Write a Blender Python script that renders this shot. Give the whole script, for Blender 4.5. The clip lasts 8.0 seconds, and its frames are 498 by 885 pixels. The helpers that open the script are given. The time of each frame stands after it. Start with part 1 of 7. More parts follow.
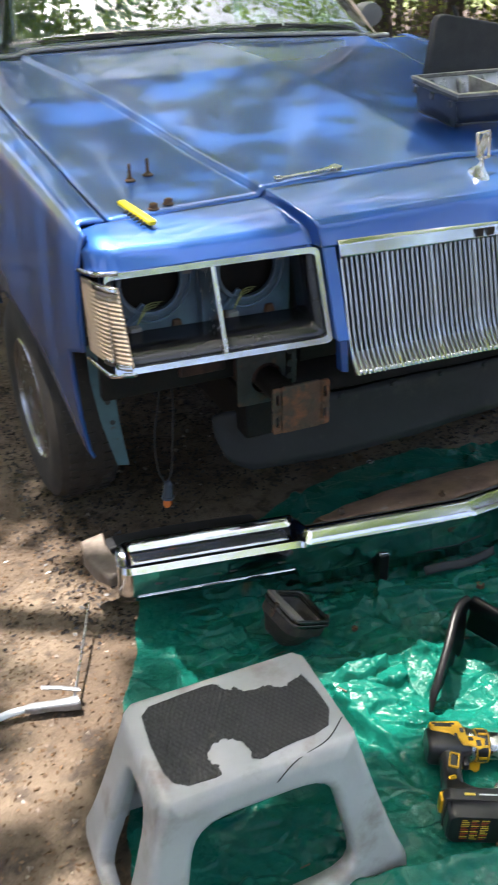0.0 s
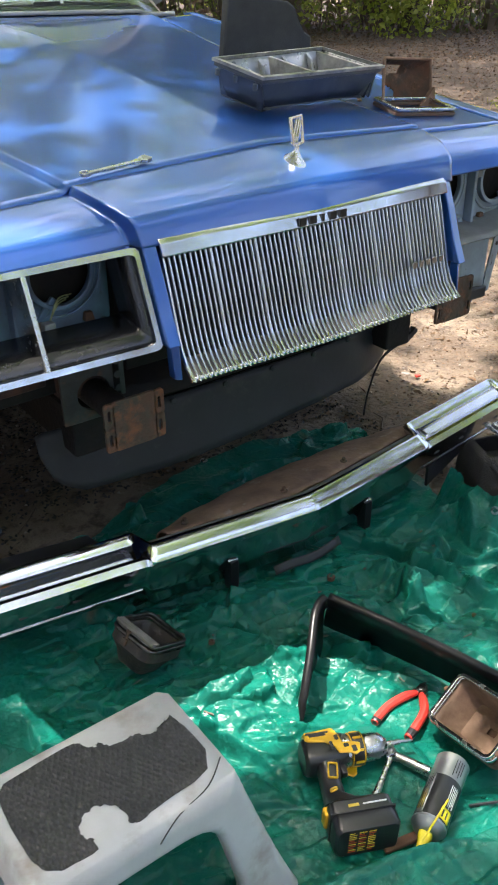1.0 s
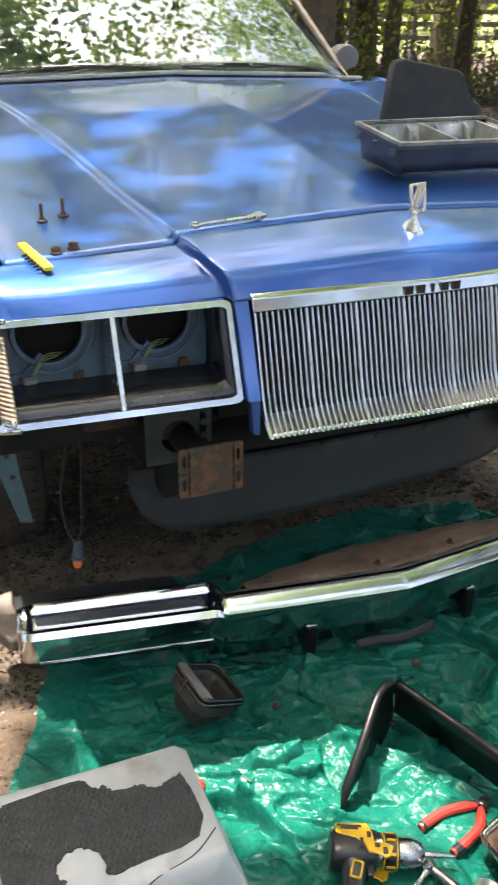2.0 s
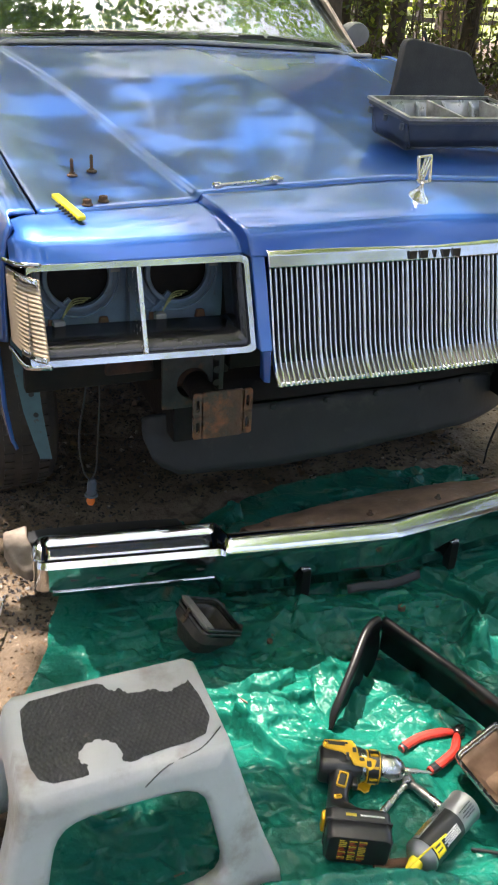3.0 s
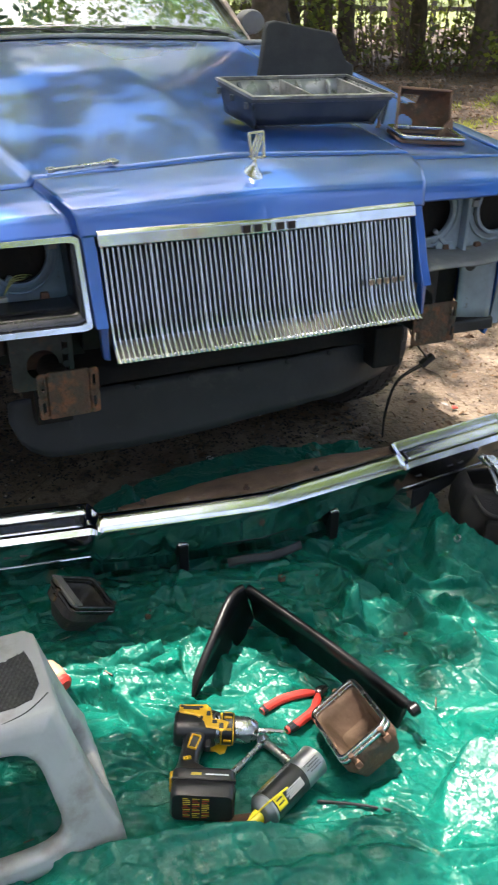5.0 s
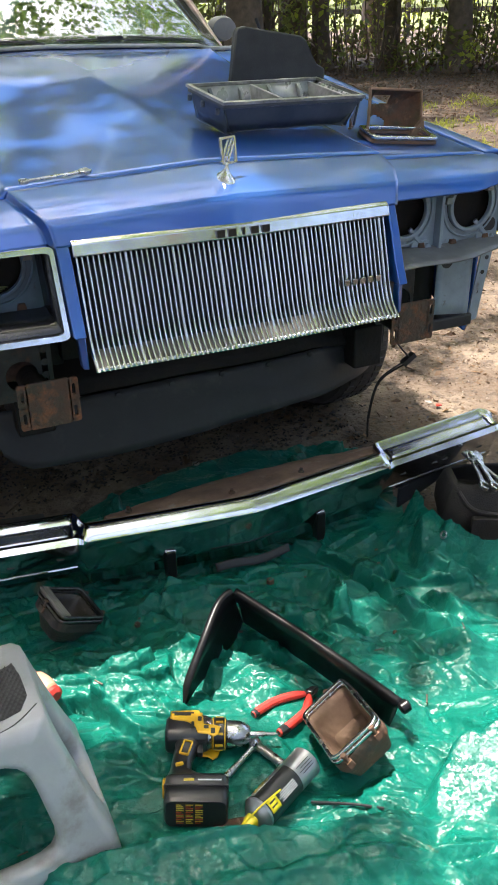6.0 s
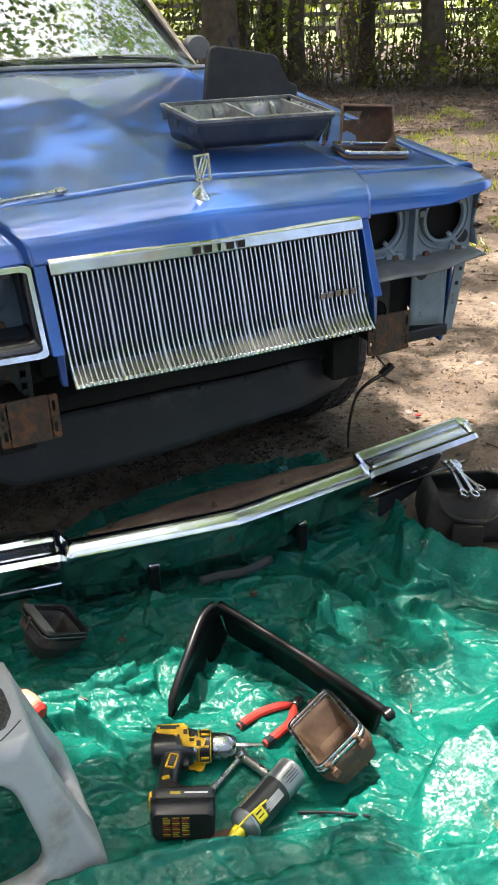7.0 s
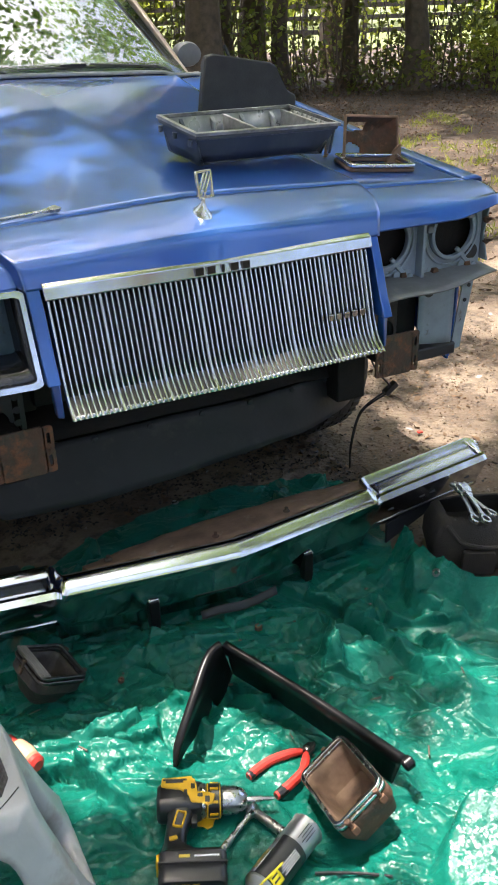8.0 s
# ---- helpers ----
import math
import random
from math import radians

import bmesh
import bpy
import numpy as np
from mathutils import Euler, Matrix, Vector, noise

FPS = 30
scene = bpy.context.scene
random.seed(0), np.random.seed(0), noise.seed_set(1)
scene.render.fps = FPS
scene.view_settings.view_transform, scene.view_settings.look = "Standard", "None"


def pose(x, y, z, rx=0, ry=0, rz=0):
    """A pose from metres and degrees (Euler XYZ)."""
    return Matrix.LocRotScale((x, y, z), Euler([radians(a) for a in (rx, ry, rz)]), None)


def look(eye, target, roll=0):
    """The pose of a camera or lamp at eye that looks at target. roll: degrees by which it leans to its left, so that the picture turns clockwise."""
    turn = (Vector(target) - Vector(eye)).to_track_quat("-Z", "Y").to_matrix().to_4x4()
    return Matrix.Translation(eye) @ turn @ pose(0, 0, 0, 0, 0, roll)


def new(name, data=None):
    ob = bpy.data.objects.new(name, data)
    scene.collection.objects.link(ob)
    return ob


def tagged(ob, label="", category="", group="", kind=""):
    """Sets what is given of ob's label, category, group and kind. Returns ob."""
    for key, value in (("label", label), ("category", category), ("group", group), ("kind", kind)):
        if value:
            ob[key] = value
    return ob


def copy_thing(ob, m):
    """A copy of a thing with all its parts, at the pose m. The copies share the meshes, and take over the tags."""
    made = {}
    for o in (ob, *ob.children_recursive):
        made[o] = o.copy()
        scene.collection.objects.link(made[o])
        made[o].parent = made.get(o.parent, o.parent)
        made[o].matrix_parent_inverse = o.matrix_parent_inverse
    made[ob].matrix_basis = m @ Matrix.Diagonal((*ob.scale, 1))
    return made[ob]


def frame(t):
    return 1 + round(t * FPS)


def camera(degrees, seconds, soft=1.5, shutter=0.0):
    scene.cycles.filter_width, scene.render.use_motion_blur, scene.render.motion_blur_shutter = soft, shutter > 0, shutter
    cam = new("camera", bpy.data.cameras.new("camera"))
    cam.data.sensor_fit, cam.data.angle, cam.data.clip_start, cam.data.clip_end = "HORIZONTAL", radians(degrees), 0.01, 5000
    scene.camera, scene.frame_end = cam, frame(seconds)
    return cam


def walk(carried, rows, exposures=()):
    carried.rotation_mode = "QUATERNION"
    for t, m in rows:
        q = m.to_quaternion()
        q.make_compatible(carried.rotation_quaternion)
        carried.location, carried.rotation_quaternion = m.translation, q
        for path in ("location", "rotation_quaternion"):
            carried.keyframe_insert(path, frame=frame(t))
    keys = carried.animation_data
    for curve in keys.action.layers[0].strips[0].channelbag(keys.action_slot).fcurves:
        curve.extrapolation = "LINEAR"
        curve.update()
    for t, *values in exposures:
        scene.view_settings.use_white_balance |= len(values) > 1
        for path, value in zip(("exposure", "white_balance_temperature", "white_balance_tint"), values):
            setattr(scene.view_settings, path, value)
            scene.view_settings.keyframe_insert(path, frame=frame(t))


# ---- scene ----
cam = camera(32.3, 8.0, 1.8, 0.35)
PATH = [
    (0, (-1.1904, -1.4178, 1.4487), (-0.5284, 0.2018, 0.4799), -1.55),
    (0.5, (-1.1940, -1.3117, 1.4564), (-0.2979, 0.1745, 0.4622), -0.32),
    (1, (-1.1644, -1.2712, 1.4420), (-0.1417, 0.1188, 0.4312), -0.44),
    (1.5, (-1.0542, -1.3259, 1.4474), (-0.1360, 0.1658, 0.4822), 0.03),
    (2, (-0.9541, -1.3531, 1.4400), (-0.2882, 0.3023, 0.5365), 0.51),
    (2.2, (-0.9457, -1.3702, 1.4397), (-0.3333, 0.3035, 0.5321), -0.27),
    (3.3, (-1.0883, -1.4923, 1.4429), (-0.3575, 0.1041, 0.4850), 5.26),
    (3.5, (-1.0944, -1.4920, 1.4458), (-0.3483, 0.0962, 0.4862), 6.07),
    (4, (-1.0338, -1.5372, 1.4456), (-0.2938, 0.0639, 0.5028), 4.66),
    (4.5, (-0.8916, -1.6009, 1.4426), (-0.1921, 0.0220, 0.5061), 3.16),
    (5, (-0.7964, -1.6490, 1.4264), (-0.0828, -0.0409, 0.4751), 0.86),
    (5.2, (-0.7799, -1.6560, 1.4224), (-0.0449, -0.0611, 0.4654), -0.13),
    (6.5, (-0.7805, -1.6677, 1.4279), (-0.0393, -0.0575, 0.5016), -1.32),
    (7, (-0.7766, -1.6820, 1.4310), (-0.0035, -0.0789, 0.5186), -1.55),
    (7.5, (-0.7774, -1.6383, 1.4340), (-0.0003, -0.0308, 0.5328), -1.11),
    (8, (-0.7640, -1.5509, 1.4375), (0.0431, 0.0389, 0.5313), -1.54),
]
walk(cam, [(t, look(eye, target, roll)) for t, eye, target, roll in PATH],
     [(0.0, 2.64, 6350, 14), (1.0, 2.70, 6400, 14), (2.0, 2.86, 6750, 14), (3.5, 2.74, 6650, 14), (5.0, 2.64, 6450, 14), (6.5, 2.58, 6400, 14), (8.0, 2.55, 6450, 14)])

# ---- world, sun, exposure ----
SUN = Vector((-0.16, 0.20, 1.0)).normalized()
world = bpy.data.worlds.new("world")
scene.world = world
world.use_nodes = True
wn = world.node_tree.nodes
sky = wn.new("ShaderNodeTexSky")
sky.sky_type = "NISHITA"
sky.sun_disc = False
sky.dust_density = 6.0
sky.air_density = 0.75
sky.sun_elevation = math.asin(SUN.z)
sky.sun_rotation = math.atan2(SUN.x, SUN.y)
world.node_tree.links.new(sky.outputs[0], wn["Background"].inputs[0])
wn["Background"].inputs[1].default_value = 0.15
sun_data = bpy.data.lights.new("sun", "SUN")
sun_data.energy = 2.6
sun_data.angle = radians(0.53)
sun_data.color = (1.0, 0.94, 0.84)
sun = new("sun", sun_data)
sun.matrix_world = look(SUN * 30, (0, 0, 0))


# ---- materials ----
def mat(name, color, rough=0.5, metal=0.0, color2=None, scale=8.0, detail=6.0, bump=0.0, bump_scale=60.0,
        rough2=None, coat=0.0, spec=0.5, lo=0.35, hi=0.65, obj_random=0.0, wear=None, wear_scale=20.0, wear_lo=0.6, wear_hi=0.7):
    """A node material: two colours mixed by noise, wear patches, fine bump."""
    m = bpy.data.materials.new(name)
    m.use_nodes = True
    nt = m.node_tree
    b = nt.nodes["Principled BSDF"]
    b.inputs["Roughness"].default_value = rough
    b.inputs["Metallic"].default_value = metal
    b.inputs["Specular IOR Level"].default_value = spec
    b.inputs["Coat Weight"].default_value = coat
    b.inputs["Coat Roughness"].default_value = 0.075
    c1 = (*color, 1)
    tc = nt.nodes.new("ShaderNodeTexCoord")

    def noise_ramp(sc, lo_, hi_, det=detail):
        n = nt.nodes.new("ShaderNodeTexNoise")
        n.inputs["Scale"].default_value = sc
        n.inputs["Detail"].default_value = det
        n.inputs["Roughness"].default_value = 0.62
        nt.links.new(tc.outputs["Object"], n.inputs["Vector"])
        r = nt.nodes.new("ShaderNodeMapRange")
        r.inputs["From Min"].default_value = lo_
        r.inputs["From Max"].default_value = hi_
        nt.links.new(n.outputs[0], r.inputs["Value"])
        return r.outputs[0]

    def mixed(fac, a, c):
        x = nt.nodes.new("ShaderNodeMix")
        x.data_type = "RGBA"
        nt.links.new(fac, x.inputs["Factor"])
        for sock, v in ((x.inputs["A"], a), (x.inputs["B"], c)):
            if isinstance(v, tuple):
                sock.default_value = v
            else:
                nt.links.new(v, sock)
        return x.outputs["Result"]

    col = c1
    if color2:
        f = noise_ramp(scale, lo, hi)
        col = mixed(f, c1, (*color2, 1))
        if rough2 is not None:
            r = nt.nodes.new("ShaderNodeMapRange")
            r.inputs["To Min"].default_value = rough
            r.inputs["To Max"].default_value = rough2
            nt.links.new(f, r.inputs["Value"])
            nt.links.new(r.outputs[0], b.inputs["Roughness"])
    if wear:
        col = mixed(noise_ramp(wear_scale, wear_lo, wear_hi, 8), col, (*wear, 1))
    if obj_random:
        oi = nt.nodes.new("ShaderNodeObjectInfo")
        geo = nt.nodes.new("ShaderNodeNewGeometry")
        hsv = nt.nodes.new("ShaderNodeHueSaturation")
        r = nt.nodes.new("ShaderNodeMapRange")
        r.inputs["To Min"].default_value = 1 - obj_random
        r.inputs["To Max"].default_value = 1 + obj_random
        nt.links.new(geo.outputs["Random Per Island"], r.inputs["Value"])
        nt.links.new(r.outputs[0], hsv.inputs["Value"])
        if isinstance(col, tuple):
            hsv.inputs["Color"].default_value = col
        else:
            nt.links.new(col, hsv.inputs["Color"])
        col = hsv.outputs[0]
    if isinstance(col, tuple):
        b.inputs["Base Color"].default_value = col
    else:
        nt.links.new(col, b.inputs["Base Color"])
    if bump:
        n = nt.nodes.new("ShaderNodeTexNoise")
        n.inputs["Scale"].default_value = bump_scale
        n.inputs["Detail"].default_value = 8
        nt.links.new(tc.outputs["Object"], n.inputs["Vector"])
        bm_ = nt.nodes.new("ShaderNodeBump")
        bm_.inputs["Strength"].default_value = bump
        bm_.inputs["Distance"].default_value = 0.01
        nt.links.new(n.outputs[0], bm_.inputs["Height"])
        nt.links.new(bm_.outputs[0], b.inputs["Normal"])
    return m


def leaf_mat(name, color, color2, glow=0.45):
    """Leaf: diffuse with light coming through, varied leaf by leaf."""
    m = bpy.data.materials.new(name)
    m.use_nodes = True
    nt = m.node_tree
    nt.nodes.remove(nt.nodes["Principled BSDF"])
    geo = nt.nodes.new("ShaderNodeNewGeometry")
    x = nt.nodes.new("ShaderNodeMix")
    x.data_type = "RGBA"
    x.inputs["A"].default_value = (*color, 1)
    x.inputs["B"].default_value = (*color2, 1)
    nt.links.new(geo.outputs["Random Per Island"], x.inputs["Factor"])
    d = nt.nodes.new("ShaderNodeBsdfDiffuse")
    t = nt.nodes.new("ShaderNodeBsdfTranslucent")
    g = nt.nodes.new("ShaderNodeBsdfGlossy")
    g.inputs["Roughness"].default_value = 0.4
    mx = nt.nodes.new("ShaderNodeMixShader")
    mx.inputs[0].default_value = glow
    mg = nt.nodes.new("ShaderNodeMixShader")
    mg.inputs[0].default_value = 0.04
    nt.links.new(x.outputs["Result"], d.inputs[0])
    nt.links.new(x.outputs["Result"], t.inputs[0])
    nt.links.new(d.outputs[0], mx.inputs[1])
    nt.links.new(t.outputs[0], mx.inputs[2])
    nt.links.new(mx.outputs[0], mg.inputs[1])
    nt.links.new(g.outputs[0], mg.inputs[2])
    nt.links.new(mg.outputs[0], nt.nodes["Material Output"].inputs[0])
    return m


PAINT = mat("blue_metallic_paint", (0.010, 0.082, 0.350), 0.40, 0.62, (0.013, 0.096, 0.390), 3.0, coat=1.0, spec=0.6)
PAINT.node_tree.nodes["Principled BSDF"].inputs["Coat Roughness"].default_value = 0.085
PAINT.node_tree.nodes["Principled BSDF"].inputs["Coat IOR"].default_value = 1.72
CHROME = mat("chrome", (0.62, 0.63, 0.655), 0.07, 1.0, (0.52, 0.53, 0.545), 30, rough2=0.16, bump=0.015, bump_scale=25)
CHROME_OLD = mat("dull_chrome", (0.72, 0.73, 0.73), 0.18, 1.0, (0.45, 0.42, 0.38), 45, rough2=0.4, lo=0.5, hi=0.75)
GRILLE_CHROME = mat("grille_chrome", (0.57, 0.58, 0.60), 0.24, 1.0, (0.60, 0.60, 0.60), 5)
# brown tone holds dust and the ground's reflection in the grille's flare
LIP_CHROME = mat("brown_lip_chrome", (0.075, 0.068, 0.060), 0.5, 0.3, (0.05, 0.045, 0.04), 18, rough2=0.55)
BLACK_PLASTIC = mat("black_plastic", (0.012, 0.012, 0.014), 0.28, 0, (0.02, 0.02, 0.021), 30, bump=0.03, bump_scale=120)
BLACK_MATTE = mat("black_matte", (0.014, 0.014, 0.016), 0.6, 0, (0.03, 0.03, 0.03), 12, bump=0.1, bump_scale=200)
TRIM_BLACK = mat("satin_black_trim", (0.006, 0.006, 0.007), 0.28, 0, (0.009, 0.009, 0.009), 14, rough2=0.36, spec=0.22)
# near black, so the shade inside the nose sits in the colour
DARK_BAY = mat("shade_black_metal", (0.007, 0.007, 0.008), 0.7, 0, (0.015, 0.012, 0.010), 14, bump=0.2, bump_scale=80, spec=0.25)
APRON = mat("dusty_grey_plastic_sheet", (0.17, 0.175, 0.18), 0.6, 0, (0.11, 0.11, 0.11), 9, wear=(0.24, 0.22, 0.19), wear_scale=16, bump=0.06)
DEFLECTOR = mat("grey_rubber", (0.023, 0.024, 0.027), 0.5, 0, (0.017, 0.018, 0.020), 9, wear=(0.05, 0.046, 0.042), wear_scale=16, wear_lo=0.58, wear_hi=0.8, bump=0.06, spec=0.3)
BUCKET_BLUE = mat("faded_blue_steel", (0.11, 0.17, 0.25), 0.30, 0.2, (0.07, 0.11, 0.165), 14, wear=(0.05, 0.035, 0.025), wear_scale=30, wear_lo=0.62, wear_hi=0.75, bump=0.05)
BUCKET_GREY = mat("grey_blue_steel", (0.27, 0.33, 0.38), 0.5, 0.05, (0.20, 0.235, 0.265), 12, wear=(0.10, 0.07, 0.05), wear_scale=26, wear_lo=0.62, wear_hi=0.75, bump=0.05)
TEAL = mat("teal_primer_steel", (0.055, 0.125, 0.155), 0.5, 0, (0.04, 0.085, 0.105), 18, wear=(0.06, 0.04, 0.03), wear_scale=35)
RUST = mat("rusty_steel", (0.13, 0.055, 0.028), 0.85, 0, (0.055, 0.048, 0.036), 16, bump=0.35, bump_scale=90, wear=(0.22, 0.12, 0.07), wear_scale=40, wear_lo=0.58, wear_hi=0.72)
RUST_PLATE = mat("mottled_rusty_plate", (0.080, 0.040, 0.024), 0.8, 0, (0.045, 0.040, 0.030), 20, bump=0.5, bump_scale=90, wear=(0.16, 0.060, 0.026), wear_scale=30, wear_lo=0.50, wear_hi=0.66)
RUST_DARK = mat("dark_rusty_steel", (0.075, 0.032, 0.020), 0.85, 0, (0.018, 0.014, 0.012), 18, bump=0.35, bump_scale=90, wear=(0.09, 0.04, 0.02), wear_scale=30, wear_lo=0.58, wear_hi=0.72)
PAD = mat("hazy_chrome", (0.62, 0.62, 0.66), 0.16, 0.88, (0.52, 0.52, 0.57), 10, rough2=0.26)
GREY_RUBBER = mat("pale_grey_rubber", (0.15, 0.15, 0.15), 0.6, 0, (0.10, 0.095, 0.09), 14, wear=(0.05, 0.04, 0.03), wear_scale=25)
RUST_GREY = mat("rusty_grey_steel", (0.09, 0.075, 0.065), 0.8, 0, (0.14, 0.07, 0.04), 16, bump=0.3, bump_scale=90)
RUST_TAN = mat("tan_rusty_steel", (0.22, 0.145, 0.095), 0.8, 0, (0.12, 0.07, 0.045), 14, bump=0.25, bump_scale=60, wear=(0.07, 0.05, 0.04), wear_scale=18, wear_lo=0.58, wear_hi=0.72)
RUST_PALE = mat("pale_rusty_steel", (0.27, 0.165, 0.105), 0.75, 0, (0.13, 0.075, 0.048), 9, bump=0.3, bump_scale=60, wear=(0.36, 0.31, 0.27), wear_scale=14, wear_lo=0.62, wear_hi=0.74)
HOUSING_DARK = mat("dirty_dark_housing", (0.016, 0.014, 0.013), 0.55, 0, (0.045, 0.034, 0.026), 26, detail=8, bump=0.3, bump_scale=90, wear=(0.09, 0.075, 0.06), wear_scale=60, wear_lo=0.62, wear_hi=0.74)
SOCKET = mat("dark_socket_plastic", (0.035, 0.05, 0.075), 0.45, 0, (0.05, 0.06, 0.08), 20)
TYRE = mat("tyre_rubber", (0.022, 0.021, 0.020), 0.75, 0, (0.05, 0.042, 0.035), 10, bump=0.15)
RIM = mat("wheel_steel", (0.50, 0.50, 0.51), 0.14, 1.0, (0.30, 0.30, 0.30), 20, rough2=0.3)
TRAY_GREY = mat("dusty_grey_plastic", (0.045, 0.055, 0.072), 0.42, 0, (0.075, 0.085, 0.098), 10, wear=(0.14, 0.13, 0.12), wear_scale=24, wear_lo=0.62, wear_hi=0.8, bump=0.05)
TRAY_LINING = mat("glossy_grey_lining", (0.30, 0.305, 0.31), 0.26, 0.4, (0.17, 0.175, 0.18), 16, rough2=0.34, wear=(0.20, 0.19, 0.17), wear_scale=30, wear_lo=0.62, wear_hi=0.76)
TRAY_SILVER = mat("worn_silver_plastic", (0.42, 0.42, 0.41), 0.32, 0.5, (0.20, 0.20, 0.20), 22, wear=(0.07, 0.07, 0.07), wear_scale=40, wear_lo=0.6, wear_hi=0.75)
WHITE_PLASTIC = mat("white_stool_plastic", (0.45, 0.46, 0.465), 0.42, 0, (0.37, 0.37, 0.365), 6, wear=(0.19, 0.14, 0.10), wear_scale=9, wear_lo=0.53, wear_hi=0.78, bump=0.04, bump_scale=150)
OFF_WHITE = mat("off_white_plastic", (0.21, 0.195, 0.175), 0.5, 0, (0.13, 0.115, 0.10), 12)
YELLOW = mat("yellow_plastic", (0.64, 0.38, 0.012), 0.4, 0, (0.55, 0.31, 0.012), 30, wear=(0.25, 0.17, 0.03), wear_scale=60, wear_lo=0.66, wear_hi=0.8)
YELLOW_BRIGHT = mat("bright_yellow_plastic", (0.85, 0.68, 0.02), 0.4)
YELLOW_INK = mat("yellow_ink", (0.55, 0.40, 0.04), 0.5)
RED_INK = mat("red_ink", (0.35, 0.05, 0.02), 0.5)
RED_GRIP = mat("red_grip", (0.52, 0.035, 0.025), 0.42, 0, (0.38, 0.03, 0.02), 40)
PEACH = mat("peach_plastic", (0.55, 0.27, 0.17), 0.4, 0, (0.65, 0.30, 0.18), 20)
STEEL = mat("tool_steel", (0.60, 0.60, 0.60), 0.2, 1.0, (0.35, 0.35, 0.35), 60, rough2=0.38)
STEEL_DARK = mat("dark_tool_steel", (0.16, 0.16, 0.16), 0.35, 1.0, (0.08, 0.07, 0.06), 50)
CAN_SILVER = mat("can_silver", (0.36, 0.37, 0.38), 0.30, 0.75, (0.38, 0.39, 0.40), 20, rough2=0.4)
CAN_BLACK = mat("can_dark_print", (0.022, 0.023, 0.024), 0.35)
WHITE_INK = mat("white_ink", (0.7, 0.7, 0.7), 0.5)
ORANGE = mat("orange_bulb", (0.70, 0.16, 0.03), 0.15, coat=0.5)
MARKER = mat("marker_lens", (0.36, 0.28, 0.205), 0.3, 0, (0.29, 0.235, 0.175), 20, coat=0.5)
WIRE = mat("wire_black", (0.015, 0.015, 0.018), 0.5)
WIRE_YELLOW = mat("wire_yellow", (0.20, 0.21, 0.08), 0.5)
CONNECTOR = mat("connector_grey", (0.20, 0.20, 0.20), 0.5)
CLOTH_BLACK = mat("black_canvas", (0.018, 0.016, 0.015), 0.9, 0, (0.045, 0.038, 0.034), 8, bump=0.4, bump_scale=260, wear=(0.07, 0.055, 0.045), wear_scale=9)
MAT_RUBBER = mat("ribbed_rubber", (0.018, 0.018, 0.020), 0.65, 0, (0.032, 0.031, 0.031), 9, wear=(0.10, 0.085, 0.07), wear_scale=22, wear_lo=0.66, wear_hi=0.82)
HOSE = mat("clear_hose", (0.45, 0.52, 0.62), 0.2, 0, (0.6, 0.62, 0.64), 30)
BARK = mat("bark", (0.125, 0.092, 0.066), 0.9, 0, (0.060, 0.045, 0.033), 6, bump=0.9, bump_scale=14, wear=(0.12, 0.11, 0.09), wear_scale=5, wear_lo=0.6, wear_hi=0.75)
WOOD_OLD = mat("weathered_wood", (0.05, 0.04, 0.033), 0.9, 0, (0.09, 0.08, 0.065), 10, bump=0.5, bump_scale=30)
PILLAR_TAN = mat("faded_tan_trim", (0.34, 0.27, 0.235), 0.4, 0.3, (0.25, 0.20, 0.17), 12)
HORN_GREY = mat("grimy_grey_green_steel", (0.045, 0.052, 0.050), 0.6, 0.1, (0.022, 0.022, 0.020), 16, bump=0.2, wear=(0.09, 0.045, 0.025), wear_scale=22, wear_lo=0.58, wear_hi=0.72)
SHELL_BLACK = mat("dusty_glossy_black", (0.010, 0.010, 0.012), 0.16, 0, (0.016, 0.016, 0.018), 12, rough2=0.26, wear=(0.10, 0.085, 0.075), wear_scale=85, wear_lo=0.64, wear_hi=0.72)
COWL_PALE = mat("pale_worn_trim", (0.50, 0.48, 0.45), 0.35, 0.3, (0.36, 0.34, 0.31), 24)
MIRROR_GREY = mat("faded_grey_mirror_shell", (0.20, 0.20, 0.21), 0.45, 0, (0.15, 0.15, 0.16), 14)
GUN_GREY = mat("scuffed_grey_alloy", (0.30, 0.31, 0.33), 0.4, 0.5, (0.18, 0.19, 0.20), 40, rough2=0.55)
LEAF = leaf_mat("oak_leaf", (0.110, 0.185, 0.030), (0.23, 0.32, 0.055), 0.72)
# lighter leaf copy, with sunlit brightness put into the colour
LEAF_LIGHT = leaf_mat("sun_toned_leaf", (0.18, 0.23, 0.022), (0.36, 0.38, 0.05), 0.6)
LEAF_DARK = leaf_mat("shrub_leaf", (0.035, 0.060, 0.012), (0.105, 0.135, 0.026), 0.45)
LEAF_MID = leaf_mat("brush_leaf", (0.070, 0.095, 0.018), (0.19, 0.21, 0.040), 0.6)
LITTER = leaf_mat("dead_leaf", (0.050, 0.027, 0.014), (0.175, 0.108, 0.060), 0.15)
# dark crumb colour, partly the car's shade put into the litter
SOIL_BITS = leaf_mat("dark_shade_litter", (0.011, 0.009, 0.009), (0.048, 0.043, 0.044), 0.05)

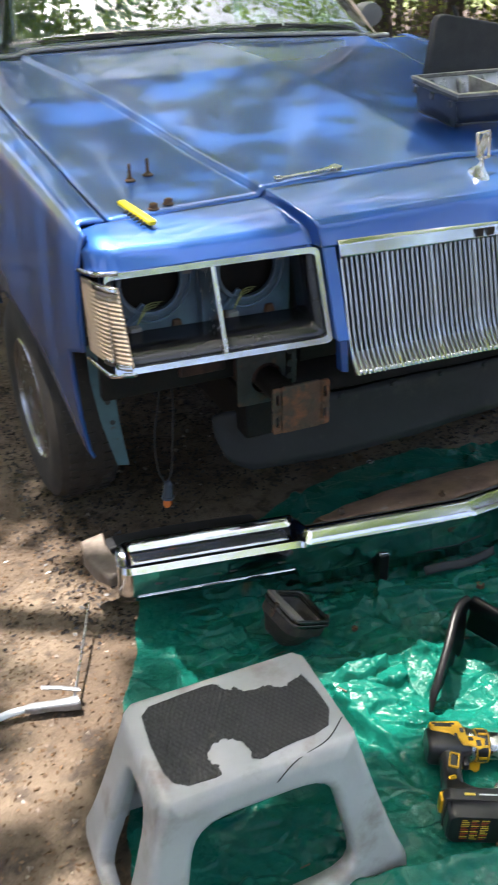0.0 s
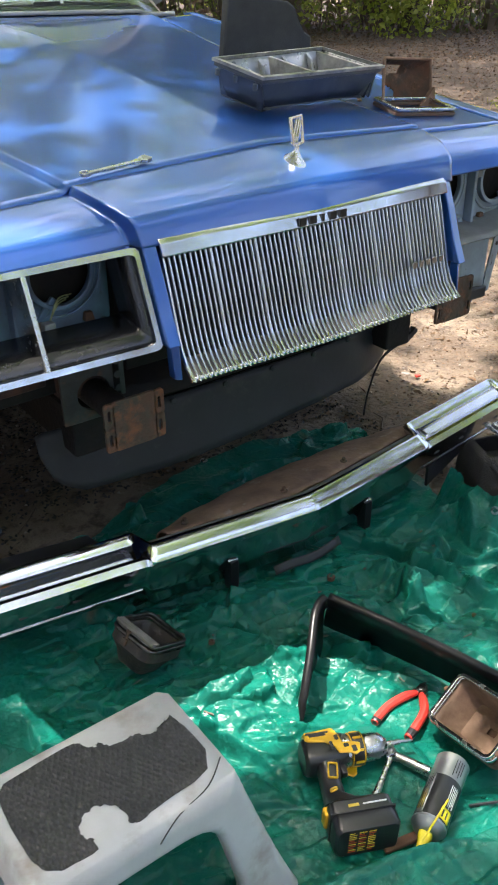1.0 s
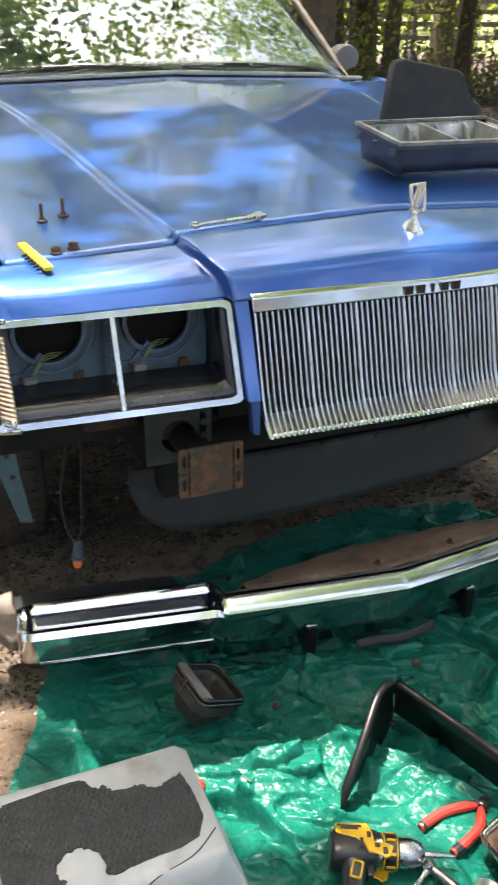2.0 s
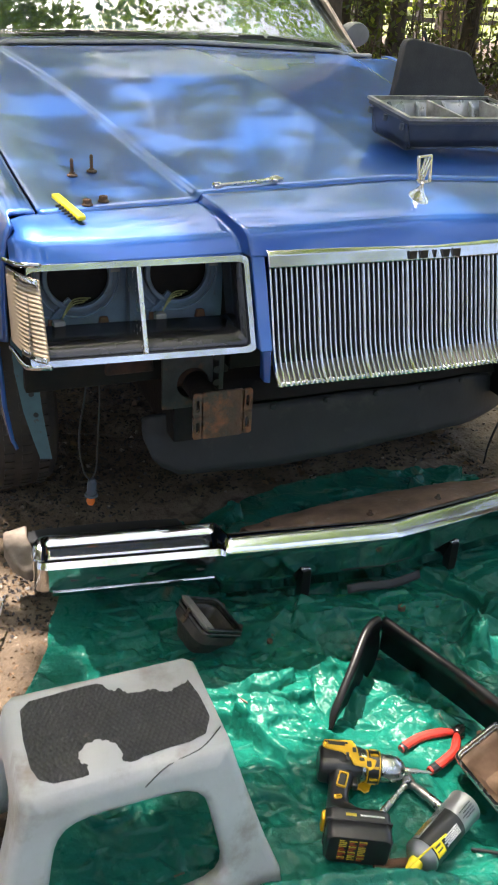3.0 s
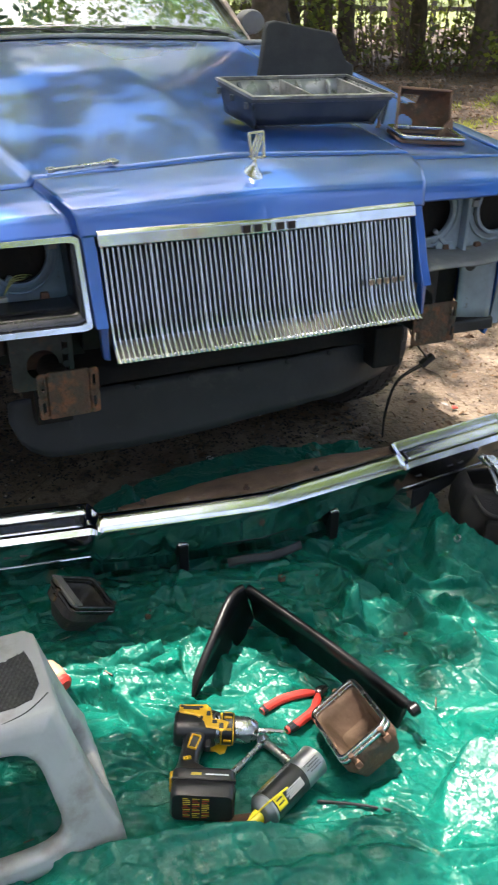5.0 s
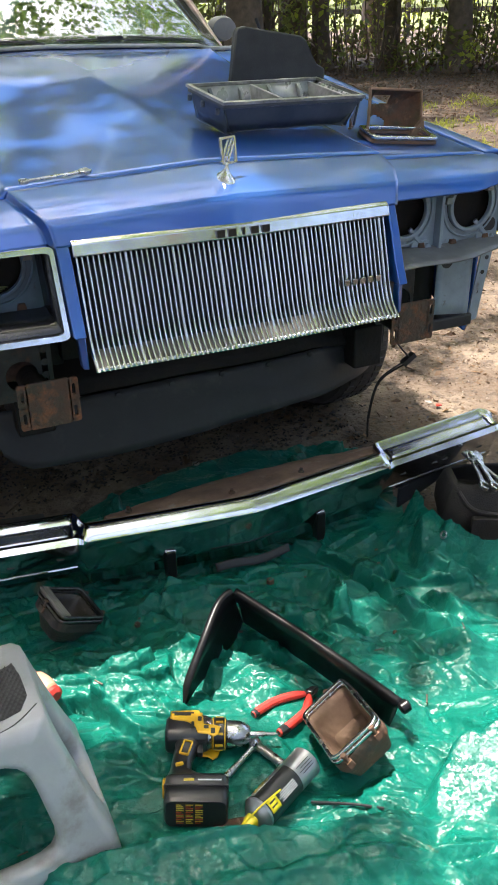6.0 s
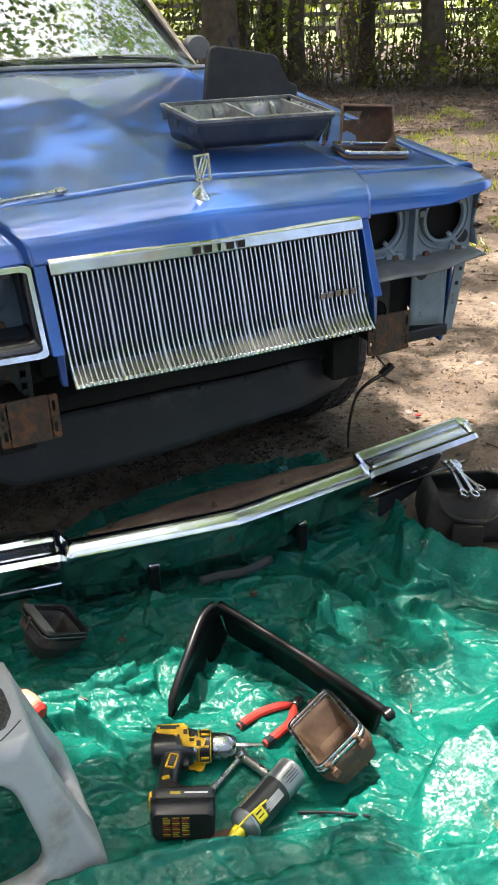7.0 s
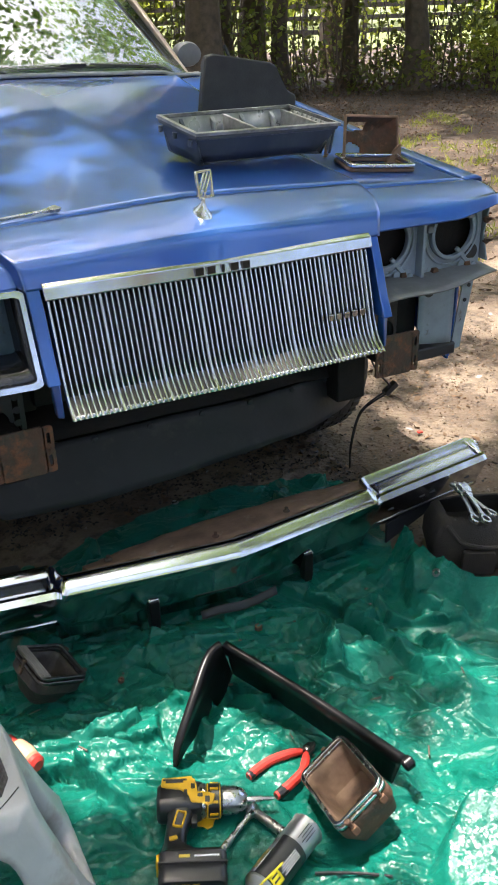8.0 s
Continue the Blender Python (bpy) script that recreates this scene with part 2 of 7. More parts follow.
# tread pattern of the stool's mat
nt = MAT_RUBBER.node_tree
vor = nt.nodes.new("ShaderNodeTexVoronoi")
vor.inputs["Scale"].default_value = 150
vor.inputs["Randomness"].default_value = 0.0
tcn = nt.nodes.new("ShaderNodeTexCoord")
mp = nt.nodes.new("ShaderNodeMapping")
mp.inputs["Rotation"].default_value = (0, 0, 0.8)
mp.inputs["Scale"].default_value = (1.0, 0.6, 1.0)
nt.links.new(tcn.outputs["Object"], mp.inputs[0])
nt.links.new(mp.outputs[0], vor.inputs["Vector"])
bp = nt.nodes.new("ShaderNodeBump")
bp.inputs["Strength"].default_value = 0.9
bp.inputs["Distance"].default_value = 0.004
nt.links.new(vor.outputs["Distance"], bp.inputs["Height"])
nt.links.new(bp.outputs[0], nt.nodes["Principled BSDF"].inputs["Normal"])

# green woven tarp: glossy plastic, small flat facets in the relief, dusty smears
TARP = bpy.data.materials.new("green_tarp")
TARP.use_nodes = True
nt = TARP.node_tree
tb = nt.nodes["Principled BSDF"]
tco = nt.nodes.new("ShaderNodeTexCoord").outputs["Object"]


def tarp_noise(scale, lo, hi, detail=5.0, stretch=None, turn=0.0):
    mp_ = nt.nodes.new("ShaderNodeMapping")
    mp_.inputs["Rotation"].default_value = (0, 0, turn)
    mp_.inputs["Scale"].default_value = stretch or (1, 1, 1)
    nt.links.new(tco, mp_.inputs[0])
    n_ = nt.nodes.new("ShaderNodeTexNoise")
    n_.inputs["Scale"].default_value = scale
    n_.inputs["Detail"].default_value = detail
    n_.inputs["Roughness"].default_value = 0.6
    n_.inputs["Distortion"].default_value = 0.6
    nt.links.new(mp_.outputs[0], n_.inputs["Vector"])
    r_ = nt.nodes.new("ShaderNodeMapRange")
    r_.inputs["From Min"].default_value = lo
    r_.inputs["From Max"].default_value = hi
    nt.links.new(n_.outputs[0], r_.inputs["Value"])
    return r_.outputs[0]


def tarp_mix(fac, a, c):
    x_ = nt.nodes.new("ShaderNodeMix")
    x_.data_type = "RGBA"
    nt.links.new(fac, x_.inputs["Factor"])
    for so, v_ in ((x_.inputs["A"], a), (x_.inputs["B"], c)):
        if isinstance(v_, tuple):
            so.default_value = v_
        else:
            nt.links.new(v_, so)
    return x_.outputs["Result"]


green = tarp_mix(tarp_noise(5.0, 0.35, 0.65), (0.003, 0.128, 0.090, 1), (0.003, 0.102, 0.075, 1))
green = tarp_mix(tarp_noise(7.0, 0.66, 0.76, 6.0, (1.0, 0.24, 1.0), 0.9), green, (0.20, 0.115, 0.062, 1))
green = tarp_mix(tarp_noise(9.0, 0.70, 0.78, 6.0, (0.3, 1.0, 1.0), 0.35), green, (0.17, 0.105, 0.060, 1))
nt.links.new(green, tb.inputs["Base Color"])
rr_ = nt.nodes.new("ShaderNodeMapRange")
rr_.inputs["To Min"].default_value = 0.22
rr_.inputs["To Max"].default_value = 0.44
nt.links.new(tarp_noise(11.0, 0.35, 0.65), rr_.inputs["Value"])
nt.links.new(rr_.outputs[0], tb.inputs["Roughness"])
tb.inputs["Specular IOR Level"].default_value = 0.28
heights = None
for sc, k in ((34.0, 0.17), (85.0, 0.24), (190.0, 0.24)):
    vo = nt.nodes.new("ShaderNodeTexVoronoi")
    vo.inputs["Scale"].default_value = sc
    nt.links.new(tco, vo.inputs["Vector"])
    away = nt.nodes.new("ShaderNodeVectorMath")
    away.operation = "SUBTRACT"
    nt.links.new(tco, away.inputs[0])
    nt.links.new(vo.outputs["Position"], away.inputs[1])
    tilt = nt.nodes.new("ShaderNodeVectorMath")
    tilt.operation = "SUBTRACT"
    nt.links.new(vo.outputs["Color"], tilt.inputs[0])
    tilt.inputs[1].default_value = (0.5, 0.5, 0.5)
    dot = nt.nodes.new("ShaderNodeVectorMath")
    dot.operation = "DOT_PRODUCT"
    nt.links.new(away.outputs[0], dot.inputs[0])
    nt.links.new(tilt.outputs[0], dot.inputs[1])
    ma = nt.nodes.new("ShaderNodeMath")
    ma.operation = "MULTIPLY_ADD"
    ma.inputs[1].default_value = k
    ma.inputs[2].default_value = 0.0
    nt.links.new(dot.outputs["Value"], ma.inputs[0])
    if heights:
        nt.links.new(heights, ma.inputs[2])
    heights = ma.outputs[0]
tbp = nt.nodes.new("ShaderNodeBump")
tbp.inputs["Strength"].default_value = 0.9
tbp.inputs["Distance"].default_value = 1.0
nt.links.new(heights, tbp.inputs["Height"])
nt.links.new(tbp.outputs[0], tb.inputs["Normal"])
# sandy ground: pale sand, brown soil, dark damp earth
GROUND = mat("sandy_ground", (0.190, 0.146, 0.104), 0.95, 0, (0.095, 0.067, 0.045), 2.4, detail=12, bump=1.0, bump_scale=60, lo=0.36, hi=0.56,
             wear=(0.050, 0.036, 0.027), wear_scale=17, wear_lo=0.50, wear_hi=0.66)
MOULD = mat("leaf_mould", (0.060, 0.039, 0.023), 0.95, 0, (0.030, 0.020, 0.013), 2.2, detail=12, bump=1.0, bump_scale=40, wear=(0.12, 0.085, 0.055), wear_scale=6, wear_lo=0.56, wear_hi=0.70)
FIELD = mat("sunny_grass", (0.075, 0.105, 0.020), 0.9, 0, (0.12, 0.13, 0.035), 2, bump=0.5)
GLASS = bpy.data.materials.new("windshield_glass")
GLASS.use_nodes = True
gb = GLASS.node_tree.nodes["Principled BSDF"]
gb.inputs["Base Color"].default_value = (0.42, 0.56, 0.48, 1)
gb.inputs["Roughness"].default_value = 0.016
gb.inputs["Transmission Weight"].default_value = 1.0
gb.inputs["IOR"].default_value = 1.9
gn = GLASS.node_tree
film_ = gn.nodes.new("ShaderNodeBsdfDiffuse")
film_.inputs["Color"].default_value = (0.33, 0.42, 0.42, 1)
dust = gn.nodes.new("ShaderNodeTexNoise")
dust.inputs["Scale"].default_value = 3.0
dust.inputs["Detail"].default_value = 6.0
dusty = gn.nodes.new("ShaderNodeMapRange")
dusty.inputs["From Min"].default_value = 0.3
dusty.inputs["From Max"].default_value = 0.7
dusty.inputs["To Min"].default_value = 0.02
dusty.inputs["To Max"].default_value = 0.08
gn.links.new(dust.outputs[0], dusty.inputs["Value"])
over = gn.nodes.new("ShaderNodeMixShader")
gn.links.new(dusty.outputs[0], over.inputs[0])
gn.links.new(gb.outputs[0], over.inputs[1])
gn.links.new(film_.outputs[0], over.inputs[2])
gn.links.new(over.outputs[0], gn.nodes["Material Output"].inputs["Surface"])
CAP_TAN = mat("dirty_end_cap", (0.20, 0.165, 0.135), 0.6, 0, (0.10, 0.075, 0.058), 22, detail=8)
DASH = mat("dashboard_vinyl", (0.16, 0.17, 0.17), 0.5, 0, (0.11, 0.115, 0.115), 12)


# ---- mesh helpers ----
def part(name, bm, material, parent=None, label="", smooth=True, solid=0.0, bevel=0.0, offset=-1.0, auto=0.6):
    """Links a bmesh as one mesh object, under a parent if given."""
    bmesh.ops.recalc_face_normals(bm, faces=bm.faces) if len(bm.faces) < 60000 else None
    me = bpy.data.meshes.new(name)
    if smooth:
        for f in bm.faces:
            f.smooth = True
        for e in bm.edges:
            if len(e.link_faces) == 2 and e.calc_face_angle(0) > auto:
                e.smooth = False
    bm.to_mesh(me)
    bm.free()
    me.materials.append(material)
    ob = new(name, me)
    if parent is not None:
        ob.parent = parent
    if label:
        ob["label"] = label
    if solid:
        md = ob.modifiers.new("solid", "SOLIDIFY")
        md.thickness, md.offset = solid, offset
    if bevel:
        md = ob.modifiers.new("bevel", "BEVEL")
        md.width, md.segments, md.limit_method = bevel, 3, "ANGLE"
        md.harden_normals = False
    return ob


def thing(name, m, label, category, group="", kind=""):
    ob = new(name)
    ob.empty_display_size = 0.05
    ob.matrix_world = m
    return tagged(ob, label, category, group, kind)


def box(bm, c, s, m=None, taper=1.0):
    """A box of size s about c; taper scales its top."""
    m = m or Matrix.Identity(4)
    vs = []
    for z in (-1, 1):
        k = taper if z > 0 else 1.0
        for x, y in ((-1, -1), (1, -1), (1, 1), (-1, 1)):
            vs.append(bm.verts.new(m @ Vector((c[0] + x * k * s[0] / 2, c[1] + y * k * s[1] / 2, c[2] + z * s[2] / 2))))
    for idx in ((3, 2, 1, 0), (4, 5, 6, 7), (0, 1, 5, 4), (1, 2, 6, 5), (2, 3, 7, 6), (3, 0, 4, 7)):
        bm.faces.new([vs[i] for i in idx])
    return bm


def loft(bm, rings, closed=True, caps=True, m=None):
    rs = [[bm.verts.new((m @ Vector(p)) if m else Vector(p)) for p in r] for r in rings]
    n = len(rs[0])
    for a, b in zip(rs, rs[1:]):
        for i in range(n if closed else n - 1):
            j = (i + 1) % n
            bm.faces.new((a[i], a[j], b[j], b[i]))
    if closed and caps:
        bm.faces.new(rs[0][::-1])
        bm.faces.new(rs[-1])
    return bm


def lathe(bm, profile, n=24, m=None):
    """Turns (radius, height) pairs about z."""
    rings = [[(max(r, 1e-4) * math.cos(2 * math.pi * i / n), max(r, 1e-4) * math.sin(2 * math.pi * i / n), h) for i in range(n)] for r, h in profile]
    return loft(bm, rings, True, True, m)


def tube(bm, pts, r, n=8):
    """A round bar along points; r a number or one radius a point."""
    pts = [Vector(p) for p in pts]
    rings = []
    side = None
    for i, p in enumerate(pts):
        d = (pts[min(i + 1, len(pts) - 1)] - pts[max(i - 1, 0)]).normalized()
        if side is None:
            side = d.cross(Vector((0, 0, 1)) if abs(d.z) < 0.9 else Vector((1, 0, 0))).normalized()
        side = (side - d * side.dot(d)).normalized()
        up = d.cross(side)
        q = r[i] if isinstance(r, (list, tuple)) else r
        rings.append([p + (side * math.cos(2 * math.pi * k / n) + up * math.sin(2 * math.pi * k / n)) * q for k in range(n)])
    return loft(bm, rings)


def smooth_line(pts, k=6):
    """More points on a smooth line through pts."""
    pts = [Vector(p) for p in pts]
    out = []
    for i in range(len(pts) - 1):
        a, b = pts[i], pts[i + 1]
        p0, p3 = pts[max(i - 1, 0)], pts[min(i + 2, len(pts) - 1)]
        for j in range(k):
            t = j / k
            out.append(0.5 * (2 * a + (b - p0) * t + (2 * p0 - 5 * a + 4 * b - p3) * t * t + (3 * a - p0 - 3 * b + p3) * t ** 3))
    out.append(pts[-1])
    return out


def sheet(bm, fn, nu, nv):
    g = [[bm.verts.new(fn(i / nu, j / nv)) for j in range(nv + 1)] for i in range(nu + 1)]
    for i in range(nu):
        for j in range(nv):
            bm.faces.new((g[i][j], g[i + 1][j], g[i + 1][j + 1], g[i][j + 1]))
    return bm


def prism(bm, outline, h, m=None, z0=0.0):
    """A flat outline in xy raised by h."""
    m = m or Matrix.Identity(4)
    a = [bm.verts.new(m @ Vector((x, y, z0))) for x, y in outline]
    b = [bm.verts.new(m @ Vector((x, y, z0 + h))) for x, y in outline]
    n = len(a)
    for i in range(n):
        bm.faces.new((a[i], a[(i + 1) % n], b[(i + 1) % n], b[i]))
    top = bm.faces.new(b)
    bot = bm.faces.new(a[::-1])
    bmesh.ops.triangulate(bm, faces=[top, bot])
    return bm


def rounded(w, h, r, k=4, cx=0.0, cy=0.0):
    """A rounded rectangle's outline, starting at the right, turning left."""
    out = []
    for sx, sy, a0 in ((1, 1, 0), (-1, 1, 90), (-1, -1, 180), (1, -1, 270)):
        for i in range(k + 1):
            a = radians(a0 + 90 * i / k)
            out.append((cx + sx * (w / 2 - r) + r * math.cos(a), cy + sy * (h / 2 - r) + r * math.sin(a)))
    return out


def lerp(table, x):
    """Linear reading of a table of (x, value)."""
    return float(np.interp(x, [a for a, _ in table], [b for _, b in table]))


def curve(table, x):
    """Smooth reading of a table of (x, value)."""
    n = len(table)
    if x <= table[0][0] or x >= table[-1][0]:
        return lerp(table, x)
    i = max(k for k in range(n - 1) if table[k][0] <= x)
    (x0, a), (x1, b) = table[i], table[i + 1]
    h = x1 - x0
    sl = (b - a) / h
    m0 = sl if i == 0 else 0.5 * (sl + (a - table[i - 1][1]) / (x0 - table[i - 1][0]))
    m1 = sl if i == n - 2 else 0.5 * (sl + (table[i + 2][1] - b) / (table[i + 2][0] - x1))
    t = (x - x0) / h
    return a * (1 + 2 * t) * (1 - t) ** 2 + b * t * t * (3 - 2 * t) + h * (m0 * t * (1 - t) ** 2 - m1 * t * t * (1 - t))


def ring_plate(bm, outer, inner, m, thick):
    """A plate between two outlines of equal count."""
    n = len(outer)
    rows = []
    for z in (0, thick):
        rows.append(([bm.verts.new(m @ Vector((x, y, z))) for x, y in outer], [bm.verts.new(m @ Vector((x, y, z))) for x, y in inner]))
    (o0, i0), (o1, i1) = rows
    for i in range(n):
        j = (i + 1) % n
        bm.faces.new((o0[i], i0[i], i0[j], o0[j]))
        bm.faces.new((o1[i], o1[j], i1[j], i1[i]))
        bm.faces.new((o0[i], o0[j], o1[j], o1[i]))
        bm.faces.new((i0[i], i1[i], i1[j], i0[j]))
    return bm


# ---- ground ----
# the tarp's two side edges: y, x
XL = [(-1.6, -1.25), (-1.0, -1.12), (-0.6, -1.06), (-0.35, -1.02), (0.0, -0.93), (0.14, -0.862), (0.33, -0.80), (0.7, -0.5)]
XRT = [(-1.6, 1.5), (-0.9, 1.15), (-0.6, 0.90), (-0.37, 0.70), (-0.24, 0.60), (-0.19, 0.545), (-0.14, 0.505), (-0.07, 0.505), (0.0, 0.52), (0.08, 0.54), (0.2, 0.58), (0.45, 0.64), (0.7, 0.66)]


def tarp_margin(x, y):
    """Distance from the tarp's edge, positive inside; x and y as arrays."""
    xl, xr = np.interp(y, [a for a, _ in XL], [b for _, b in XL]), np.interp(y, [a for a, _ in XRT], [b for _, b in XRT])
    u = (x - xl) / (xr - xl)
    back = 0.70 - 0.55 * (u - 0.55) ** 2 * np.where(u < 0.55, 2.2, 1.3)
    return np.minimum(np.minimum(x - xl, xr - x), np.minimum(back - y, y + 1.55))


def bumps(x, y):
    return 0.012 * noise.noise((x * 2.1, y * 2.1, 0)) + 0.006 * noise.noise((x * 7, y * 7, 3))


bm = bmesh.new()
rad = [0.0] + [0.06 * 1.048 ** i for i in range(1, 232)]
rad = [r for r in rad if r < 900] + [900, 4000]
rings = []
SEG = 128
centre = bm.verts.new((0, 0.3, bumps(0, 0.3) - 0.078))
prev = None
for r in rad[1:]:
    row = []
    for i in range(SEG):
        a = 2 * math.pi * i / SEG
        x, y = r * math.cos(a), 0.3 + r * math.sin(a)
        row.append(bm.verts.new((x, y, -0.018 - 0.060 * min(1.0, max(0.0, float(tarp_margin(np.array(x), np.array(y))) / 0.12 - 0.5)) + bumps(x, y) * (1 if r < 30 else 0) + 0.05 * noise.noise((x * 0.3, y * 0.3, 9)) * min(1, max(0, r - 2.5)) * (1 if r < 60 else 0))))
    for i in range(SEG):
        j = (i + 1) % SEG
        if prev is None:
            bm.faces.new((centre, row[i], row[j]))
        else:
            bm.faces.new((prev[i], row[i], row[j], prev[j]))
    prev = row
ground = part("ground", bm, GROUND)
tagged(ground, "sandy driveway ground with brown soil and leaf litter", "ground", kind="structure")
me = ground.data
me.materials.append(FIELD)
me.materials.append(MOULD)
for p in me.polygons:
    if p.center.y + 0.25 * p.center.x + 0.9 * noise.noise((p.center.x * 0.9, p.center.y * 0.9, 4)) > 3.6 or p.center.x > 6.5 + noise.noise((p.center.y, 0, 2)):
        p.material_index = 2
    if p.center.y > 27 or p.center.length > 60:
        p.material_index = 1


# ---- the car ----
car = thing("car", pose(0, 0, 0), "blue metallic sedan with bumper and headlamps taken off", "car")

ZC = [(0.0, 1.03), (0.24, 1.066), (0.45, 1.098), (0.69, 1.132), (1.1, 1.178), (1.5, 1.207), (1.85, 1.226)]
ZR = [(0.0, 1.02), (0.24, 1.046), (0.57, 1.070), (0.92, 1.106), (1.3, 1.153), (1.8, 1.204)]
ZG = [(0.0, 1.0), (0.23, 1.018), (0.5, 1.044), (0.72, 1.072), (1.05, 1.113), (1.4, 1.152), (1.85, 1.195)]
XR = [(0.2, 0.460), (0.57, 0.490), (0.92, 0.520), (1.3, 0.575), (1.8, 0.66)]
GAPX = [(0.2, 0.798), (0.6, 0.812), (1.05, 0.838), (1.85, 0.862)]


def hood_z(x, y):
    """Height of the hood's skin."""
    ax, xr, gap = abs(x), curve(XR, y), lerp(GAPX, y) - 0.003
    c, r, g = curve(ZC, y), curve(ZR, y), curve(ZG, y)
    if ax <= xr:
        t = ax / xr
        z = c + (r - c) * (0.80 * t + 0.20 * t * t) + 0.002 * max(0.0, (t - 0.95) / 0.05)
    else:
        t = min(1.0, (ax - xr) / 0.014)
        step = 0.011 * t * t * (3 - 2 * t) - 0.002 * (1 - t)
        z = r + (g - r) * min(1.2, (ax - xr) / (gap - xr)) - step * (1 - min(1.0, max(0.0, (ax - xr - 0.03) / (gap - xr - 0.03))))
    return z


bm = bmesh.new()
cols = []
for x in np.linspace(-1, 1, 151):
    col = []
    for j in range(61):
        y = 0.243 + (1.79 + 0.04 * x * x - 0.243) * j / 60
        xr = curve(XR, y)
        ax = abs(x)
        X = (ax / 0.58 * xr) if ax < 0.58 else (xr + (ax - 0.58) / 0.08 * 0.02 if ax < 0.66 else xr + 0.02 + (ax - 0.66) / 0.34 * (lerp(GAPX, y) - 0.003 - xr - 0.02))
        X = math.copysign(X, x)
        col.append(bm.verts.new((X, y, hood_z(X, y))))
    cols.append(col)
for a, b in zip(cols, cols[1:]):
    for j in range(60):
        bm.faces.new((a[j], b[j], b[j + 1], a[j + 1]))
hood = part("hood", bm, PAINT, car, "blue hood with a centre crease and two ridges", solid=0.012, auto=1.2)

HEAD_MID = [(0.0, [(0.235, 1.065), (0.15, 1.046), (0.090, 1.028), (0.076, 1.020), (0.067, 1.006), (0.052, 0.957)]),
            (0.46, [(0.236, 1.046), (0.15, 1.030), (0.105, 1.012), (0.092, 1.003), (0.084, 0.990), (0.074, 0.957)])]
HEAD_SIDE = [(0.38, [(0.236, 1.034), (0.18, 1.020), (0.136, 1.000), (0.124, 0.992), (0.116, 0.981), (0.104, 0.957)]),
             (0.70, [(0.237, 1.022), (0.18, 1.010), (0.140, 0.996), (0.127, 0.988), (0.119, 0.977), (0.107, 0.955)]),
             (0.82, [(0.237, 1.018), (0.19, 1.009), (0.157, 0.996), (0.144, 0.988), (0.136, 0.976), (0.126, 0.950)]),
             (0.850, [(0.238, 1.012), (0.20, 1.003), (0.172, 0.991), (0.162, 0.983), (0.155, 0.970), (0.148, 0.950)]),
             (0.868, [(0.240, 0.998), (0.212, 0.99), (0.192, 0.982), (0.183, 0.973), (0.178, 0.962), (0.174, 0.950)])]
FOLD = [0.462, 0.446, 0.428, 0.422, 0.417, 0.412]


def table_row(tab, x, k):
    xs_ = [h[0] for h in tab]
    return np.array([np.interp(x, xs_, [h[1][k][c] for h in tab]) for c in (0, 1)])


def head_point(q, k, s=-1):
    """Header point: q 0 to 1 the proud middle panel, 1 to 2 the fold, 2 to 3 the side panel; k the row."""
    f, w = FOLD[k], 0.010
    if q <= 1:
        x, t = q * f, 0.0
    elif q <= 2:
        x, t = f + (q - 1) * w, q - 1
        t = t * t * (3 - 2 * t)
    else:
        x, t = f + w + (q - 2) * (0.868 - f - w), 1.0
    p = table_row(HEAD_MID, x, k) * (1 - t) + table_row(HEAD_SIDE, x, k) * t
    lift = 0.034 * max(0.0, (x - 0.68) / 0.188) * (0, 0, 0, 0.35, 0.65, 1.0)[k] if s > 0 else 0.0
    return x, float(p[0]), float(p[1]) + lift


bm = bmesh.new()
hq = list(np.linspace(0, 0.9, 14)) + list(np.linspace(0.93, 1, 4)) + list(np.linspace(1.12, 2, 8)) + list(np.linspace(2.02, 3, 26))
rows = []
for sx, q in [(-1, v) for v in hq[::-1]] + [(1, v) for v in hq[1:]]:
    rows.append([bm.verts.new(p) for p in smooth_line([(sx * x, y, z) for x, y, z in (head_point(q, k, sx) for k in range(6))], 5)])
for a, b in zip(rows, rows[1:]):
    for j in range(len(a) - 1):
        bm.faces.new((a[j], a[j + 1], b[j + 1], b[j]))
part("header_panel", bm, PAINT, car, "blue header panel over the grille", solid=0.010, auto=1.0)

# narrow painted posts beside the grille
for s in (-1, 1):
    bm = bmesh.new()
    loft(bm, [[(s * 0.384, 0.074 - 0.075 * k, z), (s * 0.410, 0.080 - 0.078 * k, z), (s * 0.413, 0.13, z), (s * 0.384, 0.13, z)] for k, z in ((0, 0.962), (0.35, 0.90), (0.7, 0.83), (1.0, 0.782))])
    loft(bm, [[(s * 0.386, 0.004 - 0.006 * k, z), (s * (0.402 - 0.004 * k), 0.012 - 0.006 * k, z), (s * (0.402 - 0.004 * k), 0.030, z), (s * 0.386, 0.030, z)] for k, z in ((0, 0.782), (1.0, 0.712))])
    part("grille_post", bm, PAINT, car, "blue painted post", bevel=0.003)

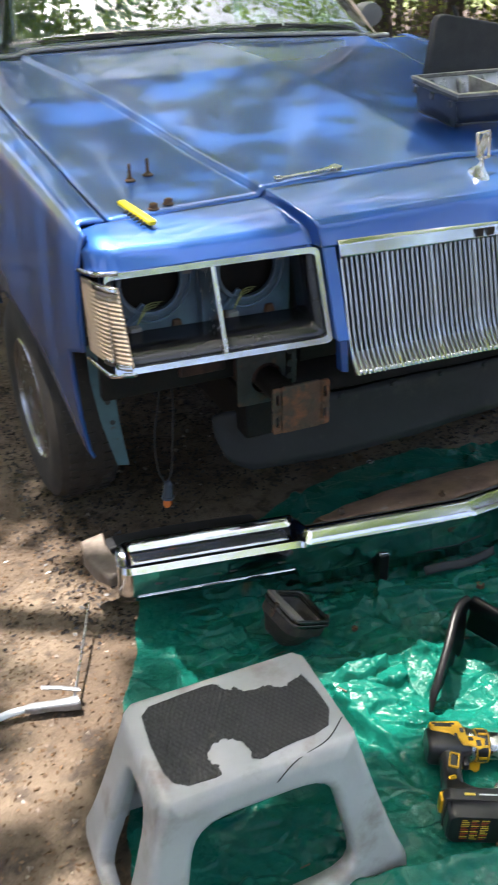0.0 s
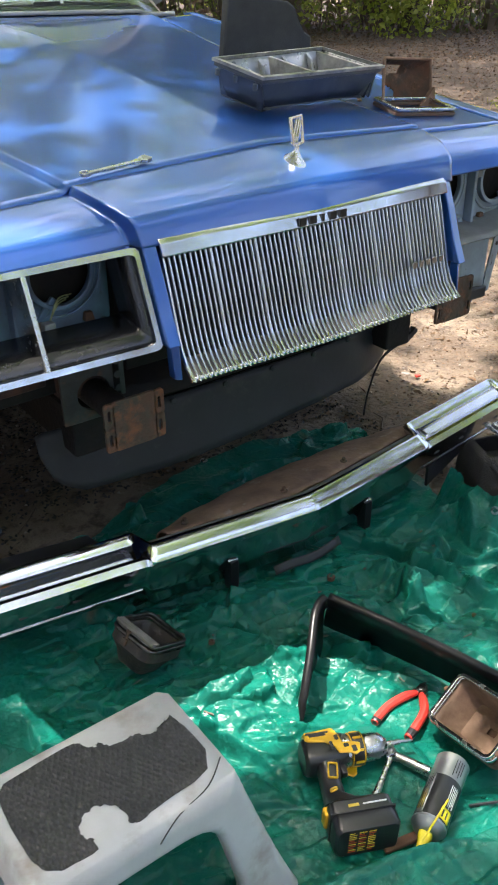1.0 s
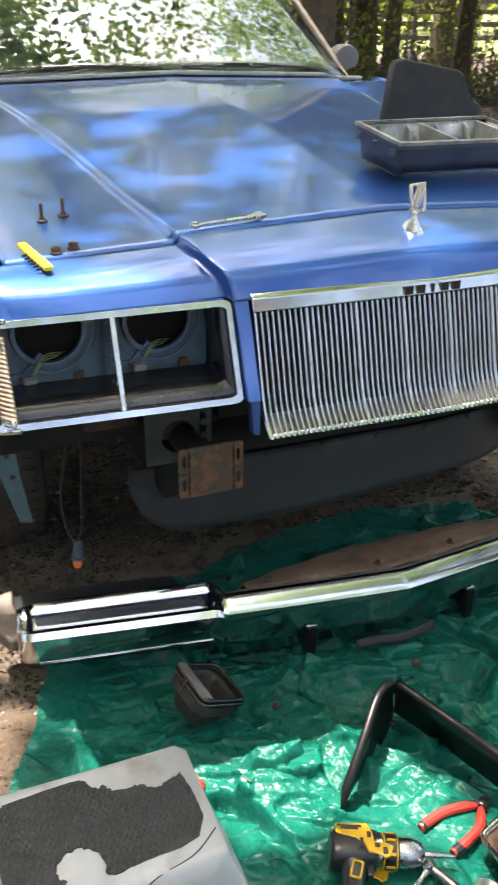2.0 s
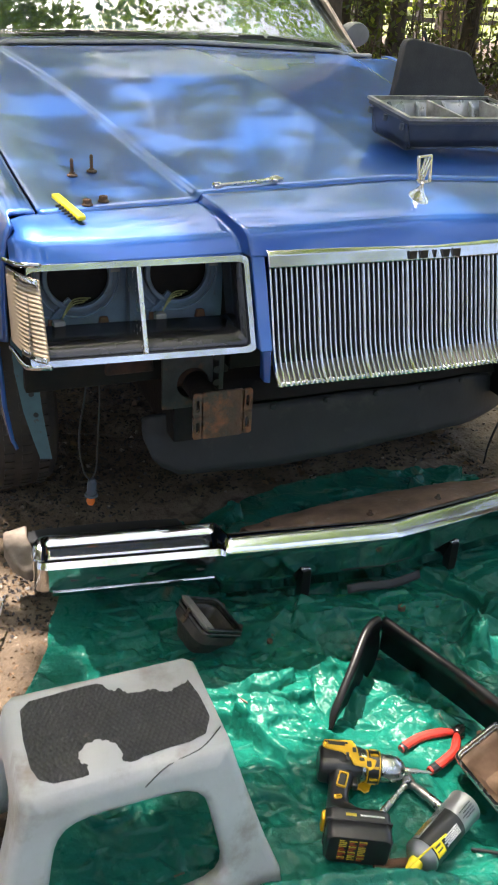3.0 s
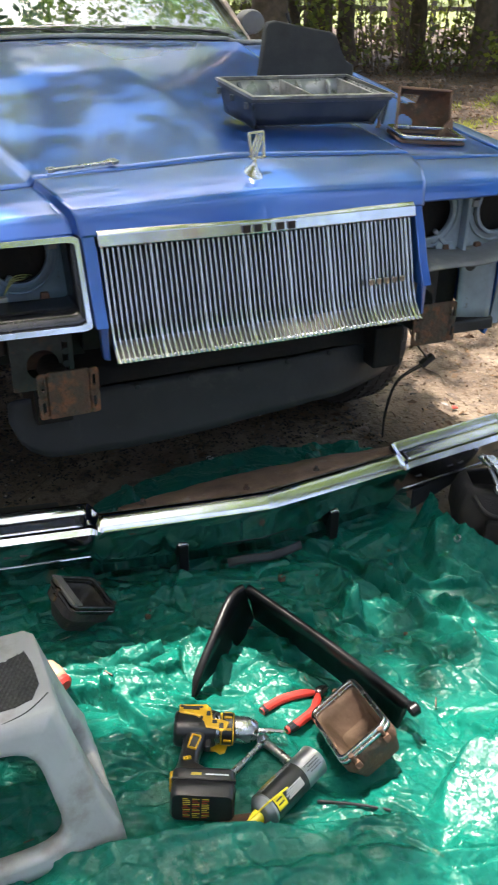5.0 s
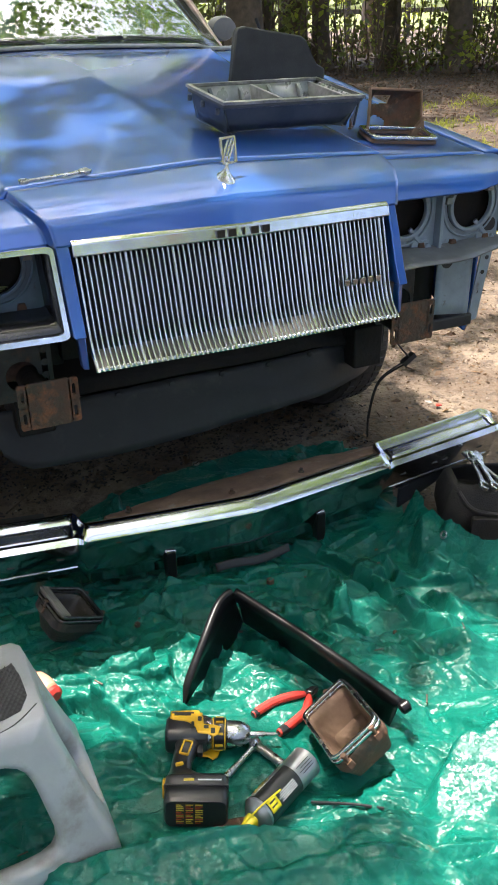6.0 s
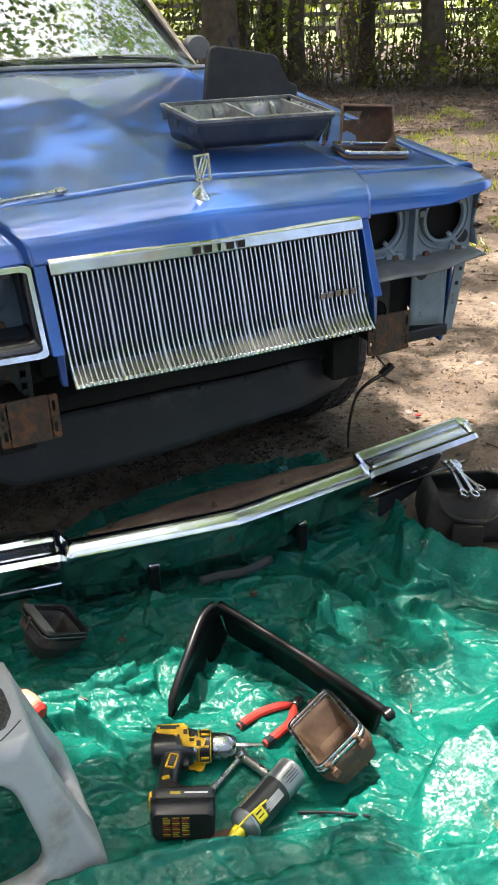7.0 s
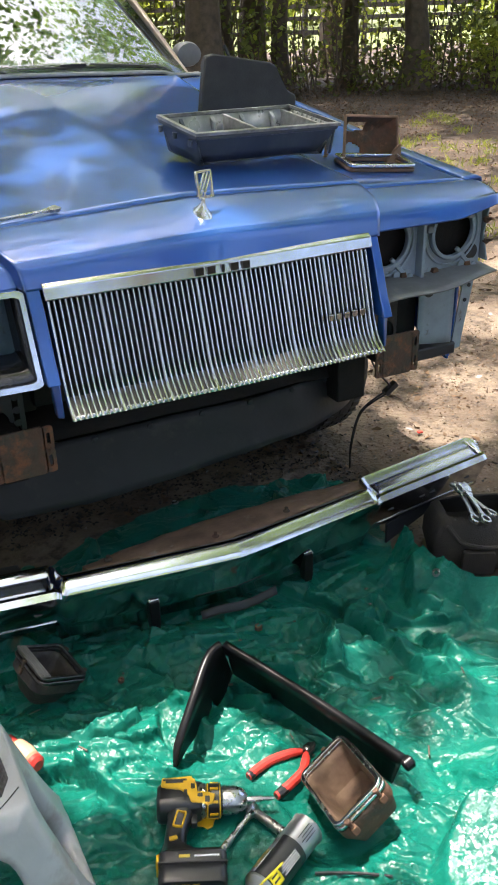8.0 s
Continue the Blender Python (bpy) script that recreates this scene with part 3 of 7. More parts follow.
# fenders
ZF = [(0.15, 1.012), (0.24, 1.022), (0.6, 1.055), (1.1, 1.108), (1.9, 1.185)]
BULGE = [(0.15, 0.0), (0.4, 0.010), (0.9, 0.026), (1.4, 0.026), (1.9, 0.01)]
LOW = [(0.2, 0.47), (0.36, 0.47), (0.46, 0.50), (0.56, 0.54), (0.70, 0.585), (0.95, 0.62), (1.2, 0.60), (1.4, 0.52), (1.55, 0.36), (1.9, 0.32)]
for s in (-1, 1):
    bm = bmesh.new()

    def fender(u, v, s=s):
        t = v * 10
        i = min(int(t), 9)
        k = t - i
        y0 = 0.245 if t < 3 else ((0.192 if t < 7 else 0.30) if s < 0 else (0.25 if t < 4.4 else 0.34))
        ys = y0 + (1.90 - y0) * u
        g, f, b, lo, gx = lerp(ZG, ys), lerp(ZF, ys), lerp(BULGE, ys), lerp(LOW, ys), lerp(GAPX, ys) + 0.004
        out = 0.55 * (gx - 0.802)
        prof = [(gx, g), (gx + 0.022, g + 0.003), (gx + 0.046, f), (gx + 0.058, f - 0.005), (gx + 0.067, f - 0.028), (0.879 + out + 0.3 * b, 0.95), (0.885 + out + 0.7 * b, 0.85), (0.888 + out + b, 0.74), (0.884 + out + b, lo + 0.4 * (0.74 - lo)), (0.874 + out + b, lo + 0.02), (0.866 + out + b, lo)]
        x, z = prof[i][0] + (prof[i + 1][0] - prof[i][0]) * k, prof[i][1] + (prof[i + 1][1] - prof[i][1]) * k
        return Vector((s * x, ys, z))

    sheet(bm, fender, 66, 30)
    part("fender", bm, PAINT, car, "blue front fender with open wheel arch", solid=0.008, auto=1.0)

# grille
grille = part("grille", sheet(bmesh.new(), lambda u, v: Vector((-0.378 + 0.756 * u, 0.100 - 0.055 * v, 0.94 - 0.21 * v)), 8, 6), BLACK_PLASTIC, car, "black grille backing", solid=0.006)


def fin_line(x):
    y0 = 0.070 - 0.010 * (1 - abs(x) / 0.378)
    return smooth_line([(x, y0 + 0.004, 0.940), (x, y0 - 0.012, 0.89), (x, y0 - 0.030, 0.83), (x, y0 - 0.045, 0.78), (x, y0 - 0.062, 0.745), (x, y0 - 0.084, 0.722), (x, y0 - 0.094, 0.714)], 3)


FINS = 65
for wide in (0, 1):
    bm = bmesh.new()
    w = 0.0054 if not wide else 0.0078
    rings = []
    for p in fin_line(0.0):
        rings.append([(-w / 2, p.y + 0.012, p.z), (-w / 2, p.y + 0.002, p.z), (-w * 0.25, p.y - 0.002, p.z - 0.001), (w * 0.25, p.y - 0.002, p.z - 0.001), (w / 2, p.y + 0.002, p.z), (w / 2, p.y + 0.012, p.z)])
    loft(bm, rings)
    first = None
    for i in range(FINS):
        if (i % 9 == 0) != bool(wide):
            continue
        x = -0.372 + 0.744 * i / (FINS - 1)
        dy = 0.010 * abs(x) / 0.378
        if first is None:
            first = part("grille_bar", bm, GRILLE_CHROME, grille)
            first.location = (x, dy, 0)
        else:
            o = new("grille_bar", first.data)
            o.parent = grille
            o.location = (x, dy, 0)
bm = bmesh.new()
tp = [(y, z) for y, z in ((0.080, 0.943), (0.052, 0.945), (0.042, 0.951), (0.050, 0.974), (0.060, 0.981), (0.080, 0.982))]
loft(bm, [[(x, y + 0.012 * abs(x) / 0.38, z - 0.012) for y, z in tp] for x in np.linspace(-0.381, 0.381, 21)])
top_bar = part("grille_top_bar", bm, CHROME, grille, "bright chrome top bar", bevel=0.002)
bm = bmesh.new()
tube(bm, [(x, -0.024 + 0.010 * abs(x) / 0.378, 0.713) for x in np.linspace(-0.376, 0.376, 21)], 0.005, 8)
part("grille_bottom_edge", bm, GRILLE_CHROME, grille)
bm = bmesh.new()
lip = [p for p in fin_line(0.0) if p.z < 0.752]
sheet(bm, lambda u, v: Vector((-0.376 + 0.752 * u, lerp([(1 - p.z, p.y) for p in lip], 1 - (0.748 - 0.034 * v)) + 0.0050 + 0.010 * abs(2 * u - 1), 0.748 - 0.034 * v)), 24, 10)
part("grille_lip", bm, LIP_CHROME, grille, "flared lower lip, brown for dust and the ground's reflection", solid=0.002)
# the maker's letters and badge as plain blocks
for i, w in enumerate((0.018, 0.018, 0.006, 0.018, 0.018)):
    bm = box(bmesh.new(), (-0.058 + 0.027 * i, 0.0445, 0.950), (w, 0.004, 0.016))
    part("badge_block", bm, BLACK_PLASTIC, grille, "dark raised badge block")
for i in range(5):
    bm = box(bmesh.new(), (0.245 + 0.021 * i, 0.012, 0.806), (0.014, 0.006, 0.015))
    part("badge_block", bm, CHROME, grille, "small chrome badge block", bevel=0.001)


# headlamp bezel
def bilinear(a, b, c, d):
    """Maps the unit square to the corners top-left, top-right, bottom-right, bottom-left."""
    a, b, c, d = map(Vector, (a, b, c, d))
    return lambda u, v: (a * (1 - u) + b * u) * v + (d * (1 - u) + c * u) * (1 - v)


def mapped_ring(bm, outer, inner, fn, push):
    n = len(outer)
    push = Vector(push)
    L = [[bm.verts.new(fn(x, y) + push * q) for x, y in o] for o, q in ((outer, 0), (outer, 1), (inner, 1), (inner, 0))]
    for k in range(4):
        a, b = L[k], L[(k + 1) % 4]
        for i in range(n):
            j = (i + 1) % n
            bm.faces.new((a[i], b[i], b[j], a[j]))
    return bm


TL, TR, BR, BL = (-0.846, 0.118, 0.953), (-0.414, 0.088, 0.958), (-0.414, 0.016, 0.778), (-0.858, 0.046, 0.776)
face = bilinear(TL, TR, BR, BL)
bezel = part("headlight_bezel", mapped_ring(bmesh.new(), rounded(1, 1, 0.045, 5, 0.5, 0.5), rounded(0.976, 0.875, 0.04, 5, 0.489, 0.5), face, (0, 0.014, 0)), CHROME, car, "chrome rectangular headlamp bezel without lamps", bevel=0.003)
bm = bmesh.new()
q = rounded(0.955, 0.875, 0.04, 5, 0.5, 0.5)
r0 = [face(x, y) + Vector((0, 0.012, 0)) for x, y in q]
r1 = [face(0.5 + (x - 0.5) * 0.96, 0.5 + (y - 0.5) * 0.86) + Vector((0, 0.115, 0.012)) for x, y in q]
loft(bm, [r0, r1], True, False)
part("bezel_shell", bm, SHELL_BLACK, bezel, "glossy black inner shell", solid=0.003)
bm = bmesh.new()
a, b = face(0.489, 0.94), face(0.497, 0.06)
loft(bm, [[p + Vector((dx, dy, 0)) for dx, dy in ((-0.005, 0), (0.005, 0), (0.003, 0.10), (-0.003, 0.10))] for p in (a, b)])
part("bezel_divider", bm, CHROME_OLD, bezel, "chrome-edged divider", bevel=0.002)
# wrap-round side marker
bm = bmesh.new()


def marker(u, v):
    rib = 0.0005 * math.cos(v * 2 * math.pi * 18) * min(1.0, max(0.0, (0.75 - u) / 0.2))
    a = Vector((-0.829, 0.092 - 0.062 * (1 - v), 0.795 + 0.137 * v))
    b = Vector((-0.864, 0.115 - 0.05 * (1 - v), 0.79 + 0.145 * v))
    c = Vector((-0.876, 0.186 - 0.012 * (1 - v), 0.787 + 0.148 * v))
    p = a * (1 - u) ** 2 + b * 2 * u * (1 - u) + c * u * u
    return p + Vector((-rib, -rib, 0))


sheet(bm, marker, 12, 96)
part("side_marker", bm, MARKER, bezel, "ribbed clear side marker lens", solid=0.006)
for v0, v1 in ((0.93, 1.02), (-0.03, 0.05)):
    bm = bmesh.new()
    sheet(bm, lambda u, v: marker(0.62 * u, v0 + (v1 - v0) * v) + Vector((-0.003, -0.003, 0)), 10, 3)
    part("marker_cap", bm, CHROME, bezel, "bright chrome marker cap", solid=0.003)
for z0, z1, ya in ((0.953, 0.946, 0.118), (0.776, 0.766, 0.046)):
    bm = bmesh.new()
    pts = smooth_line([(-0.82, ya - 0.004, z0), (-0.855, ya + 0.006, z0), (-0.868, ya + 0.035, (z0 + z1) / 2), (-0.879, ya + 0.08 if z0 > 0.9 else ya + 0.145, z1)], 5)
    loft(bm, [[p + Vector((0, 0, -0.006)), p + Vector((-0.003, -0.003, 0)), p + Vector((0, 0, 0.006)), p + Vector((0.008, 0.006, 0))] for p in pts])
    part("marker_trim", bm, CHROME, bezel, bevel=0.002)


def circle(r, n, cx, cy, a0=0.0):
    return [(cx + r * math.cos(a0 + 2 * math.pi * i / n), cy + r * math.sin(a0 + 2 * math.pi * i / n)) for i in range(n)]


def square_loop(w, h, n, cx, cy):
    """n points round a rectangle, spaced by angle."""
    out = []
    for i in range(n):
        a = 2 * math.pi * i / n
        c, s_ = math.cos(a), math.sin(a)
        k = min(w / 2 / max(abs(c), 1e-9), h / 2 / max(abs(s_), 1e-9))
        out.append((cx + c * k, cy + s_ * k))
    return out


def bucket(s, material, y, label):
    """Steel lamp panels, each with a round hole and a dished seat."""
    first = None
    m = Matrix(((s, 0, 0, 0), (0, 0, 1, y), (0, 1, 0, 0), (0, 0, 0, 1)))
    m2 = Matrix(((s, 0, 0, 0), (0, 0, -1, y), (0, 1, 0, 0), (0, 0, 0, 1)))
    for cx in (0.525, 0.735):
        bm = bmesh.new()
        ring_plate(bm, square_loop(0.205, 0.20, 40, cx, 0.880), circle(0.072, 40, cx, 0.900), m, 0.004)
        pn = part("headlamp_panel", bm, material, car, label, bevel=0.002)
        first = first or pn
        for r0, r1, h in ((0.072, 0.062, 0.014), (0.090, 0.084, 0.006)):
            bm = bmesh.new()
            ring_plate(bm, circle(r0, 40, cx, 0.900), circle(r1, 40, cx, 0.900), m2, h)
            part("lamp_seat", bm, material, pn, bevel=0.002)
        bm = bmesh.new()
        prism(bm, rounded(0.055, 0.028, 0.008, 3, cx + 0.055, 0.806), 0.008, m2)
        part("stamped_boss", bm, material, pn, bevel=0.002)
    bm = bmesh.new()
    box(bm, (s * 0.63, y - 0.012, 0.880), (0.010, 0.03, 0.19))
    part("panel_rib", bm, material, first, bevel=0.002)
    return first


bL = bucket(-1, BUCKET_BLUE, 0.205, "blue steel headlamp panel with round hole")
bR = bucket(1, BUCKET_GREY, 0.205, "grey steel headlamp panel with round hole")
for s, par in ((-1, bL), (1, bR)):
    for cx in (0.525, 0.735):
        for a in (0.9, 2.6, 4.1, 5.4):
            bm = bmesh.new()
            p = (s * (cx + 0.088 * math.cos(a)), 0.198, 0.872 + 0.085 * math.sin(a))
            box(bm, p, (0.022, 0.016, 0.018), None, 0.7)
            part("lamp_clip", bm, CONNECTOR if a < 3 else RUST, par, bevel=0.002)
bm = bmesh.new()
loft(bm, [[(0.846, 0.190, 0.965), (0.852, 0.190, 0.965), (0.852, 0.245, 0.965), (0.846, 0.245, 0.965)], [(0.836, 0.195, 0.88), (0.842, 0.195, 0.88), (0.85, 0.245, 0.88), (0.844, 0.245, 0.88)], [(0.842, 0.180, 0.812), (0.848, 0.180, 0.812), (0.852, 0.245, 0.812), (0.846, 0.245, 0.812)]])
part("lamp_side_wall", bm, BUCKET_GREY, bR, bevel=0.002)
# loose lamp wires with plugs in the left holes
for i, (cx, cz) in enumerate(((-0.735, 0.872), (-0.525, 0.872))):
    bm = bmesh.new()
    for k in range(3):
        tube(bm, smooth_line([(cx + 0.025 + 0.006 * k, 0.27, cz - 0.045), (cx + 0.012 + 0.006 * k, 0.21, cz - 0.030 + 0.004 * k), (cx - 0.015, 0.185, cz - 0.026 + 0.005 * k), (cx - 0.040, 0.175, cz - 0.050)], 5), 0.0013, 6)
    w = part("lamp_wire", bm, WIRE_YELLOW, bL, "thin yellow lamp wires")
    bm = box(bmesh.new(), (cx - 0.047, 0.17, cz - 0.064), (0.024, 0.02, 0.026))
    part("lamp_plug", bm, CONNECTOR, bL, bevel=0.003)

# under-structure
# plain blocks fill the nose, their near-black colour standing in for shade
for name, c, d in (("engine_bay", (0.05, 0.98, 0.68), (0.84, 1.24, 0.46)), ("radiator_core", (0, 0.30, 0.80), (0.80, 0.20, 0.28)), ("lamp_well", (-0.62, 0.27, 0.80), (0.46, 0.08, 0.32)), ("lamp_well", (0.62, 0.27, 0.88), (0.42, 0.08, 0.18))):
    part(name, box(bmesh.new(), c, d), DARK_BAY, car, "near-black block standing in for the unlit inside of the nose", bevel=0.004)
for s in (-1, 1):
    bm = bmesh.new()
    box(bm, (s * 0.47, 1.2, 0.52), (0.09, 1.9, 0.12))
    part("frame_rail", bm, DARK_BAY, car, bevel=0.006)
    bm = bmesh.new()
    yb = 0.062 if s < 0 else 0.115
    lathe(bm, [(0.03, 0), (0.03, 0.20), (0.042, 0.205), (0.042, 0.34)], 16, Matrix.Translation((s * 0.48, yb, 0.635)) @ Matrix.Rotation(-math.pi / 2, 4, "X"))
    part("bumper_shock", bm, DARK_BAY, car, bevel=0.002)
bm = bmesh.new()
box(bm, (-0.625, 0.26, 0.715), (0.11, 0.08, 0.10), None, 0.9)
box(bm, (-0.50, 0.23, 0.69), (0.10, 0.06, 0.12))
part("horn_bracket", bm, RUST_DARK, car, "rusty bracket behind the bumper mount", bevel=0.006)


def bracket(x0, x1, z0, z1, y, material, label):
    bm = bmesh.new()
    w, h = x1 - x0, z1 - z0
    cx, cz = (x0 + x1) / 2, (z0 + z1) / 2
    m = Matrix(((1, 0, 0, cx), (0, 0, 1, y), (0, 1, 0, cz), (0, 0, 0, 1)))
    prism(bm, rounded(w * 0.72, h, 0.008), 0.006, m)
    for s in (-1, 1):
        for k in (-1, 1):
            mm = m @ Matrix.Translation((s * w * 0.42, k * h * 0.24, 0))
            ring_plate(bm, rounded(w * 0.165, h * 0.50, 0.006, 5), rounded(w * 0.06, h * 0.24, 0.004, 5), mm, 0.006)
    part("bumper_mount", bm, material, car, label, bevel=0.0015)


bracket(-0.536, -0.404, 0.577, 0.684, 0.045, RUST_PLATE, "rusty slotted bumper mounting plate")
bracket(0.440, 0.570, 0.582, 0.692, 0.100, RUST_PLATE, "grey rusty slotted bumper mounting plate")

# air deflector
bm = bmesh.new()
TOPZ = [(-0.572, 0.495), (-0.55, 0.505), (-0.3, 0.535), (-0.07, 0.550), (0.30, 0.540), (0.45, 0.515), (0.65, 0.452)]
BOTZ = [(-0.572, 0.455), (-0.562, 0.41), (-0.54, 0.378), (-0.49, 0.355), (-0.30, 0.370), (0.0, 0.403), (0.2, 0.414), (0.45, 0.404), (0.60, 0.380), (0.64, 0.388), (0.65, 0.41)]


def deflector(u, v):
    x = -0.572 + 1.222 * u
    zt, zb = lerp(TOPZ, x), lerp(BOTZ, x)
    y = 0.20 + 0.32 * x * x + 0.9 * max(0.0, x - 0.25) ** 2 + 0.03 * v
    return Vector((x, y + 0.004 * noise.noise((x * 9, v * 3, 0)), zb + (zt - zb) * v))


sheet(bm, deflector, 60, 8)
for x in np.linspace(-0.4, 0.42, 7):
    p = deflector((x + 0.572) / 1.222, 0.93)
    lathe(bm, [(0.008, 0), (0.007, 0.004), (0.003, 0.005)], 10, Matrix.Translation(p + Vector((0, -0.001, 0))) @ Matrix.Rotation(math.pi / 2, 4, "X"))
part("air_deflector", bm, DEFLECTOR, car, "dusty grey rubber air deflector", solid=0.005)
# sheet closing the gap above the deflector, coloured as dark as its shade
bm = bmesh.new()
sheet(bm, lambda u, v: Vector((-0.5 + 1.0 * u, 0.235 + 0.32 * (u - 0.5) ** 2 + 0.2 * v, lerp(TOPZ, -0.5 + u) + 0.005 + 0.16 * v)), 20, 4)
part("core_panel", bm, DARK_BAY, car, "near-black panel under the radiator, shade put into its colour", solid=0.004)

# right corner: apron shelf, inner panel
bm = bmesh.new()
sheet(bm, lambda u, v: Vector((0.412 + 0.435 * u, 0.065 + 0.075 * u * u + (0.15 - 0.03 * u) * v, 0.806 - 0.012 * (1 - v) + 0.004 * math.sin(u * 9))), 20, 5)
part("lamp_apron", bm, APRON, car, "dusty grey plastic apron shelf", solid=0.004)
bm = bmesh.new()
sheet(bm, lambda u, v: Vector((0.675 + 0.130 * u, 0.245 + 0.01 * u, 0.585 - 0.02 * u + 0.205 * v)), 6, 6)
pan = part("fender_filler", bm, BUCKET_GREY, car, "pale blue-grey steel fender panel", solid=0.004)
bm = bmesh.new()
lathe(bm, [(0.019, 0), (0.019, 0.002)], 20, Matrix.Translation((0.708, 0.242, 0.735)) @ Matrix.Rotation(math.pi / 2, 4, "X"))
part("panel_hole", bm, BLACK_MATTE, pan)
for s, material in ((-1, TEAL), (1, BUCKET_GREY)):
    bm = bmesh.new()
    loft(bm, [[(s * (0.872 - 0.05 * k * k), 0.245 + 0.045 * k, z), (s * (0.824 - 0.028 * k * k), 0.232 + 0.05 * k, z), (s * (0.824 - 0.028 * k * k), 0.237 + 0.05 * k, z), (s * (0.866 - 0.05 * k * k), 0.255 + 0.045 * k, z)] for k, z in (((0, 0.765), (0.3, 0.68), (0.6, 0.58), (0.85, 0.50), (1, 0.445)) if s < 0 else ((0, 0.80), (0.2, 0.72), (0.4, 0.63), (0.5, 0.57), (0.55, 0.535)))])
    fl = part("fender_flange", bm, material, car, "drilled steel fender flange")
    for k, z in ((0.1, 0.73), (0.28, 0.685), (0.48, 0.625), (0.66, 0.57)):
        bm = bmesh.new()
        lathe(bm, [(0.006, 0), (0.006, 0.002)], 12, Matrix.Translation((s * (0.845 - 0.04 * k * k), 0.236 + 0.048 * k, z)) @ Matrix.Rotation(math.pi / 2, 4, "X"))
        part("bolt_hole", bm, BLACK_MATTE, fl)
bm = bmesh.new()
box(bm, (0.74, 0.30, 0.545), (0.17, 0.10, 0.035))
part("fender_foot", bm, BLACK_MATTE, car, bevel=0.006)

# added sheet, black in place of the shaded opening by the right lamp
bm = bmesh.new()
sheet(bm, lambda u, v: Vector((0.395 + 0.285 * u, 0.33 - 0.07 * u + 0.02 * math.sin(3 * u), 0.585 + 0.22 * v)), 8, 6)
part("inner_baffle", bm, DARK_BAY, car, "near-black sheet standing in for the dark gap inside", solid=0.004)
bm = bmesh.new()
lathe(bm, [(0.020, 0), (0.020, 0.003)], 20, Matrix.Translation((0.806, 0.2035, 0.838)) @ Matrix.Rotation(math.pi / 2, 4, "X"))
part("panel_hole", bm, BLACK_MATTE, bR)
for x, z in ((0.842, 0.918), (0.846, 0.862)):
    bm = bmesh.new()
    lathe(bm, [(0.009, 0), (0.009, 0.008), (0.004, 0.010), (0.004, 0.026)], 8, Matrix.Translation((x, 0.196, z)) @ Matrix.Rotation(1.3, 4, "X"))
    part("adjuster_bolt", bm, RUST, bR)
for s_, par in ((-1, bL), (1, bR)):
    for cx in (0.525, 0.735):
        bm = bmesh.new()
        m = Matrix.Translation((s_ * (cx + 0.048), 0.199, 0.822)) @ Matrix.Rotation(-s_ * 0.75, 4, "Y")
        box(bm, (0, 0, 0), (0.012, 0.010, 0.090), m)
        box(bm, (0.0, -0.004, -0.034), (0.030, 0.010, 0.016), m)
        part("seat_strut", bm, BUCKET_GREY if s_ > 0 else BUCKET_BLUE, par, bevel=0.003)
# frame horns behind the bumper mounts
for s_ in (-1, 1):
    bm = bmesh.new()
    m = Matrix(((1, 0, 0, s_ * 0.515), (0, 0, 1, 0.150 if s_ < 0 else 0.20), (0, 1, 0, 0.690), (0, 0, 0, 1)))
    ring_plate(bm, square_loop(0.115, 0.175, 32, 0, 0), circle(0.036, 32, 0.012, -0.030), m, 0.008)
    horn = part("frame_horn", bm, HORN_GREY, car, "grimy grey-green frame horn plate", bevel=0.003)
    bm = bmesh.new()
    box(bm, (s_ * 0.440, 0.19, 0.715), (0.012, 0.09, 0.15))
    part("horn_flange", bm, HORN_GREY, horn, bevel=0.002)
    for k in range(4):
        bm = bmesh.new()
        lathe(bm, [(0.008, 0), (0.008, 0.003)], 10, Matrix.Translation((s_ * 0.452, 0.143, 0.660 + 0.030 * k)) @ Matrix.Rotation(math.pi / 2, 4, "X"))
        part("horn_hole", bm, BLACK_MATTE, horn)
bm = bmesh.new()
box(bm, (-0.76, 0.285, 0.735), (0.16, 0.012, 0.085))
part("splash_panel", bm, HORN_GREY, car, "dull grey splash panel behind the lamp", bevel=0.003)

# dangling lamp sockets
def socket(pts, at, tilt, label):
    bm = bmesh.new()
    for k in (0, 1):
        tube(bm, smooth_line([Vector(p) + Vector((0.045 * k * math.sin(0.78 * i), 0.004 * k, 0)) for i, p in enumerate(pts)], 6), 0.0020, 6)
    w = part("lamp_harness", bm, WIRE, car, label)
    m = Matrix.Translation(at) @ Matrix.Rotation(tilt, 4, "Y")
    bm = bmesh.new()
    lathe(bm, [(0.006, 0.040), (0.011, 0.034), (0.012, 0.0), (0.016, -0.002), (0.016, -0.007), (0.010, -0.009)], 14, m)
    part("lamp_socket", bm, SOCKET, w)
    bm = bmesh.new()
    lathe(bm, [(0.010, -0.010), (0.011, -0.022), (0.008, -0.030), (0.002, -0.033)], 14, m)
    part("bulb", bm, ORANGE, w, "small orange bulb")
    return w


socket([(-0.70, 0.28, 0.76), (-0.715, 0.27, 0.62), (-0.735, 0.27, 0.50), (-0.725, 0.29, 0.40), (-0.706, 0.30, 0.36)], (-0.706, 0.30, 0.325), 0.1, "black wires holding an orange bulb")
wr = socket([(0.62, 0.42, 0.62), (0.60, 0.42, 0.55), (0.61, 0.45, 0.47), (0.62, 0.45, 0.43)], (0.62, 0.45, 0.40), 0.2, "black wires holding an orange bulb")
bm = bmesh.new()
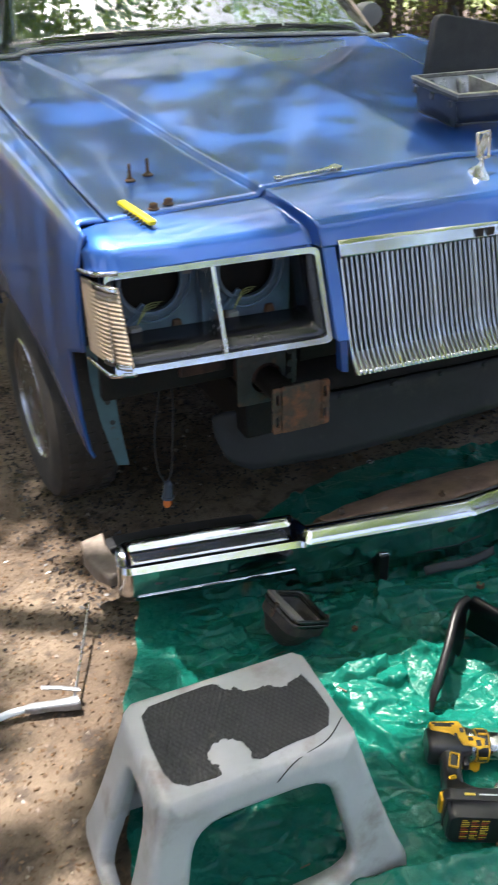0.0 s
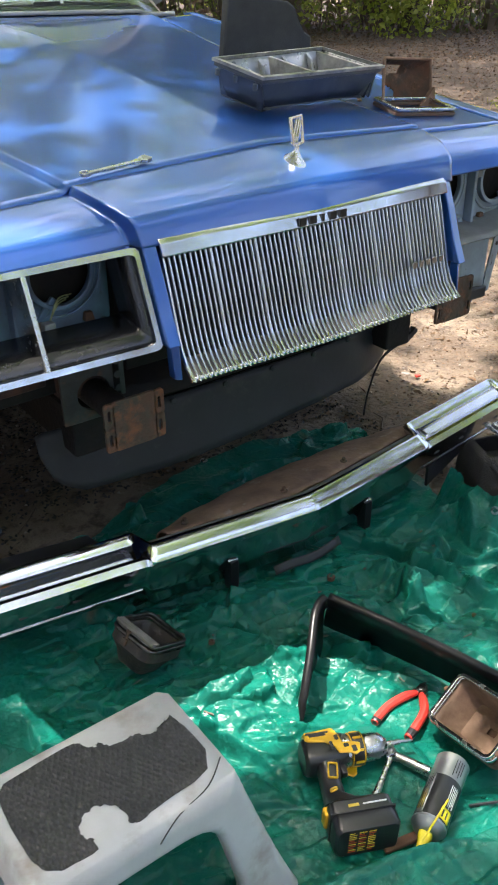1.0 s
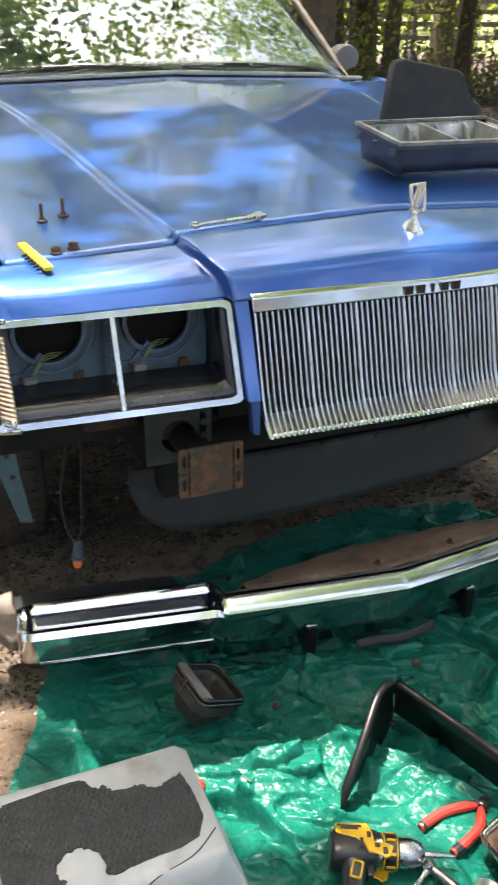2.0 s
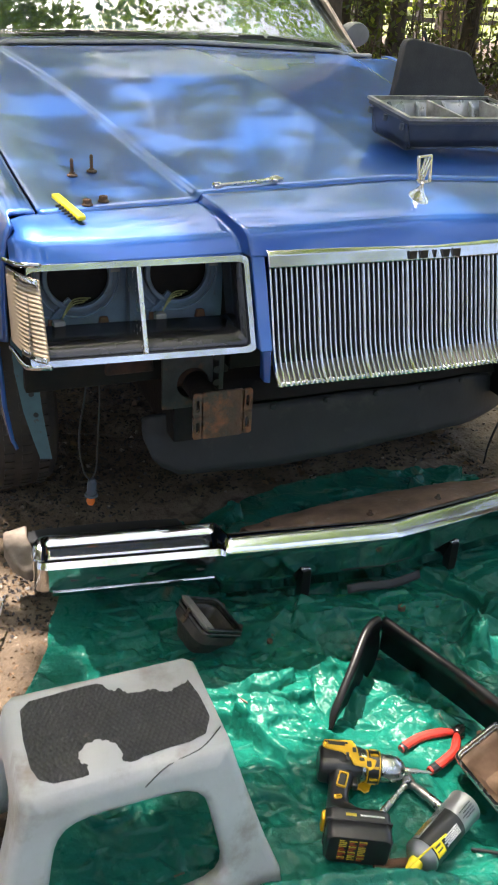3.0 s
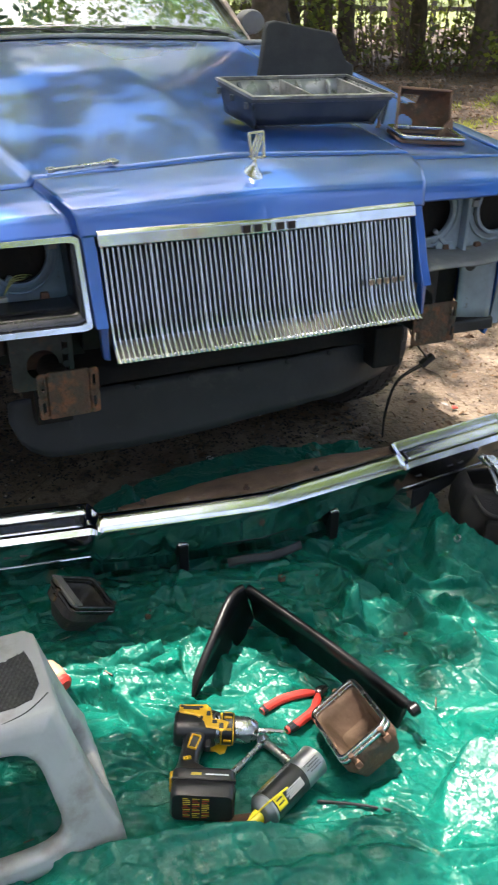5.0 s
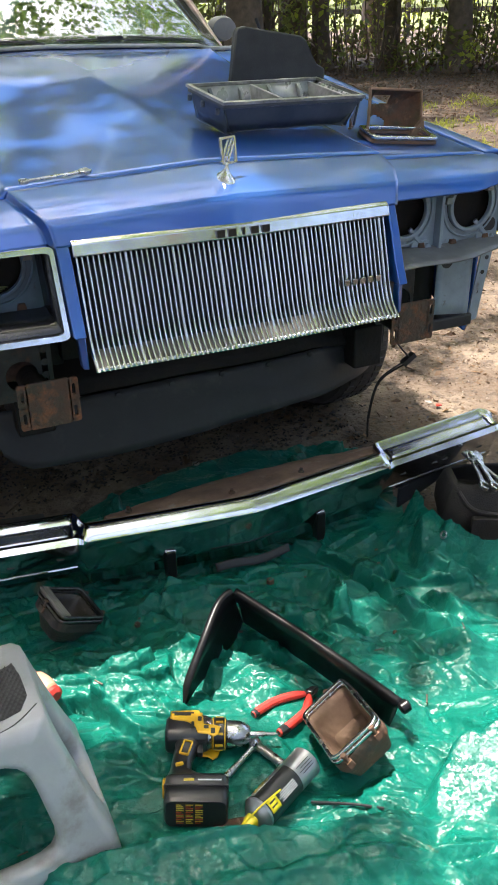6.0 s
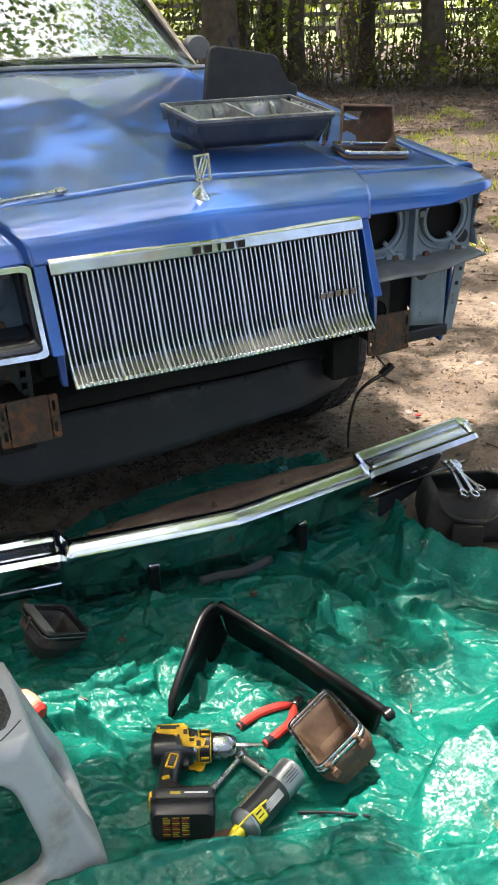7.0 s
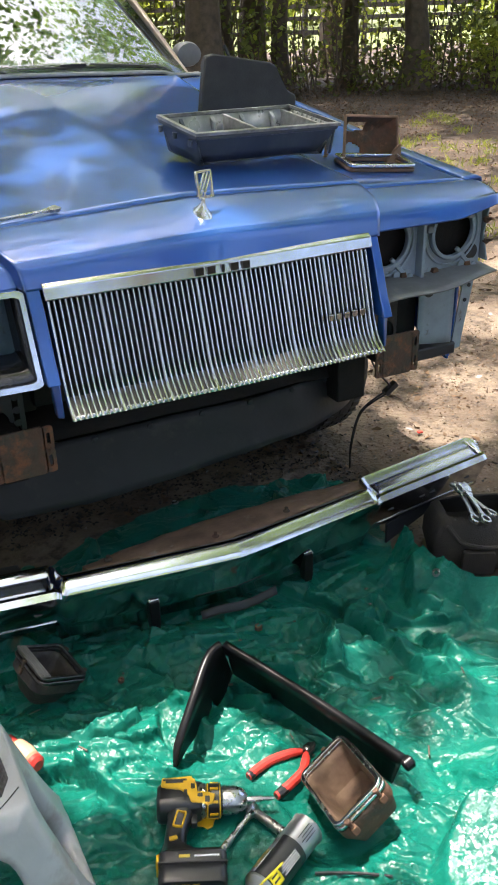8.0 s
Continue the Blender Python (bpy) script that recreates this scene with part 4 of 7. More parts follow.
tube(bm, smooth_line([(0.60, 0.40, 0.62), (0.68, 0.45, 0.46), (0.79, 0.50, 0.34)], 6), 0.003, 6)
tube(bm, smooth_line([(0.77, 0.50, 0.325), (0.70, 0.53, 0.26), (0.70, 0.58, 0.12), (0.725, 0.618, 0.004)], 6), 0.003, 6)
tube(bm, smooth_line([(0.775, 0.495, 0.32), (0.71, 0.54, 0.25), (0.71, 0.59, 0.11), (0.73, 0.625, 0.004)], 6), 0.003, 6)
box(bm, (0, 0, 0), (0.05, 0.02, 0.018), Matrix.Translation((0.79, 0.50, 0.332)) @ Matrix.Rotation(-0.6, 4, "Y"))
part("plug_wire", bm, WIRE, wr)

# wheels
def wheel(x, y, s, turn):
    m = Matrix.Translation((x, y, 0.305)) @ Matrix.Rotation(turn, 4, "Z") @ Matrix.Rotation(s * math.pi / 2, 4, "Y")
    bm = bmesh.new()
    lathe(bm, [(0.19, -0.09), (0.24, -0.10), (0.285, -0.098), (0.308, -0.085), (0.318, -0.05), (0.320, 0.0), (0.318, 0.05), (0.308, 0.085), (0.285, 0.098), (0.24, 0.10), (0.19, 0.09), (0.185, 0.0)], 48, m)
    t = part("wheel", bm, TYRE, car, "worn black tyre")
    bm = bmesh.new()
    for a in range(60):
        for k in (-1, 0, 1):
            box(bm, (0.319, 0, 0.05 * k), (0.006, 0.02, 0.028), m @ Matrix.Rotation(2 * math.pi * (a + 0.33 * k) / 60, 4, "Z"))
    tagged(part("tread", bm, TYRE, t), kind="stuff")
    bm = bmesh.new()
    lathe(bm, [(0.195, 0.085), (0.185, 0.093), (0.178, 0.085), (0.170, 0.05), (0.10, 0.045), (0.085, 0.075), (0.045, 0.085), (0.0, 0.087)], 40, m)
    part("rim", bm, RIM, t, "bright steel wheel rim")


wheel(-0.815, 1.04, -1, 0.05)
wheel(0.745, 1.04, 1, 0.16)
wheel(-0.80, 3.72, -1, 0)
wheel(0.80, 3.72, 1, 0)

# cabin
bm = bmesh.new()
SIDE = [(1.92, 0.32, 1.19), (2.6, 0.30, 1.20), (3.3, 0.42, 1.20), (3.72, 0.62, 1.19), (4.1, 0.42, 1.17), (4.75, 0.45, 1.12)]
for s in (-1, 1):
    bm = bmesh.new()
    loft(bm, [[(s * 0.86, y, lo), (s * 0.90, y, lo + 0.25), (s * 0.905, y, 0.85), (s * 0.87, y, top - 0.02), (s * 0.80, y, top)] for y, lo, top in SIDE], False)
    part("body_side", bm, PAINT, car, "blue painted doors and rear quarters", solid=0.01)
bm = bmesh.new()
loft(bm, [[(-0.80, 1.90, 1.10), (0, 1.90, 1.12), (0.80, 1.90, 1.10)], [(-0.80, 1.905, 0.4), (0, 1.905, 0.4), (0.80, 1.905, 0.4)]], False)
part("firewall", bm, DARK_BAY, car, solid=0.01)
bm = bmesh.new()
loft(bm, [[(-0.55, 2.42, 1.60), (0, 2.40, 1.625), (0.55, 2.42, 1.60)], [(-0.55, 2.9, 1.635), (0, 2.9, 1.66), (0.55, 2.9, 1.635)], [(-0.55, 3.45, 1.61), (0, 3.45, 1.64), (0.55, 3.45, 1.61)], [(-0.62, 4.0, 1.20), (0, 4.05, 1.21), (0.62, 4.0, 1.20)], [(-0.8, 4.05, 1.17), (0, 4.08, 1.20), (0.8, 4.05, 1.17)], [(-0.8, 4.75, 1.12), (0, 4.78, 1.15), (0.8, 4.75, 1.12)], [(-0.85, 4.78, 0.5), (0, 4.80, 0.5), (0.85, 4.78, 0.5)]], False)
part("roof", bm, PAINT, car, "blue roof and trunk", solid=0.012)
for s in (-1, 1):
    bm = bmesh.new()
    loft(bm, [[(s * 0.80, 1.98, 1.18), (s * 0.62, 2.45, 1.59)], [(s * 0.80, 3.9, 1.18), (s * 0.62, 3.4, 1.60)]], False)
    part("side_window", bm, GLASS, car, solid=0.004)
    bm = bmesh.new()
    tube(bm, [(s * 0.745, 1.87, 1.185), (s * 0.70, 2.05, 1.335), (s * 0.655, 2.24, 1.485), (s * 0.60, 2.44, 1.61)], [0.013, 0.014, 0.015, 0.016], 8)
    part("windshield_pillar", bm, PILLAR_TAN, car, "windshield pillar with faded trim")
bm = bmesh.new()


def screen(u, v):
    x = (-1 + 2 * u) * (0.735 - 0.13 * v)
    return Vector((x, 1.812 + 0.05 * (2 * u - 1) ** 2 + 0.59 * v, 1.224 - 0.02 * (2 * u - 1) ** 2 + 0.383 * v + 0.03 * v * (1 - v)))


sheet(bm, screen, 20, 10)
ws = part("windshield", bm, GLASS, car, "tinted windshield", solid=0.005)
ws.visible_shadow = False
bm = bmesh.new()
loft(bm, [[(x, 1.796 + 0.045 * (x / 0.8) ** 2, hood_z(x, 1.79) + 0.004), (x, 1.800 + 0.045 * (x / 0.8) ** 2, hood_z(x, 1.79) + 0.015), (x, 1.83 + 0.045 * (x / 0.8) ** 2, hood_z(x, 1.79) + 0.016)] for x in np.linspace(-0.79, 0.79, 30)], False)
part("cowl_trim", bm, COWL_PALE, car, "pale worn bright cowl trim", solid=0.006)
bm = bmesh.new()
box(bm, (0, 2.08, 1.13), (1.45, 0.40, 0.10))
part("dashboard", bm, DASH, car, bevel=0.03)
bm = bmesh.new()
for x in (-0.35, 0.35):
    box(bm, (x, 2.95, 1.05), (0.5, 0.16, 0.62), None, 0.8)
    box(bm, (x, 2.95, 1.44), (0.26, 0.10, 0.15), None, 0.8)
part("seat", bm, CLOTH_BLACK, car, bevel=0.03)
for x0, x1 in ((-0.60, -0.02), (0.06, 0.62)):
    bm = bmesh.new()
    pts = [screen((x + 0.735) / 1.47, 0.05) + Vector((0, -0.006, 0.006)) for x in np.linspace(x0, x1, 9)]
    tube(bm, pts, [0.003] * 9, 6)
    box(bm, pts[3] + Vector((0, 0, 0.006)), (0.10, 0.007, 0.008))
    tube(bm, [pts[-1] + Vector((0.03, -0.02, -0.01)), pts[-2], pts[4] + Vector((0, 0, 0.008))], 0.0035, 6)
    part("wiper", bm, BLACK_MATTE, car, "black windshield wiper")
bm = bmesh.new()
lathe(bm, [(0.0, -0.075), (0.045, -0.068), (0.072, -0.03), (0.076, 0.01), (0.066, 0.035), (0.0, 0.04)], 24, Matrix.Translation((0.86, 2.14, 1.258)) @ Matrix.Rotation(math.pi / 2, 4, "X") @ Matrix.Diagonal((0.80, 0.66, 1.0, 1)))
tube(bm, [(0.78, 2.16, 1.20), (0.85, 2.13, 1.235)], 0.022, 8)
part("side_mirror", bm, MIRROR_GREY, car, "rounded grey door mirror")

# hood ornament
orn = part("hood_ornament", lathe(bmesh.new(), [(0.026, 0.0), (0.024, 0.006), (0.012, 0.016), (0.006, 0.026), (0.004, 0.036)], 20, Matrix.Translation((0.0, 0.145, 1.042)) @ Matrix.Rotation(0.25, 4, "X") @ Matrix.Diagonal((0.75, 1.2, 1, 1))), CHROME_OLD, car, "stand-up hood ornament frame on a tapered foot")
bm = bmesh.new()
m = Matrix.Translation((0.010, 0.156, 1.102)) @ Matrix.Rotation(0.35, 4, "Z") @ Matrix.Rotation(math.pi / 2 - 0.12, 4, "X")
ring_plate(bm, rounded(0.046, 0.058, 0.003, 3), rounded(0.036, 0.048, 0.002, 3), m, 0.006)
for k in (-1, 0, 1):
    box(bm, (0, 0, 0.003), (0.004, 0.054, 0.004), m @ Matrix.Translation((0.010 * k, 0, 0)) @ Matrix.Rotation(-0.52, 4, "Z"))
part("ornament_frame", bm, CHROME_OLD, orn, bevel=0.001)


# ---- tarp ----
def hash01(i, j, seed):
    v = np.sin(i * 127.1 + j * 311.7 + seed * 74.7) * 43758.5453
    return v - np.floor(v)


def wave(x, y, seed):
    """Smooth random field, about -1 to 1."""
    i, j = np.floor(x), np.floor(y)
    u, v = x - i, y - j
    a, b = u * u * (3 - 2 * u), v * v * (3 - 2 * v)
    h0 = hash01(i, j, seed) * (1 - a) + hash01(i + 1, j, seed) * a
    h1 = hash01(i, j + 1, seed) * (1 - a) + hash01(i + 1, j + 1, seed) * a
    return 2 * (h0 * (1 - b) + h1 * b) - 1


def facet(x, y, s, seed, turn=0.0, stretch=1.0):
    """Crisp crumple of flat facets: a warped lattice of random heights, 0 to 1."""
    c, n = math.cos(turn), math.sin(turn)
    x, y = (c * x + n * y) * s, (c * y - n * x) * s * stretch
    x, y = x + 0.42 * wave(x * 0.9, y * 0.9, seed), y + 0.42 * wave(x * 0.9, y * 0.9, seed + 20)
    i, j = np.floor(x), np.floor(y)
    u, v = x - i, y - j
    a, b, c, d = hash01(i, j, seed), hash01(i + 1, j, seed), hash01(i, j + 1, seed), hash01(i + 1, j + 1, seed)
    one = np.where(u > v, a + (b - a) * u + (d - b) * v, a + (c - a) * v + (d - c) * u)
    two = np.where(u + v < 1, a + (b - a) * u + (c - a) * v, d + (c - d) * (1 - u) + (b - d) * (1 - v))
    return np.where(abs(a - d) < abs(b - c), one, two)


def crinkle(x, y, s, seed, slope, turn=0.0, stretch=1.0, crisp=14.0):
    """Small plates, each tilted its own way, meeting in sharp folds; height in metres."""
    c, n = math.cos(turn), math.sin(turn)
    X, Y = (c * x + n * y) * s, (c * y - n * x) * s * stretch
    i, j = np.floor(X), np.floor(Y)
    top, total = 0.0, 0.0
    for di in (-1, 0, 1):
        for dj in (-1, 0, 1):
            a, b = i + di, j + dj
            px, py = X - a - hash01(a, b, seed), Y - b - hash01(a, b, seed + 1)
            w = np.exp(-crisp * (px * px + py * py))
            h = (hash01(a, b, seed + 2) - 0.5) * 2 * px + (hash01(a, b, seed + 3) - 0.5) * 2 * py + 0.5 * (hash01(a, b, seed + 4) - 0.5)
            top, total = top + w * h, total + w
    return top / np.maximum(total, 1e-9) * slope / s


def soft(t):
    t = np.clip(t, 0.0, 1.0)
    return t * t * (3 - 2 * t)


# long creases: x0, y0, x1, y1, height, width on one side, width on the other
FOLDS = [(0.24, -0.02, 0.31, -0.16, 0.040, 0.022, 0.10), (0.30, -0.13, 0.33, -0.31, 0.045, 0.022, 0.10), (0.32, -0.27, 0.38, -0.40, 0.035, 0.020, 0.08), (0.43, -0.10, 0.54, -0.29, 0.036, 0.070, 0.020),
         (0.49, 0.0, 0.43, -0.13, 0.036, 0.020, 0.05), (0.40, 0.16, 0.44, -0.06, 0.030, 0.040, 0.04), (0.18, -0.02, 0.14, -0.25, 0.034, 0.060, 0.018), (0.40, -0.18, 0.42, -0.38, 0.030, 0.015, 0.05),
         (0.02, -0.28, 0.26, -0.32, 0.022, 0.12, 0.018), (0.22, -0.31, 0.43, -0.46, 0.032, 0.10, 0.020), (0.10, -0.43, 0.36, -0.46, 0.018, 0.08, 0.030), (0.06, -0.05, 0.10, -0.26, 0.024, 0.020, 0.06),
         (-0.05, -0.04, 0.0, -0.24, 0.018, 0.020, 0.05), (-0.16, -0.03, -0.13, -0.22, 0.015, 0.015, 0.04), (0.33, 0.0, 0.38, -0.20, 0.022, 0.015, 0.05), (0.45, -0.30, 0.58, -0.46, 0.030, 0.020, 0.06), (0.24, -0.02, 0.10, -0.08, 0.022, 0.05, 0.015),
         (-0.62, -0.02, -0.30, -0.28, 0.012, 0.010, 0.04), (-0.48, -0.24, -0.22, -0.40, 0.014, 0.012, 0.05), (-0.30, 0.0, -0.22, -0.30, 0.013, 0.012, 0.03),
         (-0.52, -0.30, -0.40, -0.60, 0.012, 0.035, 0.012), (-0.24, -0.34, -0.13, -0.60, 0.010, 0.03, 0.010), (-0.60, -0.62, -0.25, -0.72, 0.018, 0.012, 0.05),
         (-0.30, -0.80, 0.20, -0.96, 0.030, 0.05, 0.02), (-0.50, -0.74, -0.10, -0.90, 0.026, 0.03, 0.03), (0.18, -0.55, 0.30, -0.80, 0.024, 0.015, 0.05), (-0.08, -0.30, 0.0, -0.40, 0.020, 0.03, 0.012)]
rf = random.Random(5)
for i in range(70):
    fx, fy, fa, fl = rf.uniform(-0.9, 0.55), rf.uniform(-0.95, 0.10), rf.uniform(-1.9, -0.2), rf.uniform(0.08, 0.30)
    FOLDS.append((fx, fy, fx + fl * math.cos(fa), fy + fl * math.sin(fa), rf.uniform(0.004, 0.012), rf.uniform(0.006, 0.02), rf.uniform(0.012, 0.035)))
# pressed flat under the things that lie on it: x, y, half sizes, height
PRESSED = [(-0.33, -0.45, 0.17, 0.14, 0.008), (-0.25, -0.62, 0.13, 0.06, 0.006), (-0.085, -0.57, 0.14, 0.12, -0.016), (-0.49, 0.03, 0.09, 0.09, 0.002), (-0.13, -0.42, 0.12, 0.05, 0.004), (-0.24, -0.52, 0.08, 0.07, 0.007),
           (-0.31, -0.29, 0.05, 0.05, 0.010), (0.05, -0.56, 0.05, 0.05, 0.010), (-0.60, -0.155, 0.06, 0.06, 0.016), (-1.09, -0.60, 0.07, 0.07, -0.006), (-0.56, -0.60, 0.07, 0.07, -0.006), (-1.09, -0.28, 0.07, 0.07, -0.006), (-0.56, -0.28, 0.07, 0.07, -0.006)]


def tarp_height(x, y):
    """Height of the tarp's skin, for arrays of places."""
    wx, wy = x + 0.016 * wave(x * 6, y * 6, 5), y + 0.016 * wave(x * 6, y * 6, 7)
    right = np.clip((x + 0.25) / 0.45, 0, 1) * np.clip((0.15 - y) / 0.12, 0, 1)
    z = (0.018 + 0.014 * right + 0.010 * np.maximum(0.0, 1 - ((y + 0.16) / 0.22) ** 2)) * facet(wx, wy, 4.6, 1, 0.9, 0.6) + (0.012 + 0.012 * right) * facet(wx, wy, 10.5, 2, 0.5, 0.75)
    z = z + (0.005 + 0.006 * right) * facet(wx, wy, 20, 3, 1.3, 0.8)
    for x0, y0, x1, y1, h, w0, w1 in FOLDS:
        ex, ey = x1 - x0, y1 - y0
        L2 = ex * ex + ey * ey
        t = ((wx - x0) * ex + (wy - y0) * ey) / L2
        d = ((wx - x0) * ey - (wy - y0) * ex) / math.sqrt(L2)
        k = np.maximum(0.0, 1 - np.where(d > 0, d / w0, -d / w1))
        z = z + (1 + 0.9 * right) * h * k * np.clip(3.2 * np.minimum(t, 1 - t), 0, 1) * (0.8 + 0.4 * wave(wx * 14, wy * 14, 9))
    z = z - 0.016 - 0.018 * right
    z = np.where(z < -0.004 + 0.25 * z, -0.004 + 0.25 * z, z)
    # straight crease left from the folded package
    z = z - 0.007 * np.exp(-((x + 0.39 + 0.10 * (y + 0.15)) / 0.006) ** 2)
    held = 0.0
    for px, py, rx, ry, h in PRESSED:
        w = soft(1.7 * (1 - ((x - px) / rx) ** 2 - ((y - py) / ry) ** 2))
        z = z * (1 - w) + h * w
        held = np.maximum(held, w)
    # near fold running across
    d = y + 0.705 + 0.32 * (x + 0.35) + 0.035 * (facet(x, y, 7, 11) - 0.5)
    k = np.maximum(0.0, 1 - np.where(d > 0, d / 0.016, -d / 0.16))
    z = np.where(d < 0.02, z * 0.55, z)
    z = z + 0.062 * k * np.clip((x + 0.80) / 0.2, 0, 1) + 0.03 * np.clip(-d / 0.12, 0, 1)
    # rise toward the front corner
    z = z + 0.095 * soft((x - 0.02) / 0.36) * np.maximum(0.0, 1 - ((y + 0.80) / 0.24) ** 2)
    # raised hem beside the bag
    edge = np.interp(-y, [-a for a, _ in XRT[::-1]], [b for _, b in XRT[::-1]])
    e = np.maximum(0.0, 1 - (edge - x) / (0.085 + 0.015 * wave(x * 2, y * 6, 13)))
    hem = e * (0.8 + 0.2 * e) * (y < 0.09)
    z = z * (1 - 0.8 * hem) + 0.128 * hem * np.clip((0.09 - y) / 0.02, 0, 1) * np.clip(1 + (y + 0.9) / 0.4, 0, 1)
    # flat patch, its tilt chosen to mirror the sun as a white glare
    q = ((x - 0.09) / 0.16) ** 2 + ((y + 0.785 - 0.25 * (x - 0.08)) / 0.085) ** 2 + 0.9 * (facet(x, y, 9, 17) - 0.6) + 0.5 * (facet(x, y, 22, 18) - 0.5)
    w = 0.97 * soft(1.6 * (1 - q))
    z = z * (1 - w) + w * (0.080 + 0.375 * (x - 0.08) + 0.15 * (y + 0.785))
    # fine crackle all over
    calm = (1 - 0.94 * w) * (1 - 0.6 * held)
    upper = np.clip((y + 0.38) / 0.2, 0, 1) * np.clip((x + 0.75) / 0.3, 0, 1)
    lively = 0.65 + 0.35 * wave(x * 4, y * 4, 41)
    z = z + calm * (crinkle(wx, wy, 8, 51, (0.34 + 0.45 * upper) * lively, 0.6, 0.5, 60) + crinkle(wx, wy, 20, 61, (0.42 + 0.35 * upper) * lively, 1.3, 0.42, 60) + crinkle(x, y, 56, 71, (0.24 + 0.14 * upper) * lively, 0.3, 0.6, 34))
    # it rests on the soil
    low = 0.010 - 0.050 * np.clip(tarp_margin(x, y) / 0.14 - 0.75, 0, 1)
    return np.where(z < low, low + 0.2 * (z - low), z)


NU, NV = 500, 660
vv = np.linspace(0, 1, NV + 1)
vv = np.where(vv < 0.86, vv / 0.86 * 0.745, 0.745 + (vv - 0.86) / 0.14 * 0.255)
U, V = np.meshgrid(np.linspace(0, 1, NU + 1), vv, indexing="ij")
YB = 0.70 - 0.55 * (U - 0.55) ** 2 * np.where(U < 0.55, 2.2, 1.3)
Y = YB + (-1.55 - YB) * V
XA, XB = np.interp(Y, [a for a, _ in XL], [b for _, b in XL]), np.interp(Y, [a for a, _ in XRT], [b for _, b in XRT])
X = XA + (XB - XA) * U + 0.006 * wave(U * 40, V * 40, 2)
co = np.stack([X, Y, tarp_height(X, Y)], -1).reshape(-1, 3)
ids = np.arange((NU + 1) * (NV + 1)).reshape(NU + 1, NV + 1)
quads = np.stack([ids[:-1, :-1], ids[:-1, 1:], ids[1:, 1:], ids[1:, :-1]], -1).reshape(-1)
me = bpy.data.meshes.new("tarp")
me.vertices.add(len(co))
me.vertices.foreach_set("co", co.ravel())
me.loops.add(len(quads))
me.loops.foreach_set("vertex_index", quads)
me.polygons.add(len(quads) // 4)
me.polygons.foreach_set("loop_start", np.arange(len(quads) // 4) * 4)
me.polygons.foreach_set("use_smooth", np.ones(len(quads) // 4, bool))
me.update(calc_edges=True)
me.materials.append(TARP)
tarp = new("tarp", me)
tagged(tarp, "crumpled glossy green plastic tarp spread on the ground", "tarp")


def rest(x, y):
    return float(tarp_height(np.array([float(x)]), np.array([float(y)]))[0])


def frame_of(o, x, y):
    """A pose from an origin, an x axis and a rough y axis."""
    x = Vector(x).normalized()
    z = x.cross(Vector(y)).normalized()
    y = z.cross(x)
    m = Matrix((x, y, z)).transposed().to_4x4()
    m.translation = Vector(o)
    return m


# grommets in the tarp's hem
for x, y, z in ((0.490, -0.135, rest(0.490, -0.135) + 0.004), (0.10, 0.690, 0.012)):
    bm = bmesh.new()
    ring_plate(bm, circle(0.012, 20, 0, 0), circle(0.006, 20, 0, 0), Matrix.Identity(4), 0.003)
    g = part("grommet", bm, STEEL, tarp, "metal grommet ring", bevel=0.0008)
    g.matrix_world = frame_of((x, y, z), (0.0, -1.0, 0.0), (0.55, 0.0, 0.83)) if z > 0.06 else Matrix.Translation((x, y, z))

# ---- bumper on the tarp ----
bumper = thing("bumper", pose(0.021, 0.053, 0.0, 0, 0, -1.1) , "chrome front bumper lying upright on the tarp", "bumper")


def bumper_path(n=72):
    """Plan line of the face with its outward normals, closer set at the ends."""
    xs = sorted(set([float(v) for v in np.linspace(-0.86, 0.86, n)] + [s_ * (0.86 + 0.035 * math.sin(math.pi / 2 * i / 12)) for s_ in (-1, 1) for i in range(1, 13)]))
    pts = [Vector((x, 0.118 * (abs(x) / 0.9) ** 1.1, 0)) for x in xs]
    out = []
    for i, p in enumerate(pts):
        d = pts[min(i + 1, len(pts) - 1)] - pts[max(i - 1, 0)]
        out.append((p, Vector((d.y, -d.x, 0)).normalized()))
    return out


def bumper_profile(ax):
    """(outward, height) from the back of the ledge down the face."""
    up = min(1.0, max(0.0, (ax - 0.430) / 0.030))
    up = up * up * (3 - 2 * up)
    inset = min(1.0, max(0.0, (ax - 0.458) / 0.008)) * min(1.0, max(0.0, (0.872 - ax) / 0.012))
    r = 0.008 * (1 - inset)
    mid = [(-0.042, 0.180), (-0.042, 0.224), (-0.040, 0.2345), (-0.036, 0.2385), (-0.031, 0.2392), (-0.026, 0.2370), (-0.018, 0.2305), (-0.010, 0.2240), (-0.004, 0.2185), (0.001, 0.2115), (-0.001, 0.202), (-0.008, 0.182), (-0.020, 0.148), (-0.036, 0.105), (-0.056, 0.050)]
    end = [(-0.094, 0.180), (-0.094, 0.228), (-0.091, 0.2385), (-0.0885, 0.2425), (-0.085, 0.2403), (-0.0685, 0.2238 + r), (-0.046, 0.2182 + r), (-0.026, 0.2120 + r), (-0.018, 0.2190), (-0.007, 0.2205), (0.004, 0.211), (-0.003, 0.190), (-0.014, 0.160), (-0.026, 0.130), (-0.045, 0.098)]
    return [(a[0] + (b[0] - a[0]) * up, a[1] + (b[1] - a[1]) * up) for a, b in zip(mid, end)]


bm = bmesh.new()
path = bumper_path(300)
rows = []
